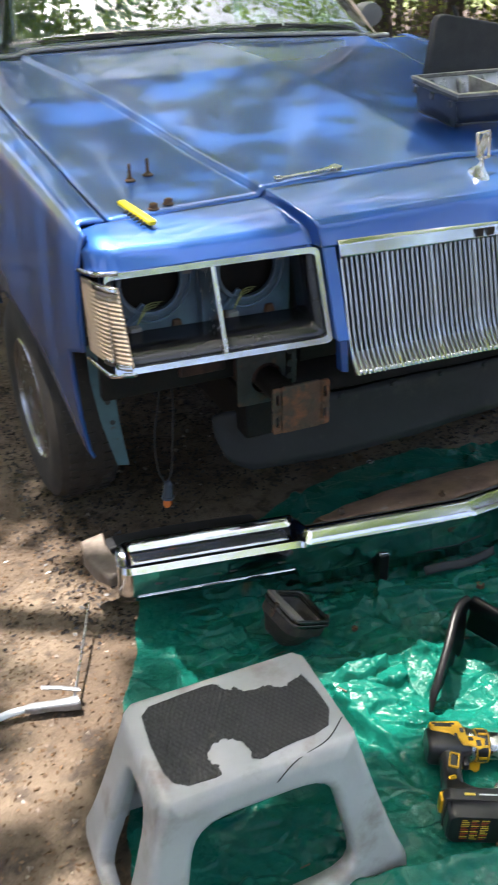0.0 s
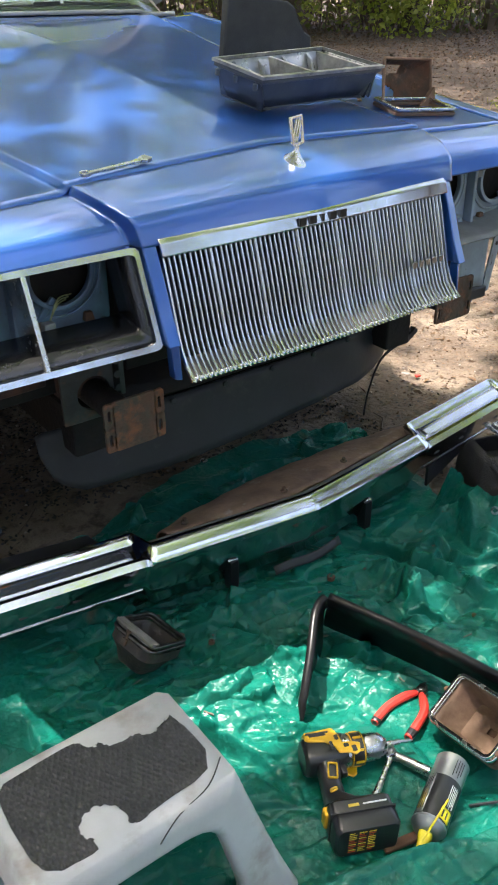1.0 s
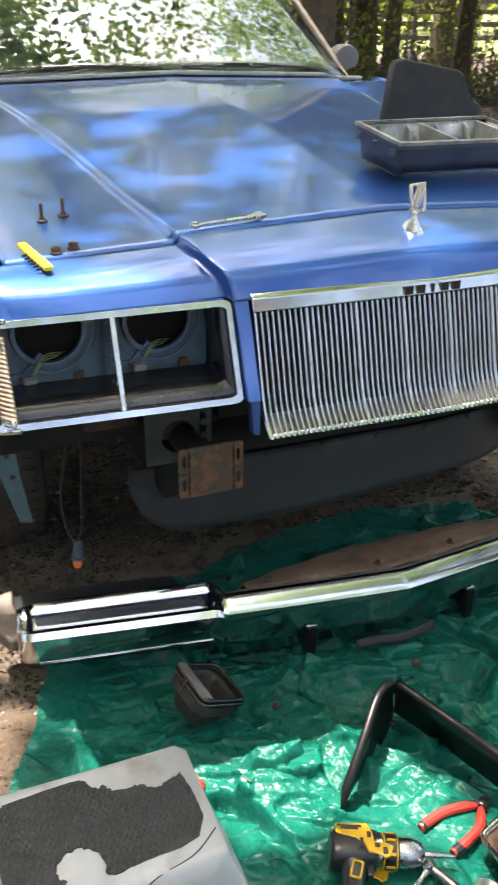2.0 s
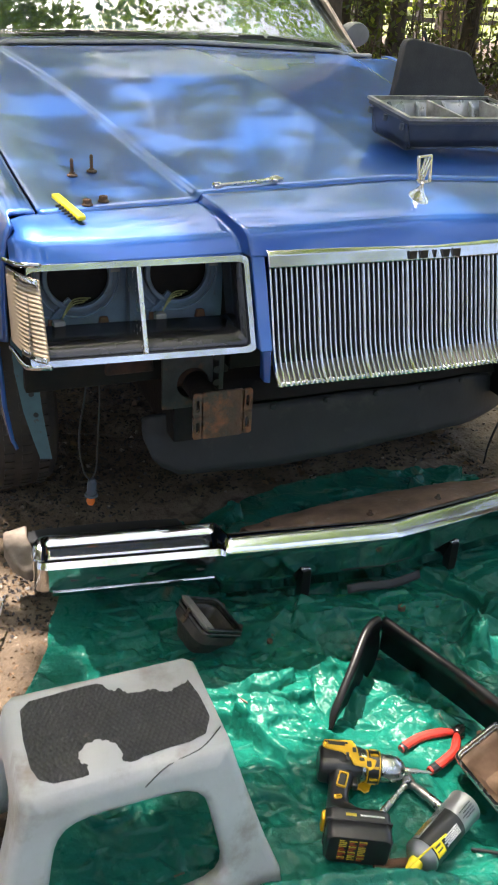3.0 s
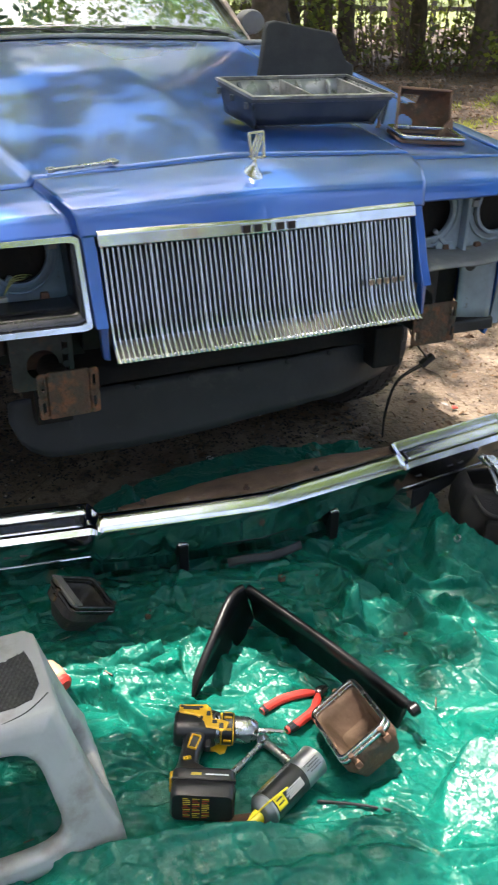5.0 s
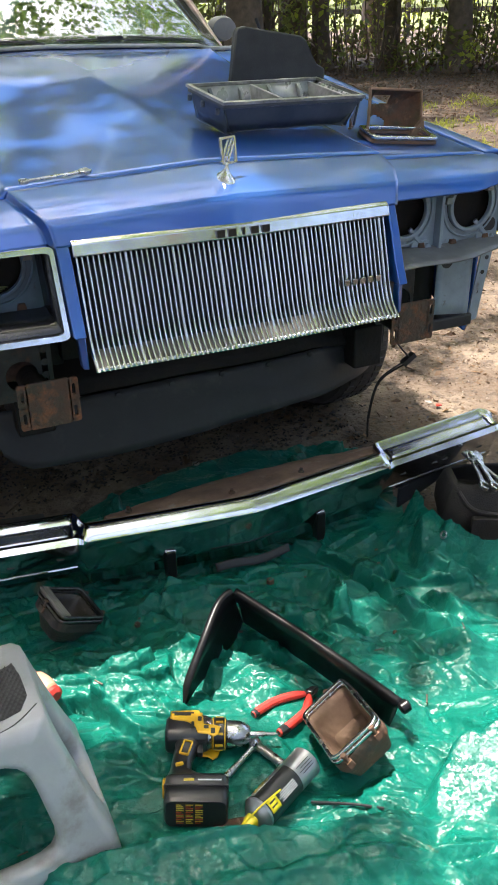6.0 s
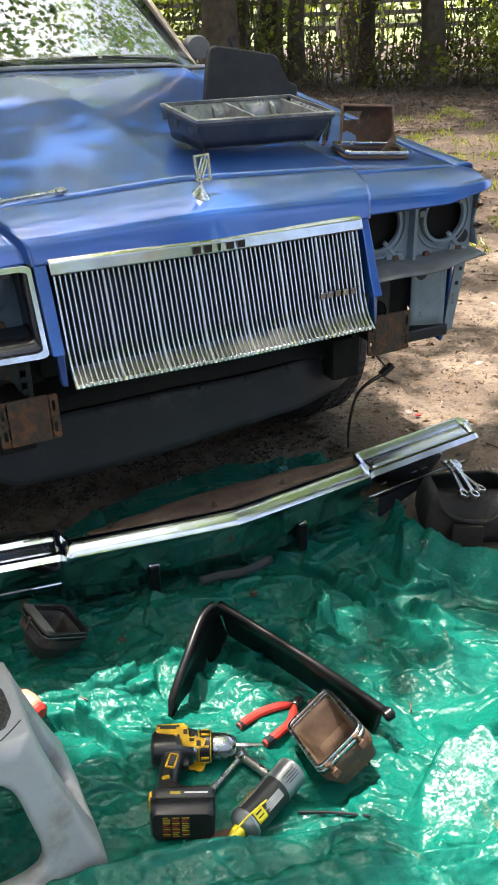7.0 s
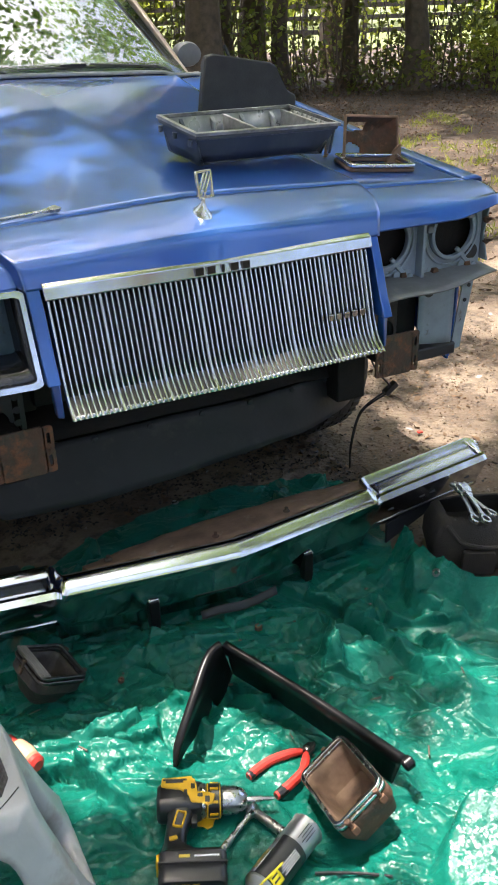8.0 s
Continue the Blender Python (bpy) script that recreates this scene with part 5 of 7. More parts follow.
for p, nrm in path:
    k = math.sqrt(max(0.0, 1 - max(0.0, (abs(p.x) - 0.86) / 0.0352) ** 2))
    rows.append([bm.verts.new(p + nrm * (-0.052 + (d + 0.052) * k) + Vector((0, 0, z - 0.012 * (1 - k) * (z > 0.2)))) for d, z in bumper_profile(abs(p.x))])
for a, b in zip(rows, rows[1:]):
    for j in range(len(a) - 1):
        bm.faces.new((a[j], a[j + 1], b[j + 1], b[j]))
part("bumper_face", bm, CHROME, bumper, "mirror-bright chrome face with raised ends", solid=0.003, offset=1.0, auto=0.40)


def on_face(x, d, z):
    y = 0.118 * (abs(x) / 0.9) ** 1.1
    return Vector((x, y - d, z))


for s in (-1, 1):
    bm = bmesh.new()
    sheet(bm, lambda u, v: on_face(s * (0.472 + 0.390 * u), -0.0655 + 0.0390 * v, 0.2282 - 0.0125 * v - 0.0006 * math.sin(math.pi * v)), 24, 3)
    part("inset_pad", bm, PAD, bumper, "hazy chrome inset panel", solid=0.0015)
    bm = bmesh.new()
    tube(bm, [on_face(s * x, -0.027, 0.124 - 0.006 * (x - 0.44)) for x in np.linspace(0.46, 0.85, 12)], 0.004, 8)
    part("lower_bead", bm, CHROME, bumper, "bright lower moulding")
    bm = bmesh.new()
    sheet(bm, lambda u, v: on_face(s * (0.45 + 0.41 * u), -0.0245 + 0.003 * v, 0.130 + 0.008 * v), 14, 1)
    part("lower_slot", bm, BLACK_PLASTIC, bumper, solid=0.001)
    for x in (0.50, 0.62, 0.66, 0.74, 0.80):
        bm = bmesh.new()
        prism(bm, rounded(0.022, 0.010, 0.0045), 0.002, Matrix.Translation(on_face(s * x, -0.0105, 0.168)) @ Matrix.Rotation(math.pi / 2 - 0.38, 4, "X"))
        part("bolt_slot", bm, BLACK_MATTE, bumper)
for x in (-0.222, 0.222):
    bm = bmesh.new()
    p = on_face(x, -0.030, 0.075)
    loft(bm, [[(p.x + dx * k, p.y + dy, z) for dx, dy in ((-0.013, -0.010), (0.013, -0.010), (0.013, 0.020), (-0.013, 0.020))] for z, k in ((0.030, 0.8), (0.05, 1.0), (0.112, 1.0), (0.118, 0.85))])
    tab = part("bumper_guard", bm, TRIM_BLACK, bumper, "small black guard block", bevel=0.002)
    bm = bmesh.new()
    box(bm, (p.x, p.y + 0.003, 0.1195), (0.026, 0.016, 0.004))
    part("guard_cap", bm, CHROME_OLD, tab, bevel=0.001)
    bm = bmesh.new()
    box(bm, (p.x + 0.0135, p.y + 0.004, 0.08), (0.002, 0.022, 0.07))
    part("guard_edge", bm, CHROME_OLD, tab)
bm = bmesh.new()
sheet(bm, lambda u, v: on_face(-0.10 + 0.22 * u, -0.038 + 0.012 * v, 0.045 - 0.02 * v + 0.004 * math.sin(u * 7)), 14, 3)
part("rubber_lip", bm, BLACK_MATTE, bumper, "torn black rubber lip", solid=0.003)
bm = bmesh.new()
loft(bm, [[on_face(x, -0.043, 0.185), on_face(x, -0.044, 0.220), on_face(x, -0.050, 0.227), on_face(x, -0.066, 0.225), on_face(x, -0.074, 0.216), on_face(x, -0.076, 0.18)] for x in np.linspace(-0.44, 0.44, 30)])
part("backing_strip", bm, GREY_RUBBER, bumper, "grey rubber strip behind the chrome")
BACK = [(-0.36, 0.185), (-0.25, 0.225), (0.0, 0.255), (0.25, 0.260), (0.45, 0.245), (0.60, 0.21)]
bm = bmesh.new()


def beam(u, v):
    x = -0.36 + 0.96 * u
    y0 = 0.118 * (abs(x) / 0.9) ** 1.1 + 0.082
    y = y0 + (lerp(BACK, x) - y0) * min(1.0, v * 1.5)
    z = 0.216 - 0.042 * min(1.0, v * 1.5) ** 2 - 0.13 * max(0.0, v - 0.667) * 3
    return Vector((x, y, z + 0.006 * noise.noise((x * 14, v * 3, 0))))


sheet(bm, beam, 60, 12)
rb = part("reinforcement", bm, RUST_PALE, bumper, "rust-brown steel reinforcement beam", solid=0.005, auto=0.9)
for x in (-0.30, -0.02, 0.20, 0.47):
    bm = bmesh.new()
    lathe(bm, [(0.010, 0), (0.010, 0.006), (0.005, 0.009), (0.005, 0.016)], 8, Matrix.Translation((x, 0.118 * (abs(x) / 0.9) ** 1.1 + 0.11, 0.209)))
    part("beam_bolt", bm, RUST, rb)
bm = bmesh.new()
loft(bm, [[(x, y, z), (x, y + 0.004, z), (x, y + 0.07, z - 0.015), (x, y + 0.07, z - 0.12), (x, y, z - 0.12)] for x, y, z in ((-0.89, 0.275, 0.178), (-0.86, 0.272, 0.186), (-0.70, 0.245, 0.196), (-0.50, 0.205, 0.200))])
part("end_filler", bm, DEFLECTOR, bumper, "grey plastic end filler", bevel=0.004)
bm = bmesh.new()
loft(bm, [[(x0, y, z0), (x1, y, z0), (x1, y, z1), (x0, y, z1 - 0.012)] for x0, x1, y, z0, z1 in ((-0.905, -0.868, 0.190, 0.128, 0.168), (-0.932, -0.875, 0.235, 0.126, 0.180), (-0.945, -0.885, 0.300, 0.126, 0.184), (-0.940, -0.88, 0.350, 0.130, 0.186))])
part("end_cap", bm, CAP_TAN, bumper, "dirty off-white plastic end cap", bevel=0.006)
bm = bmesh.new()
loft(bm, [[(0.52, 0.11, 0.02), (0.52, 0.12, 0.02), (0.52, 0.12, 0.085), (0.52, 0.11, 0.085)], [(0.86, 0.16, 0.12), (0.86, 0.17, 0.12), (0.86, 0.17, 0.145), (0.86, 0.16, 0.145)]])
part("lower_filler", bm, DEFLECTOR, bumper, "grey wedge-shaped lower filler", bevel=0.002)
for s in (-1, 1):
    bm = bmesh.new()
    loft(bm, [[on_face(x, -0.062, 0.085), on_face(x, -0.055, 0.19), on_face(x, -0.07, 0.19), on_face(x, -0.078, 0.085)] for x in np.linspace(s * 0.40, s * 0.86, 10)])
    part("back_plate", bm, DARK_BAY, bumper)

# ---- step stool ----
stool = thing("step_stool", pose(-0.826, -0.440, -0.003), "dirty white plastic step stool with torn rubber mat", "stool")
TOPW, TOPD, BOTW, BOTD, SH = 0.338, 0.222, 0.525, 0.330, 0.338
bm = bmesh.new()


def stool_side(a_top, b_top, a_bot, b_bot, hole, low):
    """One side of the shell: a rounded opening in a slanted panel; low: height of the sill, 0 for an open foot."""
    a_top, b_top, a_bot, b_bot = map(Vector, (a_top, b_top, a_bot, b_bot))

    def at(u, v):
        t = max(0.0, (v - 0.10) / 0.90) ** 0.85
        l, r = a_bot + (a_top - a_bot) * t, b_bot + (b_top - b_bot) * t
        p = l + (r - l) * u
        p.z = SH * v
        return p
    n = 48
    outer = square_loop(1, 1, n, 0.5, 0.5)
    # angles shared by both loops; corners of the outer loop snapped
    for k, c in enumerate(((1, 1), (0, 1), (0, 0), (1, 0))):
        best = min(range(n), key=lambda i: (outer[i][0] - c[0]) ** 2 + (outer[i][1] - c[1]) ** 2)
        outer[best] = c
    u0, u1, v0, v1 = hole
    inner = []
    for i in range(n):
        a = 2 * math.pi * i / n
        c, s_ = math.cos(a), math.sin(a)
        k = (abs(c) ** 5 + abs(s_) ** 5) ** (-1 / 5)
        inner.append(((u0 + u1) / 2 + (u1 - u0) / 2 * c * k, (v0 + v1) / 2 + (v1 - v0) / 2 * s_ * k))
    mids = [[(o[0] + (q[0] - o[0]) * t, o[1] + (q[1] - o[1]) * t) for o, q in zip(outer, inner)] for t in (0, 0.5, 1)]
    vs = [[bm.verts.new(at(x, y)) for x, y in row] for row in mids]
    # turned-in lip round the opening
    cx, cy = (u0 + u1) / 2, (v0 + v1) / 2
    inward = (b_top - a_top).cross(a_bot - a_top).normalized()
    if inward.dot(Vector((0, 0, SH / 2)) - at(0.5, 0.5)) < 0:
        inward = -inward
    vs.append([bm.verts.new(at(x, y) + inward * 0.032) for x, y in inner])
    for a, b in zip(vs, vs[1:]):
        for i in range(n):
            j = (i + 1) % n
            bm.faces.new((a[i], a[j], b[j], b[i]))


tw, td, bw, bd = TOPW / 2, TOPD / 2, BOTW / 2, BOTD / 2
T4 = [(-tw, -td, SH), (tw, -td, SH), (tw, td, SH), (-tw, td, SH)]
B4 = [(-bw, -bd, 0), (bw, -bd, 0), (bw, bd, 0), (-bw, bd, 0)]
for k, (hole, low) in enumerate((((0.175, 0.825, 0.15, 0.80), 1), ((0.28, 0.72, 0.09, 0.80), 0), ((0.175, 0.825, 0.15, 0.80), 1), ((0.28, 0.72, 0.09, 0.80), 0))):
    j = (k + 1) % 4
    stool_side(T4[k], T4[j], B4[k], B4[j], hole, low)
f = bm.faces.new([bm.verts.new(Vector(c)) for c in T4])
bmesh.ops.remove_doubles(bm, verts=bm.verts, dist=0.0006)
sb = part("stool_shell", bm, WHITE_PLASTIC, stool, "moulded white plastic shell with openings", bevel=0.020, auto=0.5)
md = sb.modifiers.new("solid", "SOLIDIFY")
md.thickness, md.offset = 0.005, -1.0
for md in sb.modifiers:
    if md.type == "BEVEL":
        md.angle_limit = radians(48)
        md.segments = 6
# torn anti-slip mat: outline with ragged tears
ox, oy = -0.826, -0.440
MAT = [(-0.972, -0.366), (-0.955, -0.350), (-0.90, -0.346), (-0.835, -0.343), (-0.822, -0.362), (-0.812, -0.372), (-0.802, -0.368), (-0.79, -0.384), (-0.772, -0.388), (-0.755, -0.386), (-0.742, -0.392), (-0.730, -0.402), (-0.718, -0.404), (-0.708, -0.396), (-0.700, -0.398), (-0.694, -0.390), (-0.688, -0.394), (-0.680, -0.386),
       (-0.674, -0.42), (-0.672, -0.48), (-0.690, -0.512), (-0.72, -0.520), (-0.765, -0.522), (-0.80, -0.526), (-0.822, -0.530), (-0.833, -0.522), (-0.830, -0.508), (-0.834, -0.490), (-0.846, -0.474), (-0.862, -0.468), (-0.880, -0.470), (-0.896, -0.482), (-0.902, -0.496), (-0.896, -0.508), (-0.888, -0.514), (-0.890, -0.532),
       (-0.91, -0.534), (-0.945, -0.532), (-0.965, -0.518), (-0.974, -0.49), (-0.976, -0.43)]
bm = bmesh.new()
ragged = []
for i, (x, y) in enumerate(MAT):
    x2, y2 = MAT[(i + 1) % len(MAT)]
    for k in range(4):
        t = k / 4
        j = 0.0022 if 3 <= i <= 17 or 23 <= i <= 35 else 0.0004
        ragged.append((x + (x2 - x) * t - ox + random.uniform(-j, j), y + (y2 - y) * t - oy + random.uniform(-j, j)))
prism(bm, ragged, 0.0018, None, SH + 0.0002)
part("mat", bm, MAT_RUBBER, stool, "torn dark ribbed rubber mat", smooth=False)
bm = bmesh.new()
tube(bm, smooth_line([(tw - 0.005, -td + 0.045, SH + 0.0006), (tw - 0.05, -td + 0.012, SH + 0.0006), (tw - 0.11, -td - 0.001, SH - 0.004), (tw - 0.15, -td - 0.010, SH - 0.028)], 5), 0.0012, 5)
part("stool_crack", bm, BLACK_MATTE, stool, "dark crack line")


# ---- lamp housings ----
def lamp_housing(o, x, y, w, h, depth, label, inner, outer, ring=None, round_=0.12, back=1.0):
    ob = thing("headlamp_housing", frame_of(o, x, y), label, "lamp housing", "loose headlamp housings")
    for z0, g, n in ((0.0, 0.0, "retainer_ring"), (-0.010, 0.004, "inner_ring")):
        bm = bmesh.new()
        ring_plate(bm, rounded(w + g, h + g, 0.018, 5), rounded(w - 0.016 + g, h - 0.016 + g, 0.012, 5), Matrix.Translation((0, 0, z0)), 0.007)
        part(n, bm, ring or CHROME_OLD, ob, "dull grey metal ring", bevel=0.002)
    bm = bmesh.new()
    q = rounded(1, 1, round_, 5)
    loft(bm, [[(x_ * (w - 0.008) * k, y_ * (h - 0.008) * k, z) for x_, y_ in q] for z, k in ((-0.010, 1.0), (-0.03, 0.97), (-depth * 0.7, 0.86 * back), (-depth, 0.74 * back * back), (-depth - 0.001, 0.14))], True, False)
    s = part("housing_shell", bm, inner, ob, "rusty lamp bucket", solid=0.004)
    bm = bmesh.new()
    loft(bm, [[(x_ * (w + 0.004) * k, y_ * (h + 0.004) * k, z) for x_, y_ in q] for z, k in ((-0.012, 1.0), (-0.035, 1.0), (-depth * 0.7, 0.90 * back), (-depth - 0.008, 0.76 * back * back), (-depth - 0.009, 0.14))], True, False)
    lathe(bm, [(0.03, -depth - 0.006), (0.02, -depth - 0.02), (0.012, -depth - 0.02)], 12)
    part("housing_cover", bm, outer, ob, "rusty brown outer bucket")
    for a, b in ((0.5, 0.32), (0.52, -0.30), (-0.5, 0.1)):
        bm = bmesh.new()
        box(bm, (a * w, b * h, -0.022), (0.016, 0.014, 0.016))
        lathe(bm, [(0.004, 0), (0.004, 0.02), (0.007, 0.021), (0.006, 0.026)], 8, Matrix.Translation((a * w * 1.03, b * h, -0.02)))
        part("adjuster", bm, RUST, ob, bevel=0.001)
    return ob


lamp_housing((-0.083, -0.561, 0.092), (-0.025, -0.175, 0.05), (0.10, 0.015, 0.060), 0.186, 0.122, 0.075, "rusty headlamp housing with grey retaining ring lying on tarp", RUST_TAN, RUST)
hb = lamp_housing((-0.486, 0.024, 0.108), (0.110, 0.035, -0.062), (-0.03, 0.125, 0.02), 0.130, 0.124, 0.075, "dark dirty headlamp housing lying beside the bumper", HOUSING_DARK, HOUSING_DARK, STEEL_DARK, 0.24, 0.88)
for k in range(3):
    bm = bmesh.new()
    tube(bm, [(-0.062 + 0.009 * k, -0.056, 0.009 - 0.001 * k), (-0.062 + 0.009 * k, 0.056, 0.009 - 0.001 * k)], 0.0042, 8)
    part("lip_bar", bm, OFF_WHITE, hb, "pale grey lip bar")

# ---- black L-shaped trim panel ----
trim = thing("trim_panel", pose(0, 0, 0), "glossy black L-shaped filler trim standing on the tarp", "trim panel")
bm = bmesh.new()
ARM = [((-0.150, -0.184, 0.174), (-0.094, -0.112, 0.010)), ((-0.049, -0.392, 0.142), (-0.020, -0.320, 0.010)), ((0.055, -0.579, 0.092), (0.045, -0.562, 0.012))]
LEG = [((-0.150, -0.184, 0.174), (-0.094, -0.112, 0.010)), ((-0.172, -0.188, 0.172), (-0.129, -0.154, 0.010)), ((-0.200, -0.207, 0.162), (-0.163, -0.184, 0.010)), ((-0.249, -0.255, 0.130), (-0.207, -0.217, 0.010)), ((-0.307, -0.306, 0.078), (-0.284, -0.274, 0.012)), ((-0.333, -0.322, 0.028), (-0.325, -0.314, 0.012))]


def strip(rows, k):
    """A wall through end lines (top, bottom) with a rolled ledge along its top."""
    tops, bots = smooth_line([a for a, _ in rows], k), smooth_line([b for _, b in rows], k)
    out = []
    for i, (top, bot) in enumerate(zip(tops, bots)):
        d = (tops[min(i + 1, len(tops) - 1)] - tops[max(i - 1, 0)]).normalized()
        across = (bot - top).normalized()
        nrm = d.cross(across).normalized()
        nrm = nrm if nrm.y > 0 else -nrm
        w = min(1.0, (bot - top).length / 0.06)
        out.append([top + across * 0.014 * w + nrm * 0.017 * w, top + across * 0.003 * w + nrm * 0.015 * w, top + nrm * 0.010 * w, top + nrm * 0.002, top + across * 0.005 * w - nrm * 0.002, top + (bot - top) * 0.3 - nrm * 0.001, top + (bot - top) * 0.42 + nrm * 0.004, bot])
    return out


loft(bm, strip(ARM, 12), False)
loft(bm, strip(LEG, 6), False)
bmesh.ops.remove_doubles(bm, verts=bm.verts, dist=0.002)
part("trim_strip", bm, TRIM_BLACK, trim, "black plastic strip with rolled edge", solid=0.003, auto=0.9)
bm = bmesh.new()
lathe(bm, [(0.010, -0.012), (0.014, -0.008), (0.014, 0.008), (0.008, 0.012)], 12, Matrix.Translation((0.064, -0.584, 0.082)) @ Matrix.Rotation(1.2, 4, "Y"))
part("trim_clip", bm, TRIM_BLACK, trim)

# ---- cordless drill ----
dm = frame_of((-0.405, -0.405, 0.050), (0.91, -0.41, -0.04), (0.41, 0.91, 0.0))
drill = thing("cordless_drill", dm, "yellow and black cordless drill lying on its side", "drill")
AX = Matrix.Rotation(math.pi / 2, 4, "Y")
bm = bmesh.new()
q = rounded(0.070, 0.064, 0.022, 5)
loft(bm, [[(x, y * k - 0.004 + dy, z * k) for y, z in q] for x, k, dy in ((0.0, 0.80, 0), (0.006, 0.94, 0), (0.03, 1.0, 0), (0.075, 1.0, 0.002), (0.088, 0.90, 0.004))])
part("motor_housing", bm, BLACK_PLASTIC, drill, bevel=0.002)
bm = bmesh.new()
loft(bm, [[(x, y, z) for y, z in ((0.010, -0.034), (0.030, -0.029), (0.038, -0.015), (0.038, 0.015), (0.030, 0.029), (0.010, 0.034))] for x in (0.008, 0.06, 0.075)])
SHELL = [(0.008, 0.028), (0.067, 0.032), (0.077, 0.0125), (0.079, -0.006), (0.098, -0.0075), (0.114, -0.013), (0.108, -0.034), (0.098, -0.040), (0.090, -0.033), (0.067, -0.030), (0.061, -0.012), (0.045, 0.0), (0.0105, 0.0065)]
for z in (0.0305, -0.0355):
    prism(bm, SHELL[::-1], 0.005, None, z)
part("yellow_shell", bm, YELLOW, drill, "yellow plastic upper shell", bevel=0.003)
bm = bmesh.new()
lathe(bm, [(0.031, 0.080), (0.033, 0.084), (0.033, 0.094), (0.031, 0.096)], 24, AX)
part("mode_ring", bm, STEEL, drill)
bm = bmesh.new()
lathe(bm, [(0.030, 0.096), (0.032, 0.099), (0.032, 0.122), (0.029, 0.126)], 24, AX)
cl = part("clutch_collar", bm, BLACK_PLASTIC, drill)
for x in (0.0985, 0.1225):
    bm = bmesh.new()
    lathe(bm, [(0.0315, x - 0.0015), (0.0328, x - 0.001), (0.0328, x + 0.001), (0.0315, x + 0.0015)], 24, AX)
    part("collar_ring", bm, YELLOW, cl)
for x, y, w, h in ((0.016, 0.022, 0.010, 0.004), (0.052, 0.022, 0.012, 0.004), (0.070, 0.006, 0.008, 0.012), (0.084, -0.016, 0.010, 0.008), (0.098, -0.026, 0.009, 0.014), (0.056, -0.012, 0.006, 0.020)):
    bm = bmesh.new()
    prism(bm, rounded(w, h, 0.0015, 3, x, y), 0.0012, None, 0.0354)
    part("shell_slot", bm, BLACK_MATTE, drill)
for k in range(8):
    bm = bmesh.new()
    box(bm, (0.111, 0.0325, 0), (0.016, 0.003, 0.005), Matrix.Rotation(2 * math.pi * k / 8, 4, "X"))
    part("collar_rib", bm, YELLOW, cl)
bm = bmesh.new()
lathe(bm, [(0.026, 0.126), (0.0275, 0.130), (0.0275, 0.150), (0.024, 0.162), (0.017, 0.172), (0.012, 0.176)], 28, AX)
part("chuck", bm, STEEL, drill, "worn grey metal chuck", bevel=0.001)
bm = bmesh.new()
lathe(bm, [(0.0055, 0.175), (0.0055, 0.205), (0.0040, 0.208), (0.0040, 0.226), (0.001, 0.234)], 6, AX)
part("driver_bit", bm, STEEL, drill)
bm = bmesh.new()
hq = rounded(1, 1, 0.35, 5)
loft(bm, [[(cx + u * w, y, v * t) for u, v in hq] for y, cx, w, t in ((-0.024, 0.048, 0.056, 0.050), (-0.045, 0.044, 0.045, 0.042), (-0.075, 0.038, 0.040, 0.040), (-0.105, 0.036, 0.042, 0.042), (-0.122, 0.045, 0.070, 0.054), (-0.130, 0.058, 0.110, 0.062))])
part("handle", bm, BLACK_PLASTIC, drill, "black rubber grip")
bm = bmesh.new()
box(bm, (0.072, -0.045, 0), (0.012, 0.026, 0.016))
part("trigger", bm, BLACK_PLASTIC, drill, bevel=0.003)
for (x, y, w, h, r) in ((0.045, -0.058, 0.020, 0.036, -0.25), (0.034, -0.100, 0.016, 0.008, 0.3)):
    bm = bmesh.new()
    ring_plate(bm, rounded(w, h, 0.003, 3), rounded(w - 0.006, h - 0.006 if h > 0.008 else h * 0.3, 0.001, 3), Matrix.Translation((x, y, 0.020)) @ Matrix.Rotation(r, 4, "Z"), 0.004)
    part("grip_accent", bm, YELLOW, drill)
bm = bmesh.new()
bq = rounded(0.122, 0.074, 0.014, 5)
loft(bm, [[(0.070 + x * k, y, z * k) for x, z in bq] for y, k in ((-0.131, 0.90), (-0.137, 1.0), (-0.160, 1.0), (-0.163, 0.97), (-0.166, 1.0), (-0.192, 1.0), (-0.199, 0.93))])
bat = part("battery", bm, BLACK_PLASTIC, drill, "black battery pack", bevel=0.001)
bm = bmesh.new()
box(bm, (0.009, -0.140, 0.0), (0.012, 0.020, 0.040))
part("battery_latch", bm, YELLOW, bat, bevel=0.003)
bm = bmesh.new()
box(bm, (0.070, -0.1615, 0.0), (0.123, 0.003, 0.0745))
part("battery_seam", bm, BLACK_MATTE, bat)
for r in range(11):
    for c in range(3):
        bm = bmesh.new()
        w = 0.014 if (r * 3 + c) % 4 else 0.010
        box(bm, (0.040 + 0.018 * c + w / 2 - 0.007, -0.1992, 0.026 - 0.0050 * r), (w, 0.0008, 0.0019))
        part("label_bar", bm, RED_INK if (c + r // 4) % 3 != 0 and r % 3 else YELLOW_INK, bat)
bm = bmesh.new()
box(bm, (0.055, -0.150, 0.0374), (0.020, 0.006, 0.0008))
part("label_bar", bm, YELLOW_INK, bat)
bm = bmesh.new()
box(bm, (0.095, -0.150, 0.0374), (0.045, 0.003, 0.0008))
part("label_bar", bm, WHITE_INK, bat)
bm = bmesh.new()
box(bm, (0.034, 0.019, 0.0360), (0.034, 0.009, 0.001))
part("label_bar", bm, BLACK_MATTE, drill)

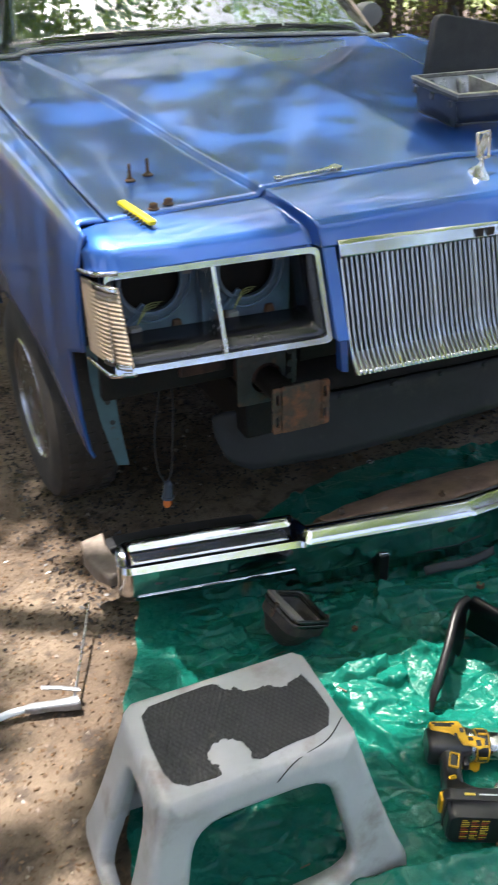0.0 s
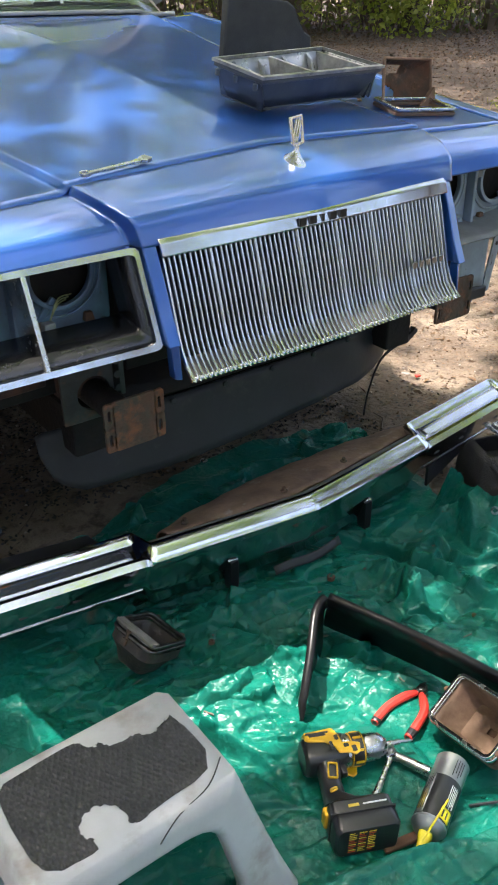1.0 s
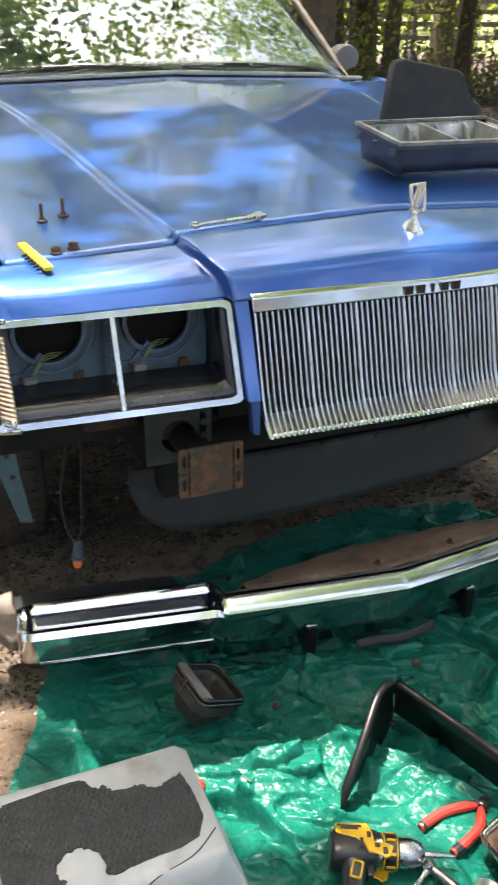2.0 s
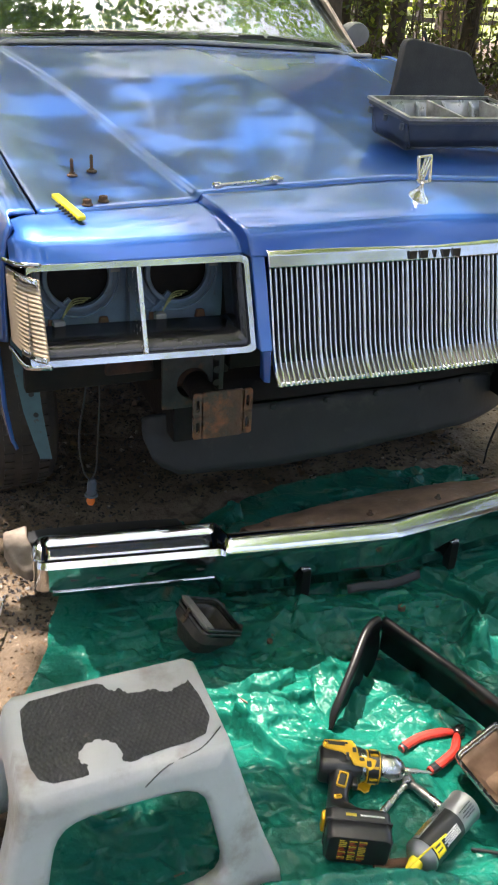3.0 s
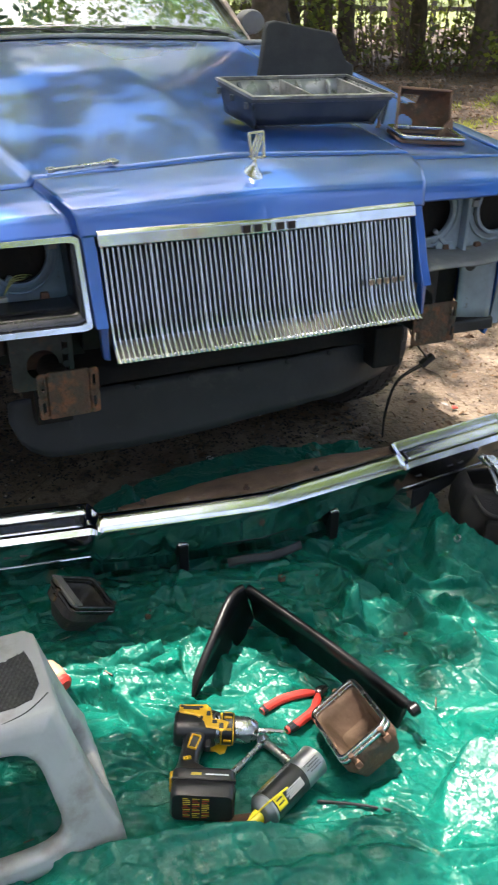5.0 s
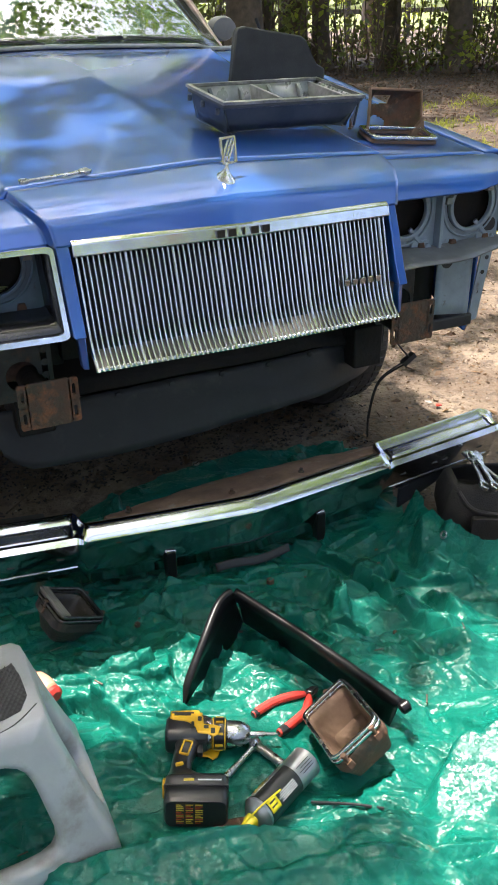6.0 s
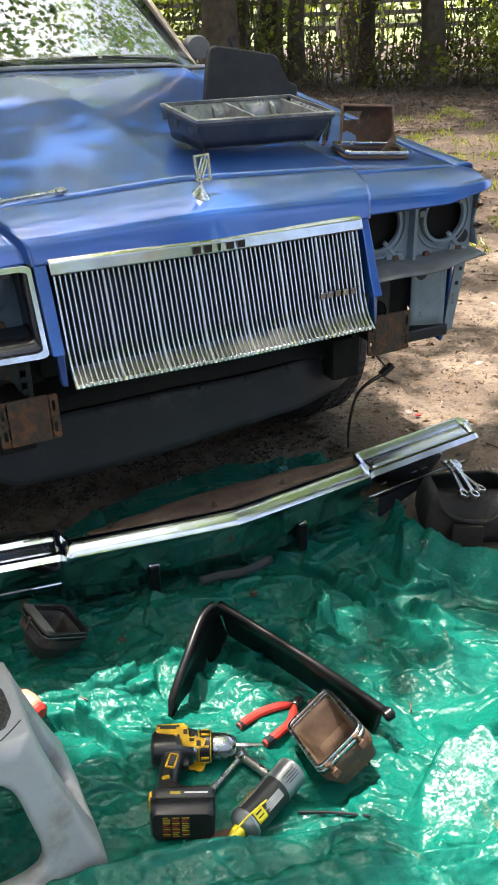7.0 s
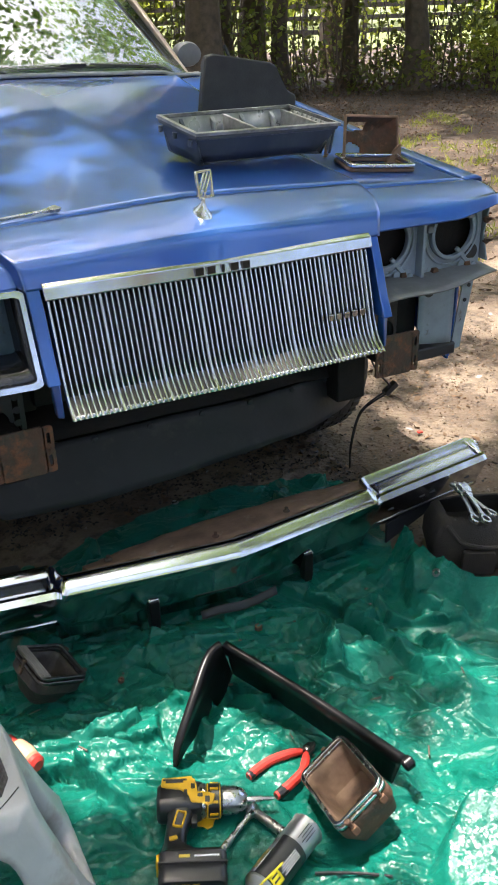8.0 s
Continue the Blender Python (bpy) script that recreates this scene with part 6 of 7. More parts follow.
# ---- spray can ----
cm = frame_of((-0.172, -0.590, 0.042), (-0.90, -0.43, -0.03), (0.43, -0.90, 0))
can = thing("spray_can", cm, "silver and black lubricant spray can with yellow nozzle", "spray can")
CX = Matrix.Rotation(math.pi / 2, 4, "Y")
bm = bmesh.new()
lathe(bm, [(0.020, 0.004), (0.028, 0.006), (0.031, 0.0), (0.0335, 0.002), (0.0335, 0.005), (0.0325, 0.008), (0.0325, 0.056)], 36, CX)
body = part("can_base", bm, CAN_SILVER, can, "bare silver lower part")
bm = bmesh.new()
lathe(bm, [(0.0325, 0.056), (0.0327, 0.057), (0.0327, 0.148), (0.0325, 0.149)], 36, CX)
cw = part("can_print", bm, CAN_BLACK, can, "dark printed band")
bm = bmesh.new()
lathe(bm, [(0.0325, 0.149), (0.0335, 0.151), (0.0335, 0.155), (0.031, 0.157), (0.028, 0.163), (0.021, 0.170), (0.016, 0.172)], 36, CX)
part("can_shoulder", bm, CAN_SILVER, can)
bm = bmesh.new()
loft(bm, [[(x, y * w, z * h) for y, z in rounded(1, 1, 0.3, 4)] for x, w, h in ((0.170, 0.026, 0.026), (0.180, 0.025, 0.024), (0.194, 0.018, 0.016), (0.212, 0.012, 0.008))])
part("nozzle", bm, YELLOW_BRIGHT, can, "yellow nozzle")
bm = bmesh.new()
tube(bm, [(0.200, 0.0, 0.016), (0.160, 0.012, 0.037), (0.112, 0.020, 0.040)], 0.0020, 6)
part("straw", bm, YELLOW_BRIGHT, can, "thin yellow straw")
# printed bars round the can
def can_bar(x0, x1, a0, a1, material, name="print_bar"):
    R_ = 0.0330 if name == "silver_panel" else 0.0336
    bm = bmesh.new()
    n = max(2, int((a1 - a0) / 0.12))
    sheet(bm, lambda u, v: Vector((x0 + (x1 - x0) * v, R_ * math.sin(a0 + (a1 - a0) * u), R_ * math.cos(a0 + (a1 - a0) * u))), n, 1)
    part(name, bm, material, cw, solid=0.0004, offset=1.0)


can_bar(0.058, 0.147, -1.05, -0.52, CAN_SILVER, "silver_panel")
for i in range(6):
    can_bar(0.100 - 0.004 * (i % 3), 0.140, -1.00 + 0.075 * i, -0.965 + 0.075 * i, (CAN_BLACK if i % 2 else YELLOW_INK), "ink_bar")
for i in range(3):
    can_bar(0.064, 0.090 - 0.006 * i, -0.90 + 0.12 * i, -0.86 + 0.12 * i, CAN_BLACK, "ink_bar")
for i in range(4):
    can_bar(0.012, 0.050 - 0.007 * (i % 2), 0.30 + 0.16 * i, 0.34 + 0.16 * i, CAN_BLACK, "ink_bar")
for i in range(5):
    can_bar(0.070, 0.112 + 0.004 * (i % 3), 0.55 + 0.11 * i, 0.60 + 0.11 * i, WHITE_INK, "ink_bar")
can_bar(0.122, 0.147, 0.40, 1.15, YELLOW_BRIGHT, "ink_bar")
can_bar(0.127, 0.143, 0.52, 0.62, CAN_BLACK, "ink_bar")
can_bar(0.127, 0.143, 0.78, 0.88, CAN_BLACK, "ink_bar")

# ---- ratchet ----
rz = 0.021
rat = thing("ratchet", pose(-0.243, -0.492, rz), "chrome socket ratchet with extension on tarp", "ratchet")
bm = bmesh.new()
tube(bm, [(0.0, 0.0, 0.0), (-0.020, -0.012, 0.0), (-0.045, -0.025, -0.001), (-0.105, -0.058, -0.002)], [0.008, 0.0055, 0.006, 0.0085], 10)
part("ratchet_handle", bm, STEEL, rat)
bm = bmesh.new()
lathe(bm, [(0.010, -0.010), (0.014, -0.008), (0.014, 0.008), (0.010, 0.010), (0.006, 0.011)], 20, Matrix.Translation((0.004, 0.002, 0.002)) @ Matrix.Rotation(1.0, 4, (0.5, 0.8, 0)))
part("ratchet_head", bm, STEEL, rat)
bm = bmesh.new()
tube(bm, [(0.006, -0.004, 0.0), (0.016, -0.035, 0.004), (0.030, -0.078, 0.006)], [0.0095, 0.0095, 0.0105], 12)
part("extension", bm, STEEL, rat)

# ---- pliers ----
pz = 0.015
pl = thing("pliers", pose(-0.062, -0.404, pz), "cutting pliers with red rubber grips on tarp", "pliers")
for name, pts in (("grip", [(-0.010, 0.002, 0), (-0.040, 0.010, 0), (-0.085, 0.012, 0), (-0.125, 0.004, -0.001), (-0.143, -0.002, -0.002)]), ("grip", [(-0.006, -0.006, 0), (-0.020, -0.026, 0), (-0.040, -0.046, 0), (-0.080, -0.062, -0.001), (-0.116, -0.072, -0.002)])):
    bm = bmesh.new()
    line = smooth_line(pts, 5)
    k = len(line)
    tube(bm, line, [0.0055 + 0.0045 * min(1, i / 4) - 0.002 * max(0, i - k + 4) / 4 for i in range(k)], 10)
    g = part(name, bm, RED_GRIP, pl, "red rubber grip")
    bm = bmesh.new()
    tube(bm, [p + Vector((0, 0, -0.0005)) for p in line[-5:]], [0.0100, 0.0106, 0.0104, 0.0096, 0.005], 10)
    part("grip_tip", bm, BLACK_PLASTIC, g, "black grip end")
for s in (-1, 1):
    bm = bmesh.new()
    prism(bm, [(-0.012, s * 0.004), (-0.004, s * 0.011), (0.012, s * 0.010), (0.026, s * 0.001), (0.0, -s * 0.003)], 0.009, Matrix.Translation((0, 0, -0.005 + 0.002 * s)) @ Matrix.Rotation(0.3, 4, "Z"))
    part("jaw", bm, STEEL_DARK, pl, bevel=0.001)
bm = bmesh.new()
lathe(bm, [(0.006, 0.0), (0.006, 0.008), (0.003, 0.009)], 12)
part("pivot", bm, STEEL, pl)

# ---- red and peach tool half hidden by the stool ----
rt = thing("plastic_tool", frame_of((-0.600, -0.155, 0.0425), (0.35, -0.93, 0.0), (0.93, 0.35, 0)) @ Matrix.Scale(0.85, 4), "red and peach rounded plastic tool on tarp", "tool")
bm = bmesh.new()
lathe(bm, [(0.012, -0.05), (0.024, -0.040), (0.027, -0.01), (0.024, 0.02), (0.018, 0.026)], 20, Matrix.Rotation(math.pi / 2, 4, "Y"))
part("tool_body", bm, PEACH, rt, "peach plastic body")
bm = bmesh.new()
lathe(bm, [(0.018, 0.026), (0.023, 0.030), (0.023, 0.042), (0.014, 0.050)], 20, Matrix.Rotation(math.pi / 2, 4, "Y"))
part("tool_cap", bm, RED_GRIP, rt, "red cap")
bm = bmesh.new()
lathe(bm, [(0.010, -0.085), (0.016, -0.078), (0.016, -0.05)], 16, Matrix.Rotation(math.pi / 2, 4, "Y"))
part("tool_knob", bm, RED_GRIP, rt, "red knob")

# ---- tool bag ----
bag = thing("tool_bag", pose(0.775, 0.035, -0.01, 0, 0, -28), "worn black canvas tool bag standing open", "tool bag")
bm = bmesh.new()
q = rounded(1, 1, 0.22, 6)
rings = []
for z, w, d in ((0.0, 0.26, 0.20), (0.03, 0.28, 0.22), (0.08, 0.28, 0.215), (0.13, 0.25, 0.17), (0.152, 0.22, 0.12)):
    rings.append([(x * w + 0.012 * noise.noise((x * 5, y * 5, z * 14)), y * d + 0.012 * noise.noise((x * 5, y * 5, z * 14 + 9)), z) for x, y in q])
loft(bm, rings, True, False)
part("bag_body", bm, CLOTH_BLACK, bag, "sagging black canvas body", solid=0.006)
bm = bmesh.new()
box(bm, (0, 0, 0.075), (0.24, 0.17, 0.01))
part("bag_floor", bm, CLOTH_BLACK, bag)
bm = bmesh.new()
tube(bm, smooth_line([(-0.10, -0.08, 0.135), (-0.06, -0.12, 0.10), (0.04, -0.12, 0.09), (0.10, -0.085, 0.13)], 6), 0.007, 8)
part("bag_strap", bm, CLOTH_BLACK, bag)
bm = bmesh.new()
prism(bm, rounded(0.09, 0.07, 0.01), 0.02, Matrix.Translation((-0.02, -0.118, 0.045)) @ Matrix.Rotation(math.pi / 2, 4, "X"))
part("bag_pocket", bm, CLOTH_BLACK, bag, bevel=0.005)


def wrench(name, m, length, label, group=""):
    """A combination wrench: ring at one end, open jaw at the other."""
    ob = thing(name, m, label, "wrench", group)
    bm = bmesh.new()
    ring_plate(bm, circle(0.011, 20, 0, 0), circle(0.0065, 20, 0, 0), Matrix.Identity(4), 0.007)
    loft(bm, [[(x, -w, z0), (x, w, z0), (x, w, z1), (x, -w, z1)] for x, w, z0, z1 in ((0.009, 0.006, 0.001, 0.006), (0.02, 0.0045, 0.0015, 0.0055), (length - 0.025, 0.005, 0.0015, 0.0055), (length - 0.012, 0.008, 0.001, 0.0065))])
    part("wrench_shaft", bm, STEEL, ob, bevel=0.001)
    bm = bmesh.new()
    jaw = [(-0.012, -0.006), (-0.004, -0.012), (0.010, -0.013), (0.016, -0.008), (0.014, -0.0055), (0.003, -0.0055), (0.001, 0.0), (0.003, 0.0055), (0.014, 0.0055), (0.015, 0.010), (0.008, 0.013), (-0.004, 0.012), (-0.012, 0.006)]
    prism(bm, jaw, 0.007, Matrix.Translation((length, 0, 0)) @ Matrix.Rotation(0.26, 4, "Z"))
    part("wrench_jaw", bm, STEEL, ob, bevel=0.001)
    return ob


for k, (o, d) in enumerate((((0.70, -0.03, 0.150), (0.045, 0.115, 0.02)), ((0.725, -0.045, 0.150), (0.03, 0.12, 0.025)), ((0.76, -0.03, 0.150), (-0.01, 0.12, 0.02)))):
    wrench("wrench", frame_of(o, d, (-0.9, 0.2, 0.35)) @ Matrix.Scale(1.55, 4), 0.085, "chrome combination wrench on top of the tool bag", "wrenches on the bag")

# ---- blow gun on the ground ----
gun = thing("blow_gun", pose(-1.035, 0.045, -0.012), "grey metal air blow gun with long tube and hose", "blow gun")
bm = bmesh.new()
loft(bm, [[(x, y0 + a * w, 0.017 + b * h) for a, b in rounded(1, 1, 0.3, 3)] for x, y0, w, h in ((0.012, 0.002, 0.030, 0.030), (-0.012, 0.006, 0.026, 0.026), (-0.04, 0.014, 0.022, 0.022), (-0.085, 0.025, 0.022, 0.022), (-0.105, 0.030, 0.016, 0.016))])
part("gun_body", bm, GUN_GREY, gun, "scuffed grey metal body")
bm = bmesh.new()
loft(bm, [[(x, y0 + a * 0.012, 0.036 + z + b * 0.005) for a, b in rounded(1, 1, 0.3, 3)] for x, y0, z in ((0.02, 0.02, 0.0), (-0.02, 0.042, 0.002), (-0.06, 0.058, 0.004))])
part("gun_lever", bm, GUN_GREY, gun)
bm = bmesh.new()
tube(bm, [(0.005, 0.01, 0.03), (0.03, 0.075, 0.035), (0.07, 0.18, 0.048), (0.106, 0.275, 0.062)], [0.004, 0.003, 0.003, 0.002], 8)
part("gun_tube", bm, STEEL, gun)
bm = bmesh.new()
tube(bm, smooth_line([(-0.105, 0.030, 0.017), (-0.16, 0.032, 0.014), (-0.3, 0.0, 0.014), (-0.6, -0.10, 0.014)], 6), [0.008] * 2 + [0.009] * 17, 10)
part("air_hose", bm, HOSE, gun, "clear bluish air hose")

# ---- small parts on the hood ----
def on_hood(x, y):
    return hood_z(x, y)


wrench("wrench", frame_of((-0.425, 0.252, on_hood(-0.36, 0.262) + 0.003), (0.137, 0.010, 0.007), (0, 1, 0.14)), 0.136, "chrome combination wrench lying on the hood")
for x, y in ((-0.688, 0.458), (-0.640, 0.480)):
    b = thing("bolt", pose(x, y, on_hood(x, y)), "rusty flanged bolt standing on its head", "bolt", "bolts on the hood")
    bm = bmesh.new()
    lathe(bm, [(0.011, 0), (0.012, 0.002), (0.011, 0.004), (0.004, 0.006)], 16)
    lathe(bm, [(0.0065, -0.0), (0.0065, 0.008)], 6)
    part("bolt_head", bm, RUST, b)
    bm = bmesh.new()
    lathe(bm, [(0.0042, 0.006)] + [(0.0042 if i % 2 else 0.0034, 0.010 + 0.0016 * i) for i in range(16)] + [(0.002, 0.038)], 10)
    part("bolt_shank", bm, RUST, b)
for x, y in ((-0.697, 0.262), (-0.661, 0.276)):
    b = thing("nut", pose(x, y, on_hood(x, y)), "rusty flange nut lying on the hood", "nut", "nuts on the hood")
    bm = bmesh.new()
    lathe(bm, [(0.011, 0), (0.0115, 0.002), (0.010, 0.004)], 20)
    lathe(bm, [(0.0085, 0.003), (0.009, 0.005), (0.009, 0.011), (0.0075, 0.013), (0.004, 0.013), (0.004, 0.009)], 6)
    part("nut_body", bm, RUST, b, bevel=0.0006)
clip = thing("clip_strip", frame_of((-0.7395, 0.238, 1.030), (0.031, -0.120, -0.020), (0.12, 0.031, 0.0)), "yellow plastic strip with small dark teeth on the header", "clip strip")
bm = bmesh.new()
box(bm, (0, 0, 0), (0.122, 0.017, 0.010))
part("strip_bar", bm, YELLOW_BRIGHT, clip, "bright yellow bar", bevel=0.003)
for i in range(6):
    bm = bmesh.new()
    tube(bm, [(-0.018 + 0.013 * i, -0.007, -0.002), (-0.018 + 0.013 * i, -0.018, -0.004)], 0.0025, 6)
    part("strip_tooth", bm, BLACK_PLASTIC, clip)
for i in range(4):
    x, y = 0.572 + 0.016 * (i % 2), 0.565 + 0.020 * i
    b = thing("screw", pose(x, y, on_hood(x, y)), "small brass-coloured screw standing on the hood", "screw", "screws on the hood")
    bm = bmesh.new()
    lathe(bm, [(0.007, 0), (0.006, 0.004), (0.003, 0.005), (0.003, 0.026), (0.001, 0.03)], 8)
    part("screw_body", bm, RUST_PALE, b)

# ---- loose bezel lying face up on the hood ----
RIM4 = [Vector((0.067, 0.530, 1.202)), Vector((0.104, 0.388, 1.170)), Vector((0.545, 0.455, 1.156)), Vector((0.515, 0.665, 1.186))]
tray = thing("loose_bezel", pose(0, 0, 0), "dusty grey headlamp bezel lying face up on the hood", "bezel")
TRAY_N = (RIM4[2] - RIM4[0]).cross(RIM4[3] - RIM4[1]).normalized()


def tray_ring(inset, drop, k=14):
    """A ring inside the rim by inset metres and below it by drop; the walls buckle a little."""
    c = sum(RIM4, Vector()) / 4
    out = []
    for i, p in enumerate(RIM4):
        n = RIM4[(i + 1) % 4]
        for j in range(k):
            q = p + (n - p) * j / k
            d = q - c
            # keep the inset even along each side
            side = (n - p).normalized().cross(TRAY_N)
            prev = (p - RIM4[i - 1]).normalized().cross(TRAY_N)
            off = side if j else (side + prev) / max(0.4, 1 + side.dot(prev))
            w = 0.005 * noise.noise((q.x * 22, q.y * 22, drop * 30)) * min(1.0, drop / 0.03) if drop > 0 else 0.0
            out.append(q - off * (inset + w) - TRAY_N * drop)
    return out


bm = bmesh.new()
loft(bm, [tray_ring(0.0, 0.0), tray_ring(0.002, 0.014), tray_ring(0.007, 0.016), tray_ring(0.020, 0.052), tray_ring(0.032, 0.078)], True, False)
shell = part("bezel_wall", bm, TRAY_GREY, tray, "buckled dark grey outer wall", solid=0.003)
bm = bmesh.new()
r0 = tray_ring(-0.003, -0.003)
loft(bm, [r0, tray_ring(0.007, -0.004), tray_ring(0.007, 0.003), tray_ring(-0.003, 0.004), r0], True, False)
bmesh.ops.remove_doubles(bm, verts=bm.verts, dist=0.0003)
part("bezel_rim", bm, TRAY_SILVER, tray, "worn silver rim", auto=0.4)
bm = bmesh.new()
loft(bm, [tray_ring(0.008, 0.004), tray_ring(0.024, 0.048), tray_ring(0.040, 0.074)], True, False)
part("bezel_lining", bm, TRAY_LINING, tray, "glossy dark inner face", solid=0.001)
bm = bmesh.new()
loft(bm, [tray_ring(0.032, 0.0785), tray_ring(0.062, 0.0785)], True, False)
part("bezel_floor", bm, TRAY_GREY, tray, "dark floor frame with two windows", solid=0.003)


def tray_at(u, v, drop):
    """u along the long side, v from front to back."""
    f, bk = RIM4[1] + (RIM4[2] - RIM4[1]) * u, RIM4[0] + (RIM4[3] - RIM4[0]) * u
    return f + (bk - f) * v - TRAY_N * drop


for u, w in ((0.44, 0.004), (0.90, 0.003)):
    bm = bmesh.new()
    loft(bm, [[tray_at(u - 0.010, v, 0.002), tray_at(u + 0.010, v, 0.002), tray_at(u + 0.030, q, 0.066), tray_at(u - 0.030, q, 0.066)] for v, q in ((0.07, 0.30), (0.5, 0.5), (0.93, 0.74))])
    part("bezel_divider", bm, TRAY_SILVER, tray, "grey divider", bevel=0.002)
for u in (0.14, 0.36, 0.58, 0.82):
    bm = bmesh.new()
    loft(bm, [[tray_at(u - 0.016, v, d), tray_at(u + 0.016, v, d), tray_at(u + 0.010, v - 0.10, d + 0.012), tray_at(u - 0.010, v - 0.10, d + 0.012)] for v, d in ((0.95, 0.006), (0.86, 0.040), (0.78, 0.064))])
    part("bezel_post", bm, TRAY_SILVER if u > 0.3 else TRAY_GREY, tray, bevel=0.002)
for i in range(9):
    bm = bmesh.new()
    v = 0.10 + 0.095 * i
    tube(bm, [tray_at(0.985, v, 0.006), tray_at(0.955, v, 0.050)], 0.0045, 6)
    part("lens_rib", bm, TRAY_SILVER, tray)
for v in (0.10, 0.5, 0.86):
    bm = bmesh.new()
    tube(bm, [tray_at(-0.012, v, 0.016), tray_at(-0.010, v, 0.030)], 0.006, 6)
    part("clip_tab", bm, TRAY_GREY, tray)
bm = bmesh.new()
loft(bm, [[tray_at(1.0 + t * 0.14, 0.10 + 0.30 * t, 0.012 + 0.02 * t), tray_at(1.02 + t * 0.14, 0.10 + 0.30 * t, 0.012 + 0.02 * t), tray_at(1.04 + t * 0.10, 0.16 + 0.3 * t, 0.088), tray_at(1.02 + t * 0.10, 0.16 + 0.3 * t, 0.088)] for t in (0, 0.5, 1)])
part("marker_wing", bm, TRAY_GREY, tray, "grey wrap-round wing", bevel=0.003)

# ---- black filler panel standing behind it ----
pan2 = thing("filler_panel", pose(0, 0, 0), "matte black plastic filler panel leaning upright on hood", "panel")
bm = bmesh.new()
out = [(0.335, 1.095), (0.352, 1.19), (0.368, 1.295), (0.378, 1.312), (0.40, 1.316), (0.585, 1.285), (0.602, 1.275), (0.612, 1.235), (0.640, 1.205), (0.668, 1.190), (0.668, 1.085)]
m = Matrix(((1, 0, 0, 0), (0, 0.05, 1, 0.885 - 0.05 * 1.1), (0, 1, 0, 0), (0, 0, 0, 1)))
prism(bm, out, 0.028, m)
part("panel_shell", bm, BLACK_MATTE, pan2, "moulded matte black shell", bevel=0.010)
bm = bmesh.new()
tube(bm, [(0.475, 0.93, 1.27), (0.462, 0.935, 1.315), (0.455, 0.94, 1.335)], 0.005, 8)
part("panel_peg", bm, BLACK_MATTE, pan2)

# ---- rusty housing on the far fender ----
rh = thing("headlamp_housing", pose(0, 0, 0), "rust-brown headlamp housing standing on silver retaining frame", "lamp housing", "loose headlamp housings")
fm = frame_of((0.638, 0.425, 1.044), (0.125, -0.030, -0.008), (0.05, 0.13, 0.01))
for z0 in (-0.004, 0.008, 0.020):
    bm = bmesh.new()
    ring_plate(bm, rounded(0.188, 0.135, 0.016, 5), rounded(0.160, 0.108, 0.010, 5), fm @ Matrix.Translation((0, 0, z0 - 0.008)), 0.008)
    part("retainer_ring", bm, CHROME_OLD if z0 != 0.008 else RUST_GREY, rh, "dull silver frame", bevel=0.002)
bm = bmesh.new()
hm = frame_of((0.664, 0.478, 1.100), (0.168, -0.020, -0.014), (0, 0.20, 1))


def bucket_skin(u, v):
    """Hollow bucket back: dished, leaning, with rounded shoulders."""
    x, y = (u - 0.5) * 0.168 * (1 - 0.06 * v), (v - 0.5) * 0.128
    e = max(abs(u - 0.5), abs(v - 0.5)) * 2
    return hm @ Vector((x, y, -0.045 * (1 - e ** 4) + 0.003 * noise.noise((u * 6, v * 6, 2))))


sheet(bm, bucket_skin, 42, 32)
gone = []
for f in bm.faces:
    c = hm.inverted() @ f.calc_center_median()
    u, v = c.x / 0.168 + 0.5, c.y / 0.128 + 0.5
    jag = 0.02 * noise.noise((u * 14, v * 14, 5))
    if 0.15 + jag < u < 0.48 + jag and 0.72 + 0.10 * (u - 0.15) + jag < v < 0.90 + jag or ((u - 0.24) / 0.20) ** 2 + ((v - 0.32) / (0.17 + jag)) ** 2 < 1:
        gone.append(f)
bmesh.ops.delete(bm, geom=gone, context="FACES")
part("housing_shell", bm, RUST, rh, "rusty hollow bucket with torn holes", solid=0.003, offset=0.0)
bm = bmesh.new()
for p, q in (((0, 0), (0, 1)), ((0, 1), (1, 1)), ((1, 1), (1, 0)), ((1, 0), (0, 0))):
    tube(bm, [bucket_skin(p[0] + (q[0] - p[0]) * t, p[1] + (q[1] - p[1]) * t) for t in (0, 0.5, 1)], 0.004, 6)
part("housing_lip", bm, RUST_PALE, rh, "pale rusty lip")
bm = bmesh.new()
loft(bm, [[bucket_skin(0.72, 0.02), bucket_skin(1.0, 0.02), bucket_skin(1.0, 0.45)], [p + hm.to_3x3() @ Vector((0.004, 0, 0.012)) for p in (bucket_skin(0.72, 0.02), bucket_skin(1.0, 0.02), bucket_skin(1.0, 0.45))]])
part("housing_corner", bm, RUST_PALE, rh)
for a in (-0.04, 0.01, 0.04):
    bm = bmesh.new()
    tube(bm, [hm @ Vector((a, 0.062, -0.004)), hm @ Vector((a * 1.3, 0.074, -0.008)), hm @ Vector((a * 1.1 + 0.006, 0.078, -0.014))], 0.004, 6)
    part("housing_tab", bm, RUST, rh)


# ---- trees, shrubs, litter ----
RNG = np.random.default_rng(7)


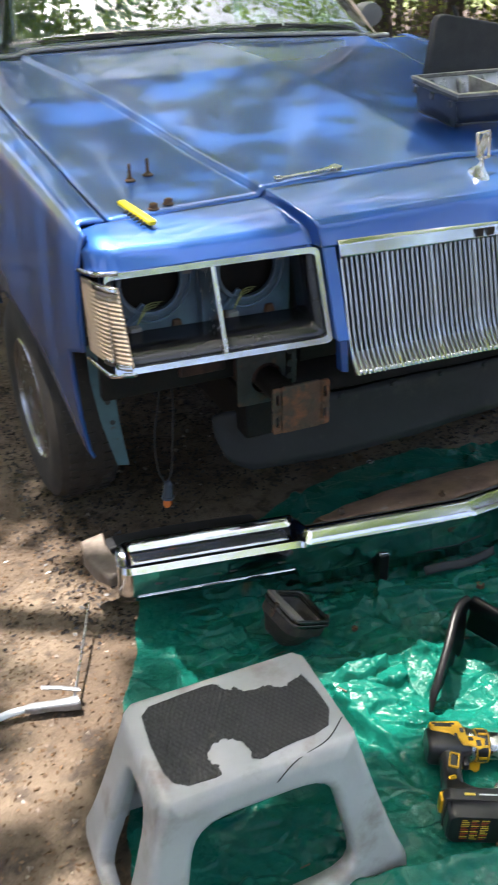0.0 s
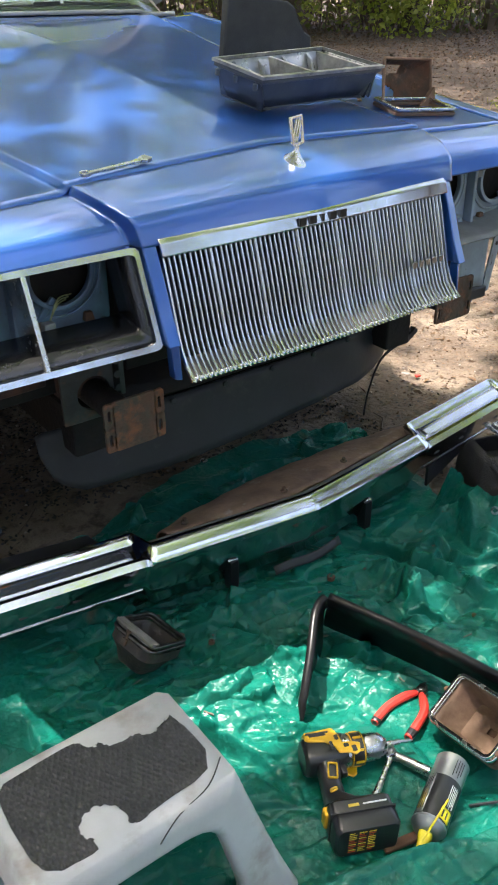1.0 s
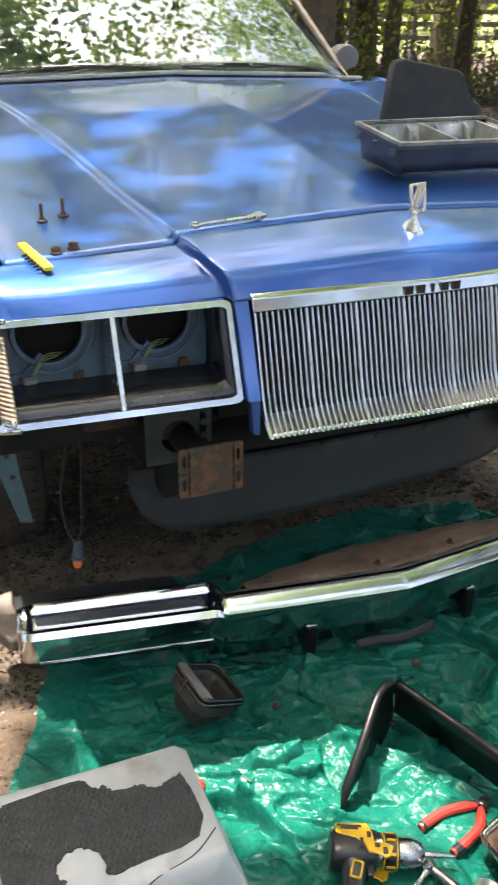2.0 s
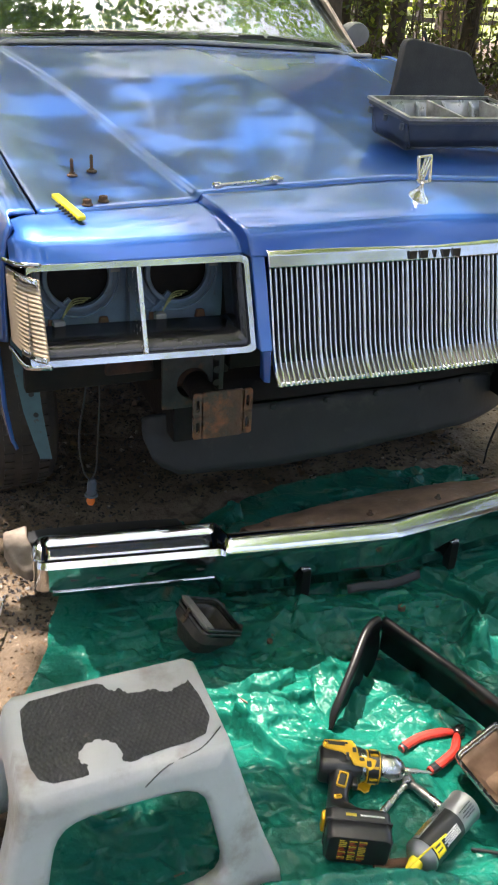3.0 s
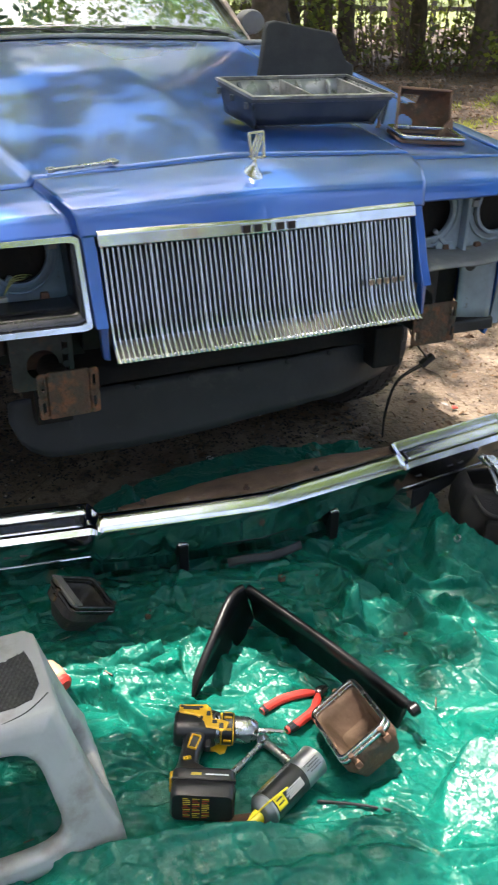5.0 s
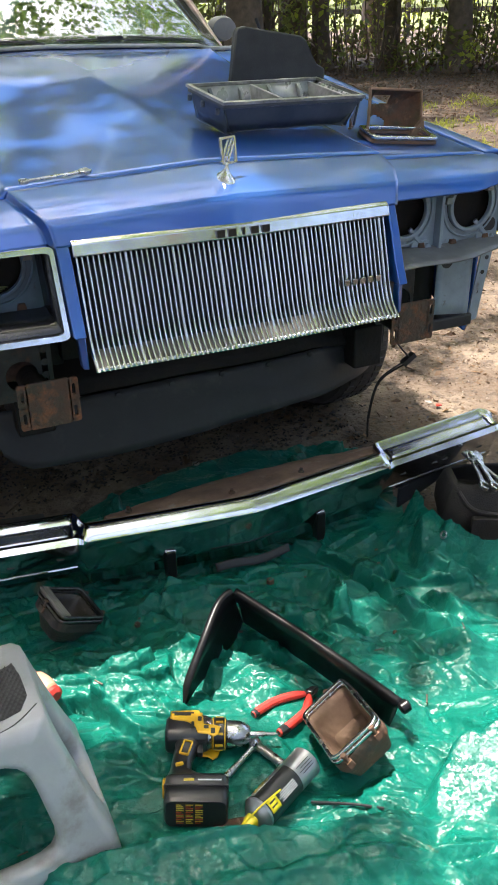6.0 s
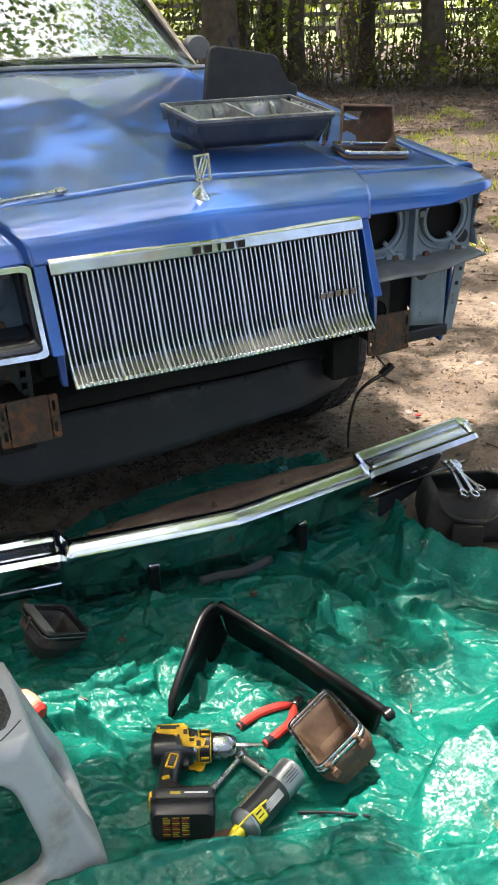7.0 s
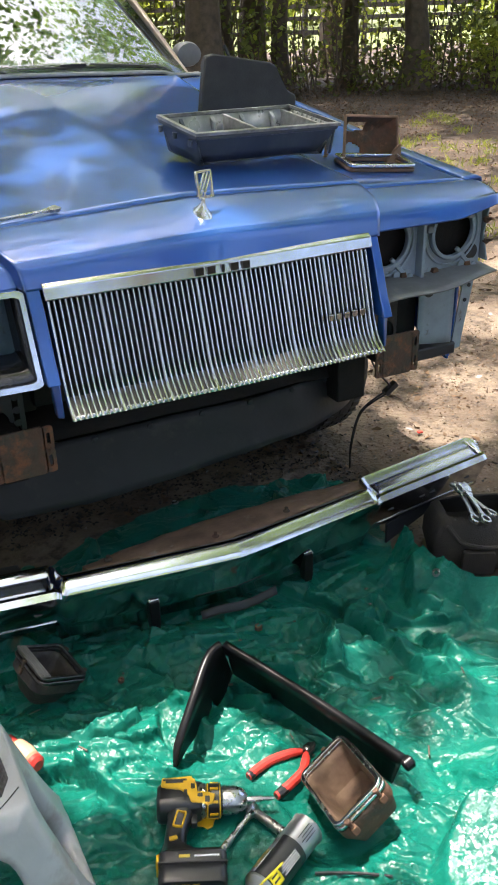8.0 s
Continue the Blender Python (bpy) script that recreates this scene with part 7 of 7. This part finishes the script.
def flakes(name, centres, length, width, material, flat=0.0, lean=None):
    """One mesh of many small diamond leaves about the given centres. flat: 0 any way up, 1 lying flat."""
    c = np.asarray(centres, float)
    n = len(c)
    a = RNG.normal(size=(n, 3))
    a[:, 2] *= 1 - flat
    a /= np.linalg.norm(a, axis=1)[:, None]
    b = RNG.normal(size=(n, 3))
    b[:, 2] *= 1 - flat
    b -= a * (a * b).sum(1)[:, None]
    b /= np.linalg.norm(b, axis=1)[:, None]
    nn = np.cross(a, b)
    k = RNG.uniform(0.6, 1.25, n)[:, None]
    a, b = a * k * length / 2, b * k * width / 2
    bend = nn * k * length * 0.12
    v = np.stack([c - a, c + b * 1.0 + bend - a * 0.1, c + a, c - b * 1.0 + bend - a * 0.1], 1).reshape(-1, 3)
    me = bpy.data.meshes.new(name)
    me.vertices.add(n * 4)
    me.vertices.foreach_set("co", v.ravel())
    me.loops.add(n * 4)
    me.loops.foreach_set("vertex_index", np.arange(n * 4))
    me.polygons.add(n)
    me.polygons.foreach_set("loop_start", np.arange(n) * 4)
    me.update(calc_edges=True)
    me.materials.append(material)
    return me


def clumps(centres, per, spread):
    c = np.repeat(np.asarray(centres, float), per, 0)
    return c + RNG.normal(size=c.shape) * spread


def trunk_mesh(bm, r, h, lean, seed, fork=7, reach=2.2):
    """A tapered trunk with roots and limbs; returns limb ends."""
    n = 12
    rings = []
    for i in range(11):
        t = i / 10
        z = h * t
        rr = r * (1.0 - 0.5 * t) * (1 + 0.55 * math.exp(-z / 0.28))
        ox_, oy_ = lean[0] * z + 0.12 * noise.noise((t * 3, seed, 0)), lean[1] * z + 0.12 * noise.noise((t * 3, seed, 5))
        rings.append([(ox_ + rr * math.cos(2 * math.pi * k / n) * (1 + 0.16 * noise.noise((math.cos(2 * math.pi * k / n) * 2, math.sin(2 * math.pi * k / n) * 2 + seed, z))), oy_ + rr * math.sin(2 * math.pi * k / n) * (1 + 0.16 * noise.noise((k * 0.9, seed, z))), z - 0.12) for k in range(n)])
    loft(bm, rings)
    ends = []
    rnd = random.Random(seed)
    top = Vector((lean[0] * h, lean[1] * h, h))
    for k in range(fork):
        a = 2 * math.pi * (k + rnd.random() * 0.7) / fork
        z0 = h * rnd.uniform(0.45, 0.98)
        p0 = Vector((lean[0] * z0, lean[1] * z0, z0))
        d = Vector((math.cos(a), math.sin(a), rnd.uniform(0.35, 1.1)))
        L = reach * rnd.uniform(0.7, 1.25)
        pts = [p0 + d * L * t + Vector((0.15 * rnd.uniform(-1, 1), 0.15 * rnd.uniform(-1, 1), 0.25 * L * t * t)) for t in (0, 0.33, 0.66, 1.0)]
        tube(bm, smooth_line(pts, 3), [r * 0.34 * (1 - 0.085 * i) for i in range(10)], 7)
        ends += [pts[2], pts[3]]
        for q in range(2):
            e = pts[2] + Vector((rnd.uniform(-1, 1), rnd.uniform(-1, 1), rnd.uniform(0.0, 0.9))) * L * 0.45
            tube(bm, [pts[1] + (pts[2] - pts[1]) * rnd.random(), (pts[2] + e) / 2, e], [r * 0.14, r * 0.09, r * 0.04], 5)
            ends.append(e)
    return ends


def tree(x, y, r, h, lean, seed, label, leaf, count, size, reach=2.2, spread=0.55, group="trees round the driveway"):
    ob = thing("tree", pose(x, y, 0), label, "tree", group)
    bm = bmesh.new()
    ends = trunk_mesh(bm, r, h, lean, seed, 8, reach)
    part("trunk", bm, BARK, ob, "rough grey-brown bark")
    extra = [Vector(e) + Vector(RNG.normal(size=3)) * 0.5 for e in ends for _ in range(2)]
    me = flakes("crown", clumps([tuple(e) for e in ends + extra], int(count * 1.5) // (len(ends) * 3), spread * 0.62), size, size * 0.6, leaf)
    c = new("crown", me)
    c.parent = ob
    return ob


T1 = tree(5.7, 12.4, 0.34, 5.5, (0.0, 0.01), 3, "stout old oak with rough grey-brown trunk", LEAF, 2600, 0.20, 2.8)
T2 = tree(9.25, 13.4, 0.17, 6.0, (-0.01, 0.0), 8, "slim tree with dark bark", LEAF_LIGHT, 2600, 0.18, 2.2)
T3 = tree(9.65, 12.1, 0.24, 5.0, (0.015, 0.0), 12, "cedar-like tree with low hanging green sprays", LEAF_DARK, 5000, 0.16, 2.0, 0.5)
tree(4.3, 15.2, 0.13, 5.6, (0.0, -0.02), 31, "young sunlit tree with bright yellow-green leaves", LEAF_LIGHT, 4500, 0.22, 2.4, 0.6)
# copies to the left and behind the viewpoint are unseen, added to cut light
for src, spots in ((T1, ((-7.5, 12.5, 1.0), (11.5, 17.5, 2.0), (-6.0, 7.0, 3.1), (-8.5, 1.0, 0.9), (-3.0, -9.0, 1.7), (7.5, -4.0, 3.6), (15.5, 6.0, 4.0), (-7.0, -5.0, 5.0), (3.0, -10.0, 0.5), (10.0, -6.0, 2.5))),
                   (T2, ((8.0, 13.9, 0.7), (7.2, 14.8, 4.2), (11.6, 11.0, 3.0), (3.6, 16.5, 5.1),  (13.0, 10.2, 0.2), (5.0, 17.5, 1.2), (14.5, 12.5, 2.9), (-6.5, 4.0, 4.0), (-5.8, -1.5, 0.6), (-9.0, -2.0, 3.0))),
                   (T3, ((12.2, 12.6, 1.4), (16.5, 10.5, 0.4), (-9.5, 4.0, 2.0)))):
    for x, y, a in spots:
        copy_thing(src, Matrix.Translation((x, y, 0)) @ Matrix.Rotation(a, 4, "Z"))

# shade trees with unseen limbs over the car; leaves are cleared along the sun's path for chosen sun patches
GAPS = [(0.18, -0.74, 0.18), (0.32, -0.68, 0.18), (0.10, -0.86, 0.10), (-0.60, -0.03, 0.15), (-0.66, 0.0, 0.08), (-0.97, 0.36, 0.13), (-1.12, 0.58, 0.14), (-1.02, 0.10, 0.08), (-0.84, 0.28, 0.08),
        (-0.46, 0.82, 0.08), (-0.20, 0.86, 0.05), (-0.04, 0.94, 0.05), (-0.27, 0.41, 0.03), (0.01, 0.46, 0.03), (0.78, 1.41, 0.08), (0.20, -0.11, 0.05), (-0.30, 0.62, 0.04),
        (-0.46, -0.22, 0.09), (-0.27, -0.28, 0.09), (0.40, -0.45, 0.07), (-1.15, -0.10, 0.07),
        (1.25, 0.74, 0.15), (1.55, 0.95, 0.17), (1.42, 1.6, 0.2), (2.2, 1.7, 0.25), (2.0, 2.9, 0.3), (3.1, 2.6, 0.3), (3.3, 4.0, 0.4), (4.4, 3.9, 0.45), (4.8, 5.3, 0.5), (5.8, 6.2, 0.6), (3.9, 6.4, 0.5), (6.3, 8.0, 0.6), (5.0, 8.8, 0.4), (7.4, 8.6, 0.5)]
THIN = [(-0.35, -0.42, 0.26, 0.38, 0.97), (0.16, -0.62, 0.42, 0.40, 0.55), (0.36, -0.36, 0.30, 0.34, 0.66), (2.6, 2.4, 2.4, 2.2, 0.62), (-1.0, 0.45, 0.35, 0.4, 0.5), (1.7, 1.4, 0.8, 1.0, 0.6), (4.5, 5.0, 2.5, 3.0, 0.45)]


def open_to_sun(c):
    """Keeps the leaves that shade no gap."""
    g = c[:, :2] - (c[:, 2:3] / SUN.z) * np.array([[SUN.x, SUN.y]])
    keep = np.ones(len(c), bool)
    for x, y, r in GAPS:
        keep &= (((g - (x, y)) ** 2).sum(1) > (r + 0.045) ** 2)
    for x, y, rx, ry, p in THIN:
        inside = ((g[:, 0] - x) / rx) ** 2 + ((g[:, 1] - y) / ry) ** 2 < 1
        keep &= ~(inside & (RNG.random(len(c)) > p))
    return c[keep]


N_CL = 1680
cc = np.stack([RNG.uniform(-8.0, 8.5, N_CL), RNG.uniform(-5.5, 8.5, N_CL), RNG.uniform(5.6, 9.0, N_CL)], 1)
cc = cc[((cc[:, 0] - 0.2) / 8.0) ** 2 + ((cc[:, 1] - 1.5) / 6.9) ** 2 < 1]
cc = cc[~((cc[:, 0] > -3.2) & (cc[:, 0] < 0.8) & (cc[:, 1] < -2.0) & (np.arange(len(cc)) % 8 > 2))]
nd_ = 190
xt = np.stack([RNG.uniform(-3.6, 0.0, nd_), RNG.uniform(2.2, 6.4, nd_), RNG.uniform(6.0, 8.5, nd_)], 1)
xs2 = np.vstack([np.stack([RNG.uniform(-1.5, 4.0, 45), RNG.uniform(3.0, 6.8, 45), RNG.uniform(6.0, 8.8, 45)], 1), np.stack([RNG.uniform(-5.2, -2.2, 190), RNG.uniform(2.8, 10.0, 190), RNG.uniform(5.6, 8.0, 190)], 1)])
R2 = np.random.default_rng(21)
xs3 = np.stack([R2.uniform(3.0, 12.0, 420), R2.uniform(6.5, 12.2, 420), R2.uniform(6.2, 9.5, 420)], 1)
# unseen leaf clusters added to block sun from the stool and part of the tools
xs4 = np.array([(gx - 0.16 * z, gy + 0.20 * z, z) for gx, gy, z in ((-0.86, -0.44, 6.6), (-0.74, -0.52, 7.1), (-0.68, -0.40, 6.2), (-0.95, -0.52, 7.6), (-0.62, -0.50, 6.9), (-0.40, -0.60, 7.3), (-0.28, -0.52, 6.5))])
cc = np.vstack([cc, xt, xs2, xs3, xs4])
lv = open_to_sun(clumps(cc, 96, 0.27))
stems = [(-4.2, 2.6), (-2.6, -4.6), (4.6, -3.4), (8.6, 16.2)]
near = np.argmin(np.stack([((lv[:, :2] - s) ** 2).sum(1) for s in stems]), 0)
for k, (x, y) in enumerate(stems):
    ob = thing("tree", pose(x, y, 0), "spreading shade oak, its boughs placed to block sun over the driveway", "tree", "trees round the driveway")
    bm = bmesh.new()
    trunk_mesh(bm, 0.30, 5.8, (0.02 * (1 - x) / 4, 0.02 * (1 - y) / 4), 20 + k, 8, 3.4)
    part("trunk", bm, BARK, ob, "rough grey-brown bark")
    me = flakes("crown", lv[near == k] - np.array([x, y, 0]), 0.128, 0.080, LEAF_LIGHT if k == 3 else LEAF, 0.35)
    c = new("crown", me)
    c.parent = ob

# tall trees added behind the car for the hood to mirror, their broken crowns high over the wood's edge
for x, y, n, leaf, label in ((-1.8, 11.5, 70, LEAF, "tall oak behind the car with broken crown"), (1.6, 13.0, 60, LEAF_MID, "leafy tree behind the car"), (4.2, 14.6, 120, LEAF_LIGHT, "tall sunlit tree with yellow-green broken crown"), (7.8, 16.0, 80, LEAF_LIGHT, "sunlit tree with pale yellow-green leaves")):
    ob = thing("tree", pose(x, y, 0), label, "tree", "trees round the driveway")
    bm = bmesh.new()
    trunk_mesh(bm, 0.22, 8.0, (0.0, 0.0), 50 + n, 8, 2.6)
    part("trunk", bm, BARK, ob, "rough grey-brown bark")
    cl = np.stack([RNG.normal(0, 1.9, n), RNG.normal(0, 1.2, n), RNG.uniform(2.6, 8.8, n)], 1)
    c = new("crown", flakes("crown", clumps(cl, 80, 0.30), 0.20, 0.12, leaf))
    c.parent = ob

# undergrowth along the wood's edge
def hedge_line(n, d0, d1, h, side):
    t = RNG.uniform(0, 1, n)
    p0, p1, p2 = np.array([-3.0, 15.0]), np.array([6.0, 14.6]), np.array([16.0, 8.0])
    line = ((1 - t) ** 2)[:, None] * p0 + (2 * t * (1 - t))[:, None] * p1 + (t ** 2)[:, None] * p2
    off = RNG.uniform(d0, d1, n)
    line[:, 1] += off + side
    line[:, 0] += RNG.normal(size=n) * 0.3
    return np.column_stack([line, RNG.random(n) ** 1.5 * h])


sh = new("undergrowth", flakes("undergrowth", clumps(hedge_line(420, -0.3, 3.5, 1.7, 0), 26, 0.22), 0.13, 0.075, LEAF_MID))
tagged(sh, "tangled dark green undergrowth at the wood's edge", "undergrowth", kind="stuff")
sh2 = new("sunny_shrubs", flakes("sunny_shrubs", clumps(hedge_line(280, 1.0, 6.0, 2.6, 0), 22, 0.28), 0.15, 0.085, LEAF_LIGHT))
tagged(sh2, "sunlit yellow-green shrubs among the trees", "shrubs", kind="stuff")
bm = bmesh.new()
for x, y, z in hedge_line(260, -0.3, 3.0, 0.1, 0):
    h = random.uniform(0.7, 2.6)
    tube(bm, [(x, y, -0.1), (x + random.uniform(-0.2, 0.2), y, h * 0.5), (x + random.uniform(-0.4, 0.4), y + random.uniform(-0.2, 0.2), h)], [0.016, 0.012, 0.005], 5)
st = part("brush_stems", bm, BARK)
tagged(st, "bare brown brush stems and vines", "brush", kind="stuff")
sb2 = new("dead_brush", flakes("dead_brush", clumps(hedge_line(300, -0.8, 2.0, 0.6, 0), 24, 0.22), 0.14, 0.03, LITTER))
tagged(sb2, "dry brown brush and dead fronds", "brush", kind="stuff")
# unseen dark thickets, added along the driveway's other side and behind, to darken reflections
tn = 330
tk = np.column_stack([RNG.uniform(-6.5, -4.2, tn), RNG.uniform(-5.0, 10.0, tn), RNG.random(tn) ** 1.3 * 3.0])
th_ = new("thicket", flakes("thicket", clumps(tk, 26, 0.26), 0.16, 0.09, LEAF_DARK))
tagged(th_, "unseen dark green thicket added to darken the fender's reflections", "thicket", kind="stuff")
bk = np.column_stack([RNG.uniform(-8.0, 8.0, 300), RNG.uniform(-8.5, -6.0, 300), RNG.random(300) ** 1.2 * 4.2])
tb_ = new("thicket", flakes("thicket", clumps(bk, 26, 0.30), 0.18, 0.10, LEAF_DARK))
tagged(tb_, "unseen dark green thicket added behind the viewpoint", "thicket", kind="stuff")
# low green shrub on the near side
ls = new("low_shrub", flakes("low_shrub", clumps(np.column_stack([RNG.normal(10.6, 0.7, 60), RNG.normal(10.2, 0.5, 60), RNG.uniform(0.1, 1.1, 60)]), 26, 0.14), 0.12, 0.07, LEAF_LIGHT))
tagged(ls, "low bright green leafy shrub", "shrub", kind="stuff")

# rail fence and the field's far edge
fence = thing("rail_fence", pose(0, 0, 0), "old dark wooden rail fence at the field", "fence")
for i in range(9):
    bm = bmesh.new()
    x, y = 4.0 + 1.9 * i, 23.5 - 0.25 * i
    box(bm, (x, y, 0.80), (0.13, 0.13, 1.75))
    part("post", bm, WOOD_OLD, fence, bevel=0.01)
    if i < 8:
        for z in (0.62, 0.98, 1.30, 1.58):
            bm = bmesh.new()
            loft(bm, [[(x, y - 0.09, z), (x, y - 0.06, z), (x, y - 0.06, z + 0.13), (x, y - 0.09, z + 0.13)], [(x + 1.9, y - 0.34, z + 0.02), (x + 1.9, y - 0.31, z + 0.02), (x + 1.9, y - 0.31, z + 0.14), (x + 1.9, y - 0.34, z + 0.14)]])
            part("rail", bm, WOOD_OLD, fence)
ang = RNG.uniform(-0.6, 2.3, 900)
dist = RNG.uniform(58, 75, 900)
fw = new("far_woods", flakes("far_woods", clumps(np.column_stack([np.sin(ang) * dist, np.cos(ang) * dist, RNG.uniform(0.3, 10.5, 900)]), 12, 1.3), 1.3, 0.9, LEAF_LIGHT))
tagged(fw, "sunlit far woods beyond the field", "woods", kind="stuff")

# leaf litter, twigs, pebbles, grass
def scatter(n, x0, x1, y0, y1, avoid=True):
    p = np.column_stack([RNG.uniform(x0, x1, n), RNG.uniform(y0, y1, n)])
    if avoid:
        p = p[~((p[:, 0] > -1.15) & (p[:, 0] < 1.3) & (p[:, 1] > -1.6) & (p[:, 1] < 0.72) & (p[:, 0] < np.interp(p[:, 1], [a for a, _ in XRT], [b for _, b in XRT])) & (p[:, 0] > np.interp(p[:, 1], [a for a, _ in XL], [b for _, b in XL])))]
    return p


def drop(p, up=0.004):
    return np.column_stack([p, [-0.018 + bumps(x, y) + 0.05 * noise.noise((x * 0.3, y * 0.3, 9)) * min(1, max(0, math.hypot(x, y - 0.3) - 2.5)) + up for x, y in p]])


lit = np.vstack([drop(scatter(900, -0.6, 3.0, 0.4, 3.0)), drop(scatter(24000, 1.5, 13.0, 2.0, 14.0)), drop(scatter(14000, 2.0, 13, 7.0, 14.0), 0.02)])
ll = new("leaf_litter", flakes("leaf_litter", lit, 0.036, 0.019, LITTER, 0.7))
tagged(ll, "dry brown leaf litter scattered on the ground", "leaf litter", kind="stuff")
bits = np.vstack([drop(scatter(9000, -2.4, 2.6, -1.0, 2.4), 0.001), drop(scatter(5000, -1.9, -0.85, -0.6, 0.9), 0.001), drop(scatter(4000, 0.6, 2.2, 0.2, 1.6), 0.001)])
gb2 = new("ground_bits", flakes("ground_bits", bits, 0.012, 0.007, LITTER, 0.7))
tagged(gb2, "small bark chips and leaf crumbs on sand", "debris", kind="stuff")
# dark crumbs within the car's footprint deepen the shade under it
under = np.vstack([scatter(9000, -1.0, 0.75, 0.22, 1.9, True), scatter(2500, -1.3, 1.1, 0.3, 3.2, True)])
ub = new("car_shade_litter", flakes("car_shade_litter", drop(under, 0.002), 0.016, 0.010, SOIL_BITS, 0.65))
tagged(ub, "dark leaf crumbs and gravel under the car, partly toned for its shade", "debris", kind="stuff")
bm = bmesh.new()
for x, y, z in drop(scatter(260, -2.2, 7.0, -0.8, 9.0)):
    a, L = random.uniform(0, 6.28), random.uniform(0.05, 0.32)
    d = Vector((math.cos(a), math.sin(a), 0)) * L
    tube(bm, [Vector((x, y, z)), Vector((x, y, z)) + d * 0.5 + Vector((0.02 * random.uniform(-1, 1), 0.02 * random.uniform(-1, 1), 0.006)), Vector((x, y, z)) + d], [0.0035, 0.003, 0.0015], 4)
tw_ = part("twigs", bm, BARK)
tagged(tw_, "small fallen twigs on the ground", "twigs", kind="stuff")
PEBBLE = mat("pebble", (0.30, 0.25, 0.20), 0.9, 0, (0.16, 0.13, 0.11), 30, obj_random=0.35)
bm = bmesh.new()
for x, y, z in drop(scatter(1500, -2.3, 2.4, -0.9, 2.2), 0.0):
    r = random.uniform(0.003, 0.009)
    loft(bm, [[(x + r * k * math.cos(2.1 * i + x * 40), y + r * k * math.sin(2.1 * i + x * 40), z + h * r) for i in range(3)] for h, k in ((-0.3, 0.9), (0.3, 1.0), (0.8, 0.4))])
pb = part("pebbles", bm, PEBBLE)
tagged(pb, "small pale pebbles in the sand", "pebbles", kind="stuff")
gc = np.column_stack([RNG.uniform(2.4, 7.5, 55), RNG.uniform(1.9, 8.5, 55)])
gp = clumps(np.column_stack([gc, np.full(55, 0.03)]), 40, 0.07)
gp[:, 2] = RNG.uniform(0.0, 0.07, len(gp))
gr = new("grass_tufts", flakes("grass_tufts", gp, 0.10, 0.010, LEAF_LIGHT, -1.2))
tagged(gr, "thin green grass tufts in the sand", "grass", kind="stuff")
bm = bmesh.new()
for i in range(26):
    x, y = random.uniform(-0.75, 0.45), random.uniform(-0.62, 0.06)
    z = rest(x, y) + 0.004
    a, L = random.uniform(0, 6.28), random.uniform(0.004, 0.03)
    d = Vector((math.cos(a), math.sin(a), 0.05)) * L
    tube(bm, [Vector((x, y, z)), Vector((x, y, z)) + d], random.uniform(0.001, 0.003), 5)
db = part("tarp_debris", bm, BARK)
tagged(db, "bits of bark and dirt on the tarp", "debris", kind="stuff")
for x, y, r in ((0.046, 0.018, 0.011), (0.235, -0.30, 0.006), (-0.33, 0.02, 0.008)):
    b = thing("nut", pose(x, y, rest(x, y)), "small rusty nut lying on the tarp", "nut", "nuts on the tarp")
    bm = bmesh.new()
    lathe(bm, [(r, 0), (r, r), (r * 0.5, r), (r * 0.5, r * 0.5)], 6)
    part("nut_body", bm, RUST, b)
stick = thing("wood_shim", pose(-0.345, -0.640, rest(-0.345, -0.640) + 0.006, 0, 0, -14), "dark brown wooden shim under the drill", "wood stick")
bm = box(bmesh.new(), (0, 0, 0), (0.10, 0.020, 0.008))
part("shim", bm, RUST, stick, bevel=0.003)
rodw = thing("wire_rod", pose(0, 0, 0), "thin black wire rod lying on tarp", "wire")
bm = bmesh.new()
tube(bm, smooth_line([(-0.20, -0.66, rest(-0.20, -0.66) + 0.006), (-0.13, -0.70, rest(-0.13, -0.70) + 0.006), (-0.08, -0.735, rest(-0.08, -0.735) + 0.006)], 5), 0.003, 6)
part("rod", bm, WIRE, rodw)
redb = thing("red_scrap", pose(1.12, 0.74, -0.012), "tiny red plastic scrap on the sand", "scrap")
bm = prism(bmesh.new(), [(-0.01, -0.006), (0.012, -0.008), (0.009, 0.007), (-0.004, 0.010)], 0.005)
part("scrap", bm, RED_GRIP, redb)
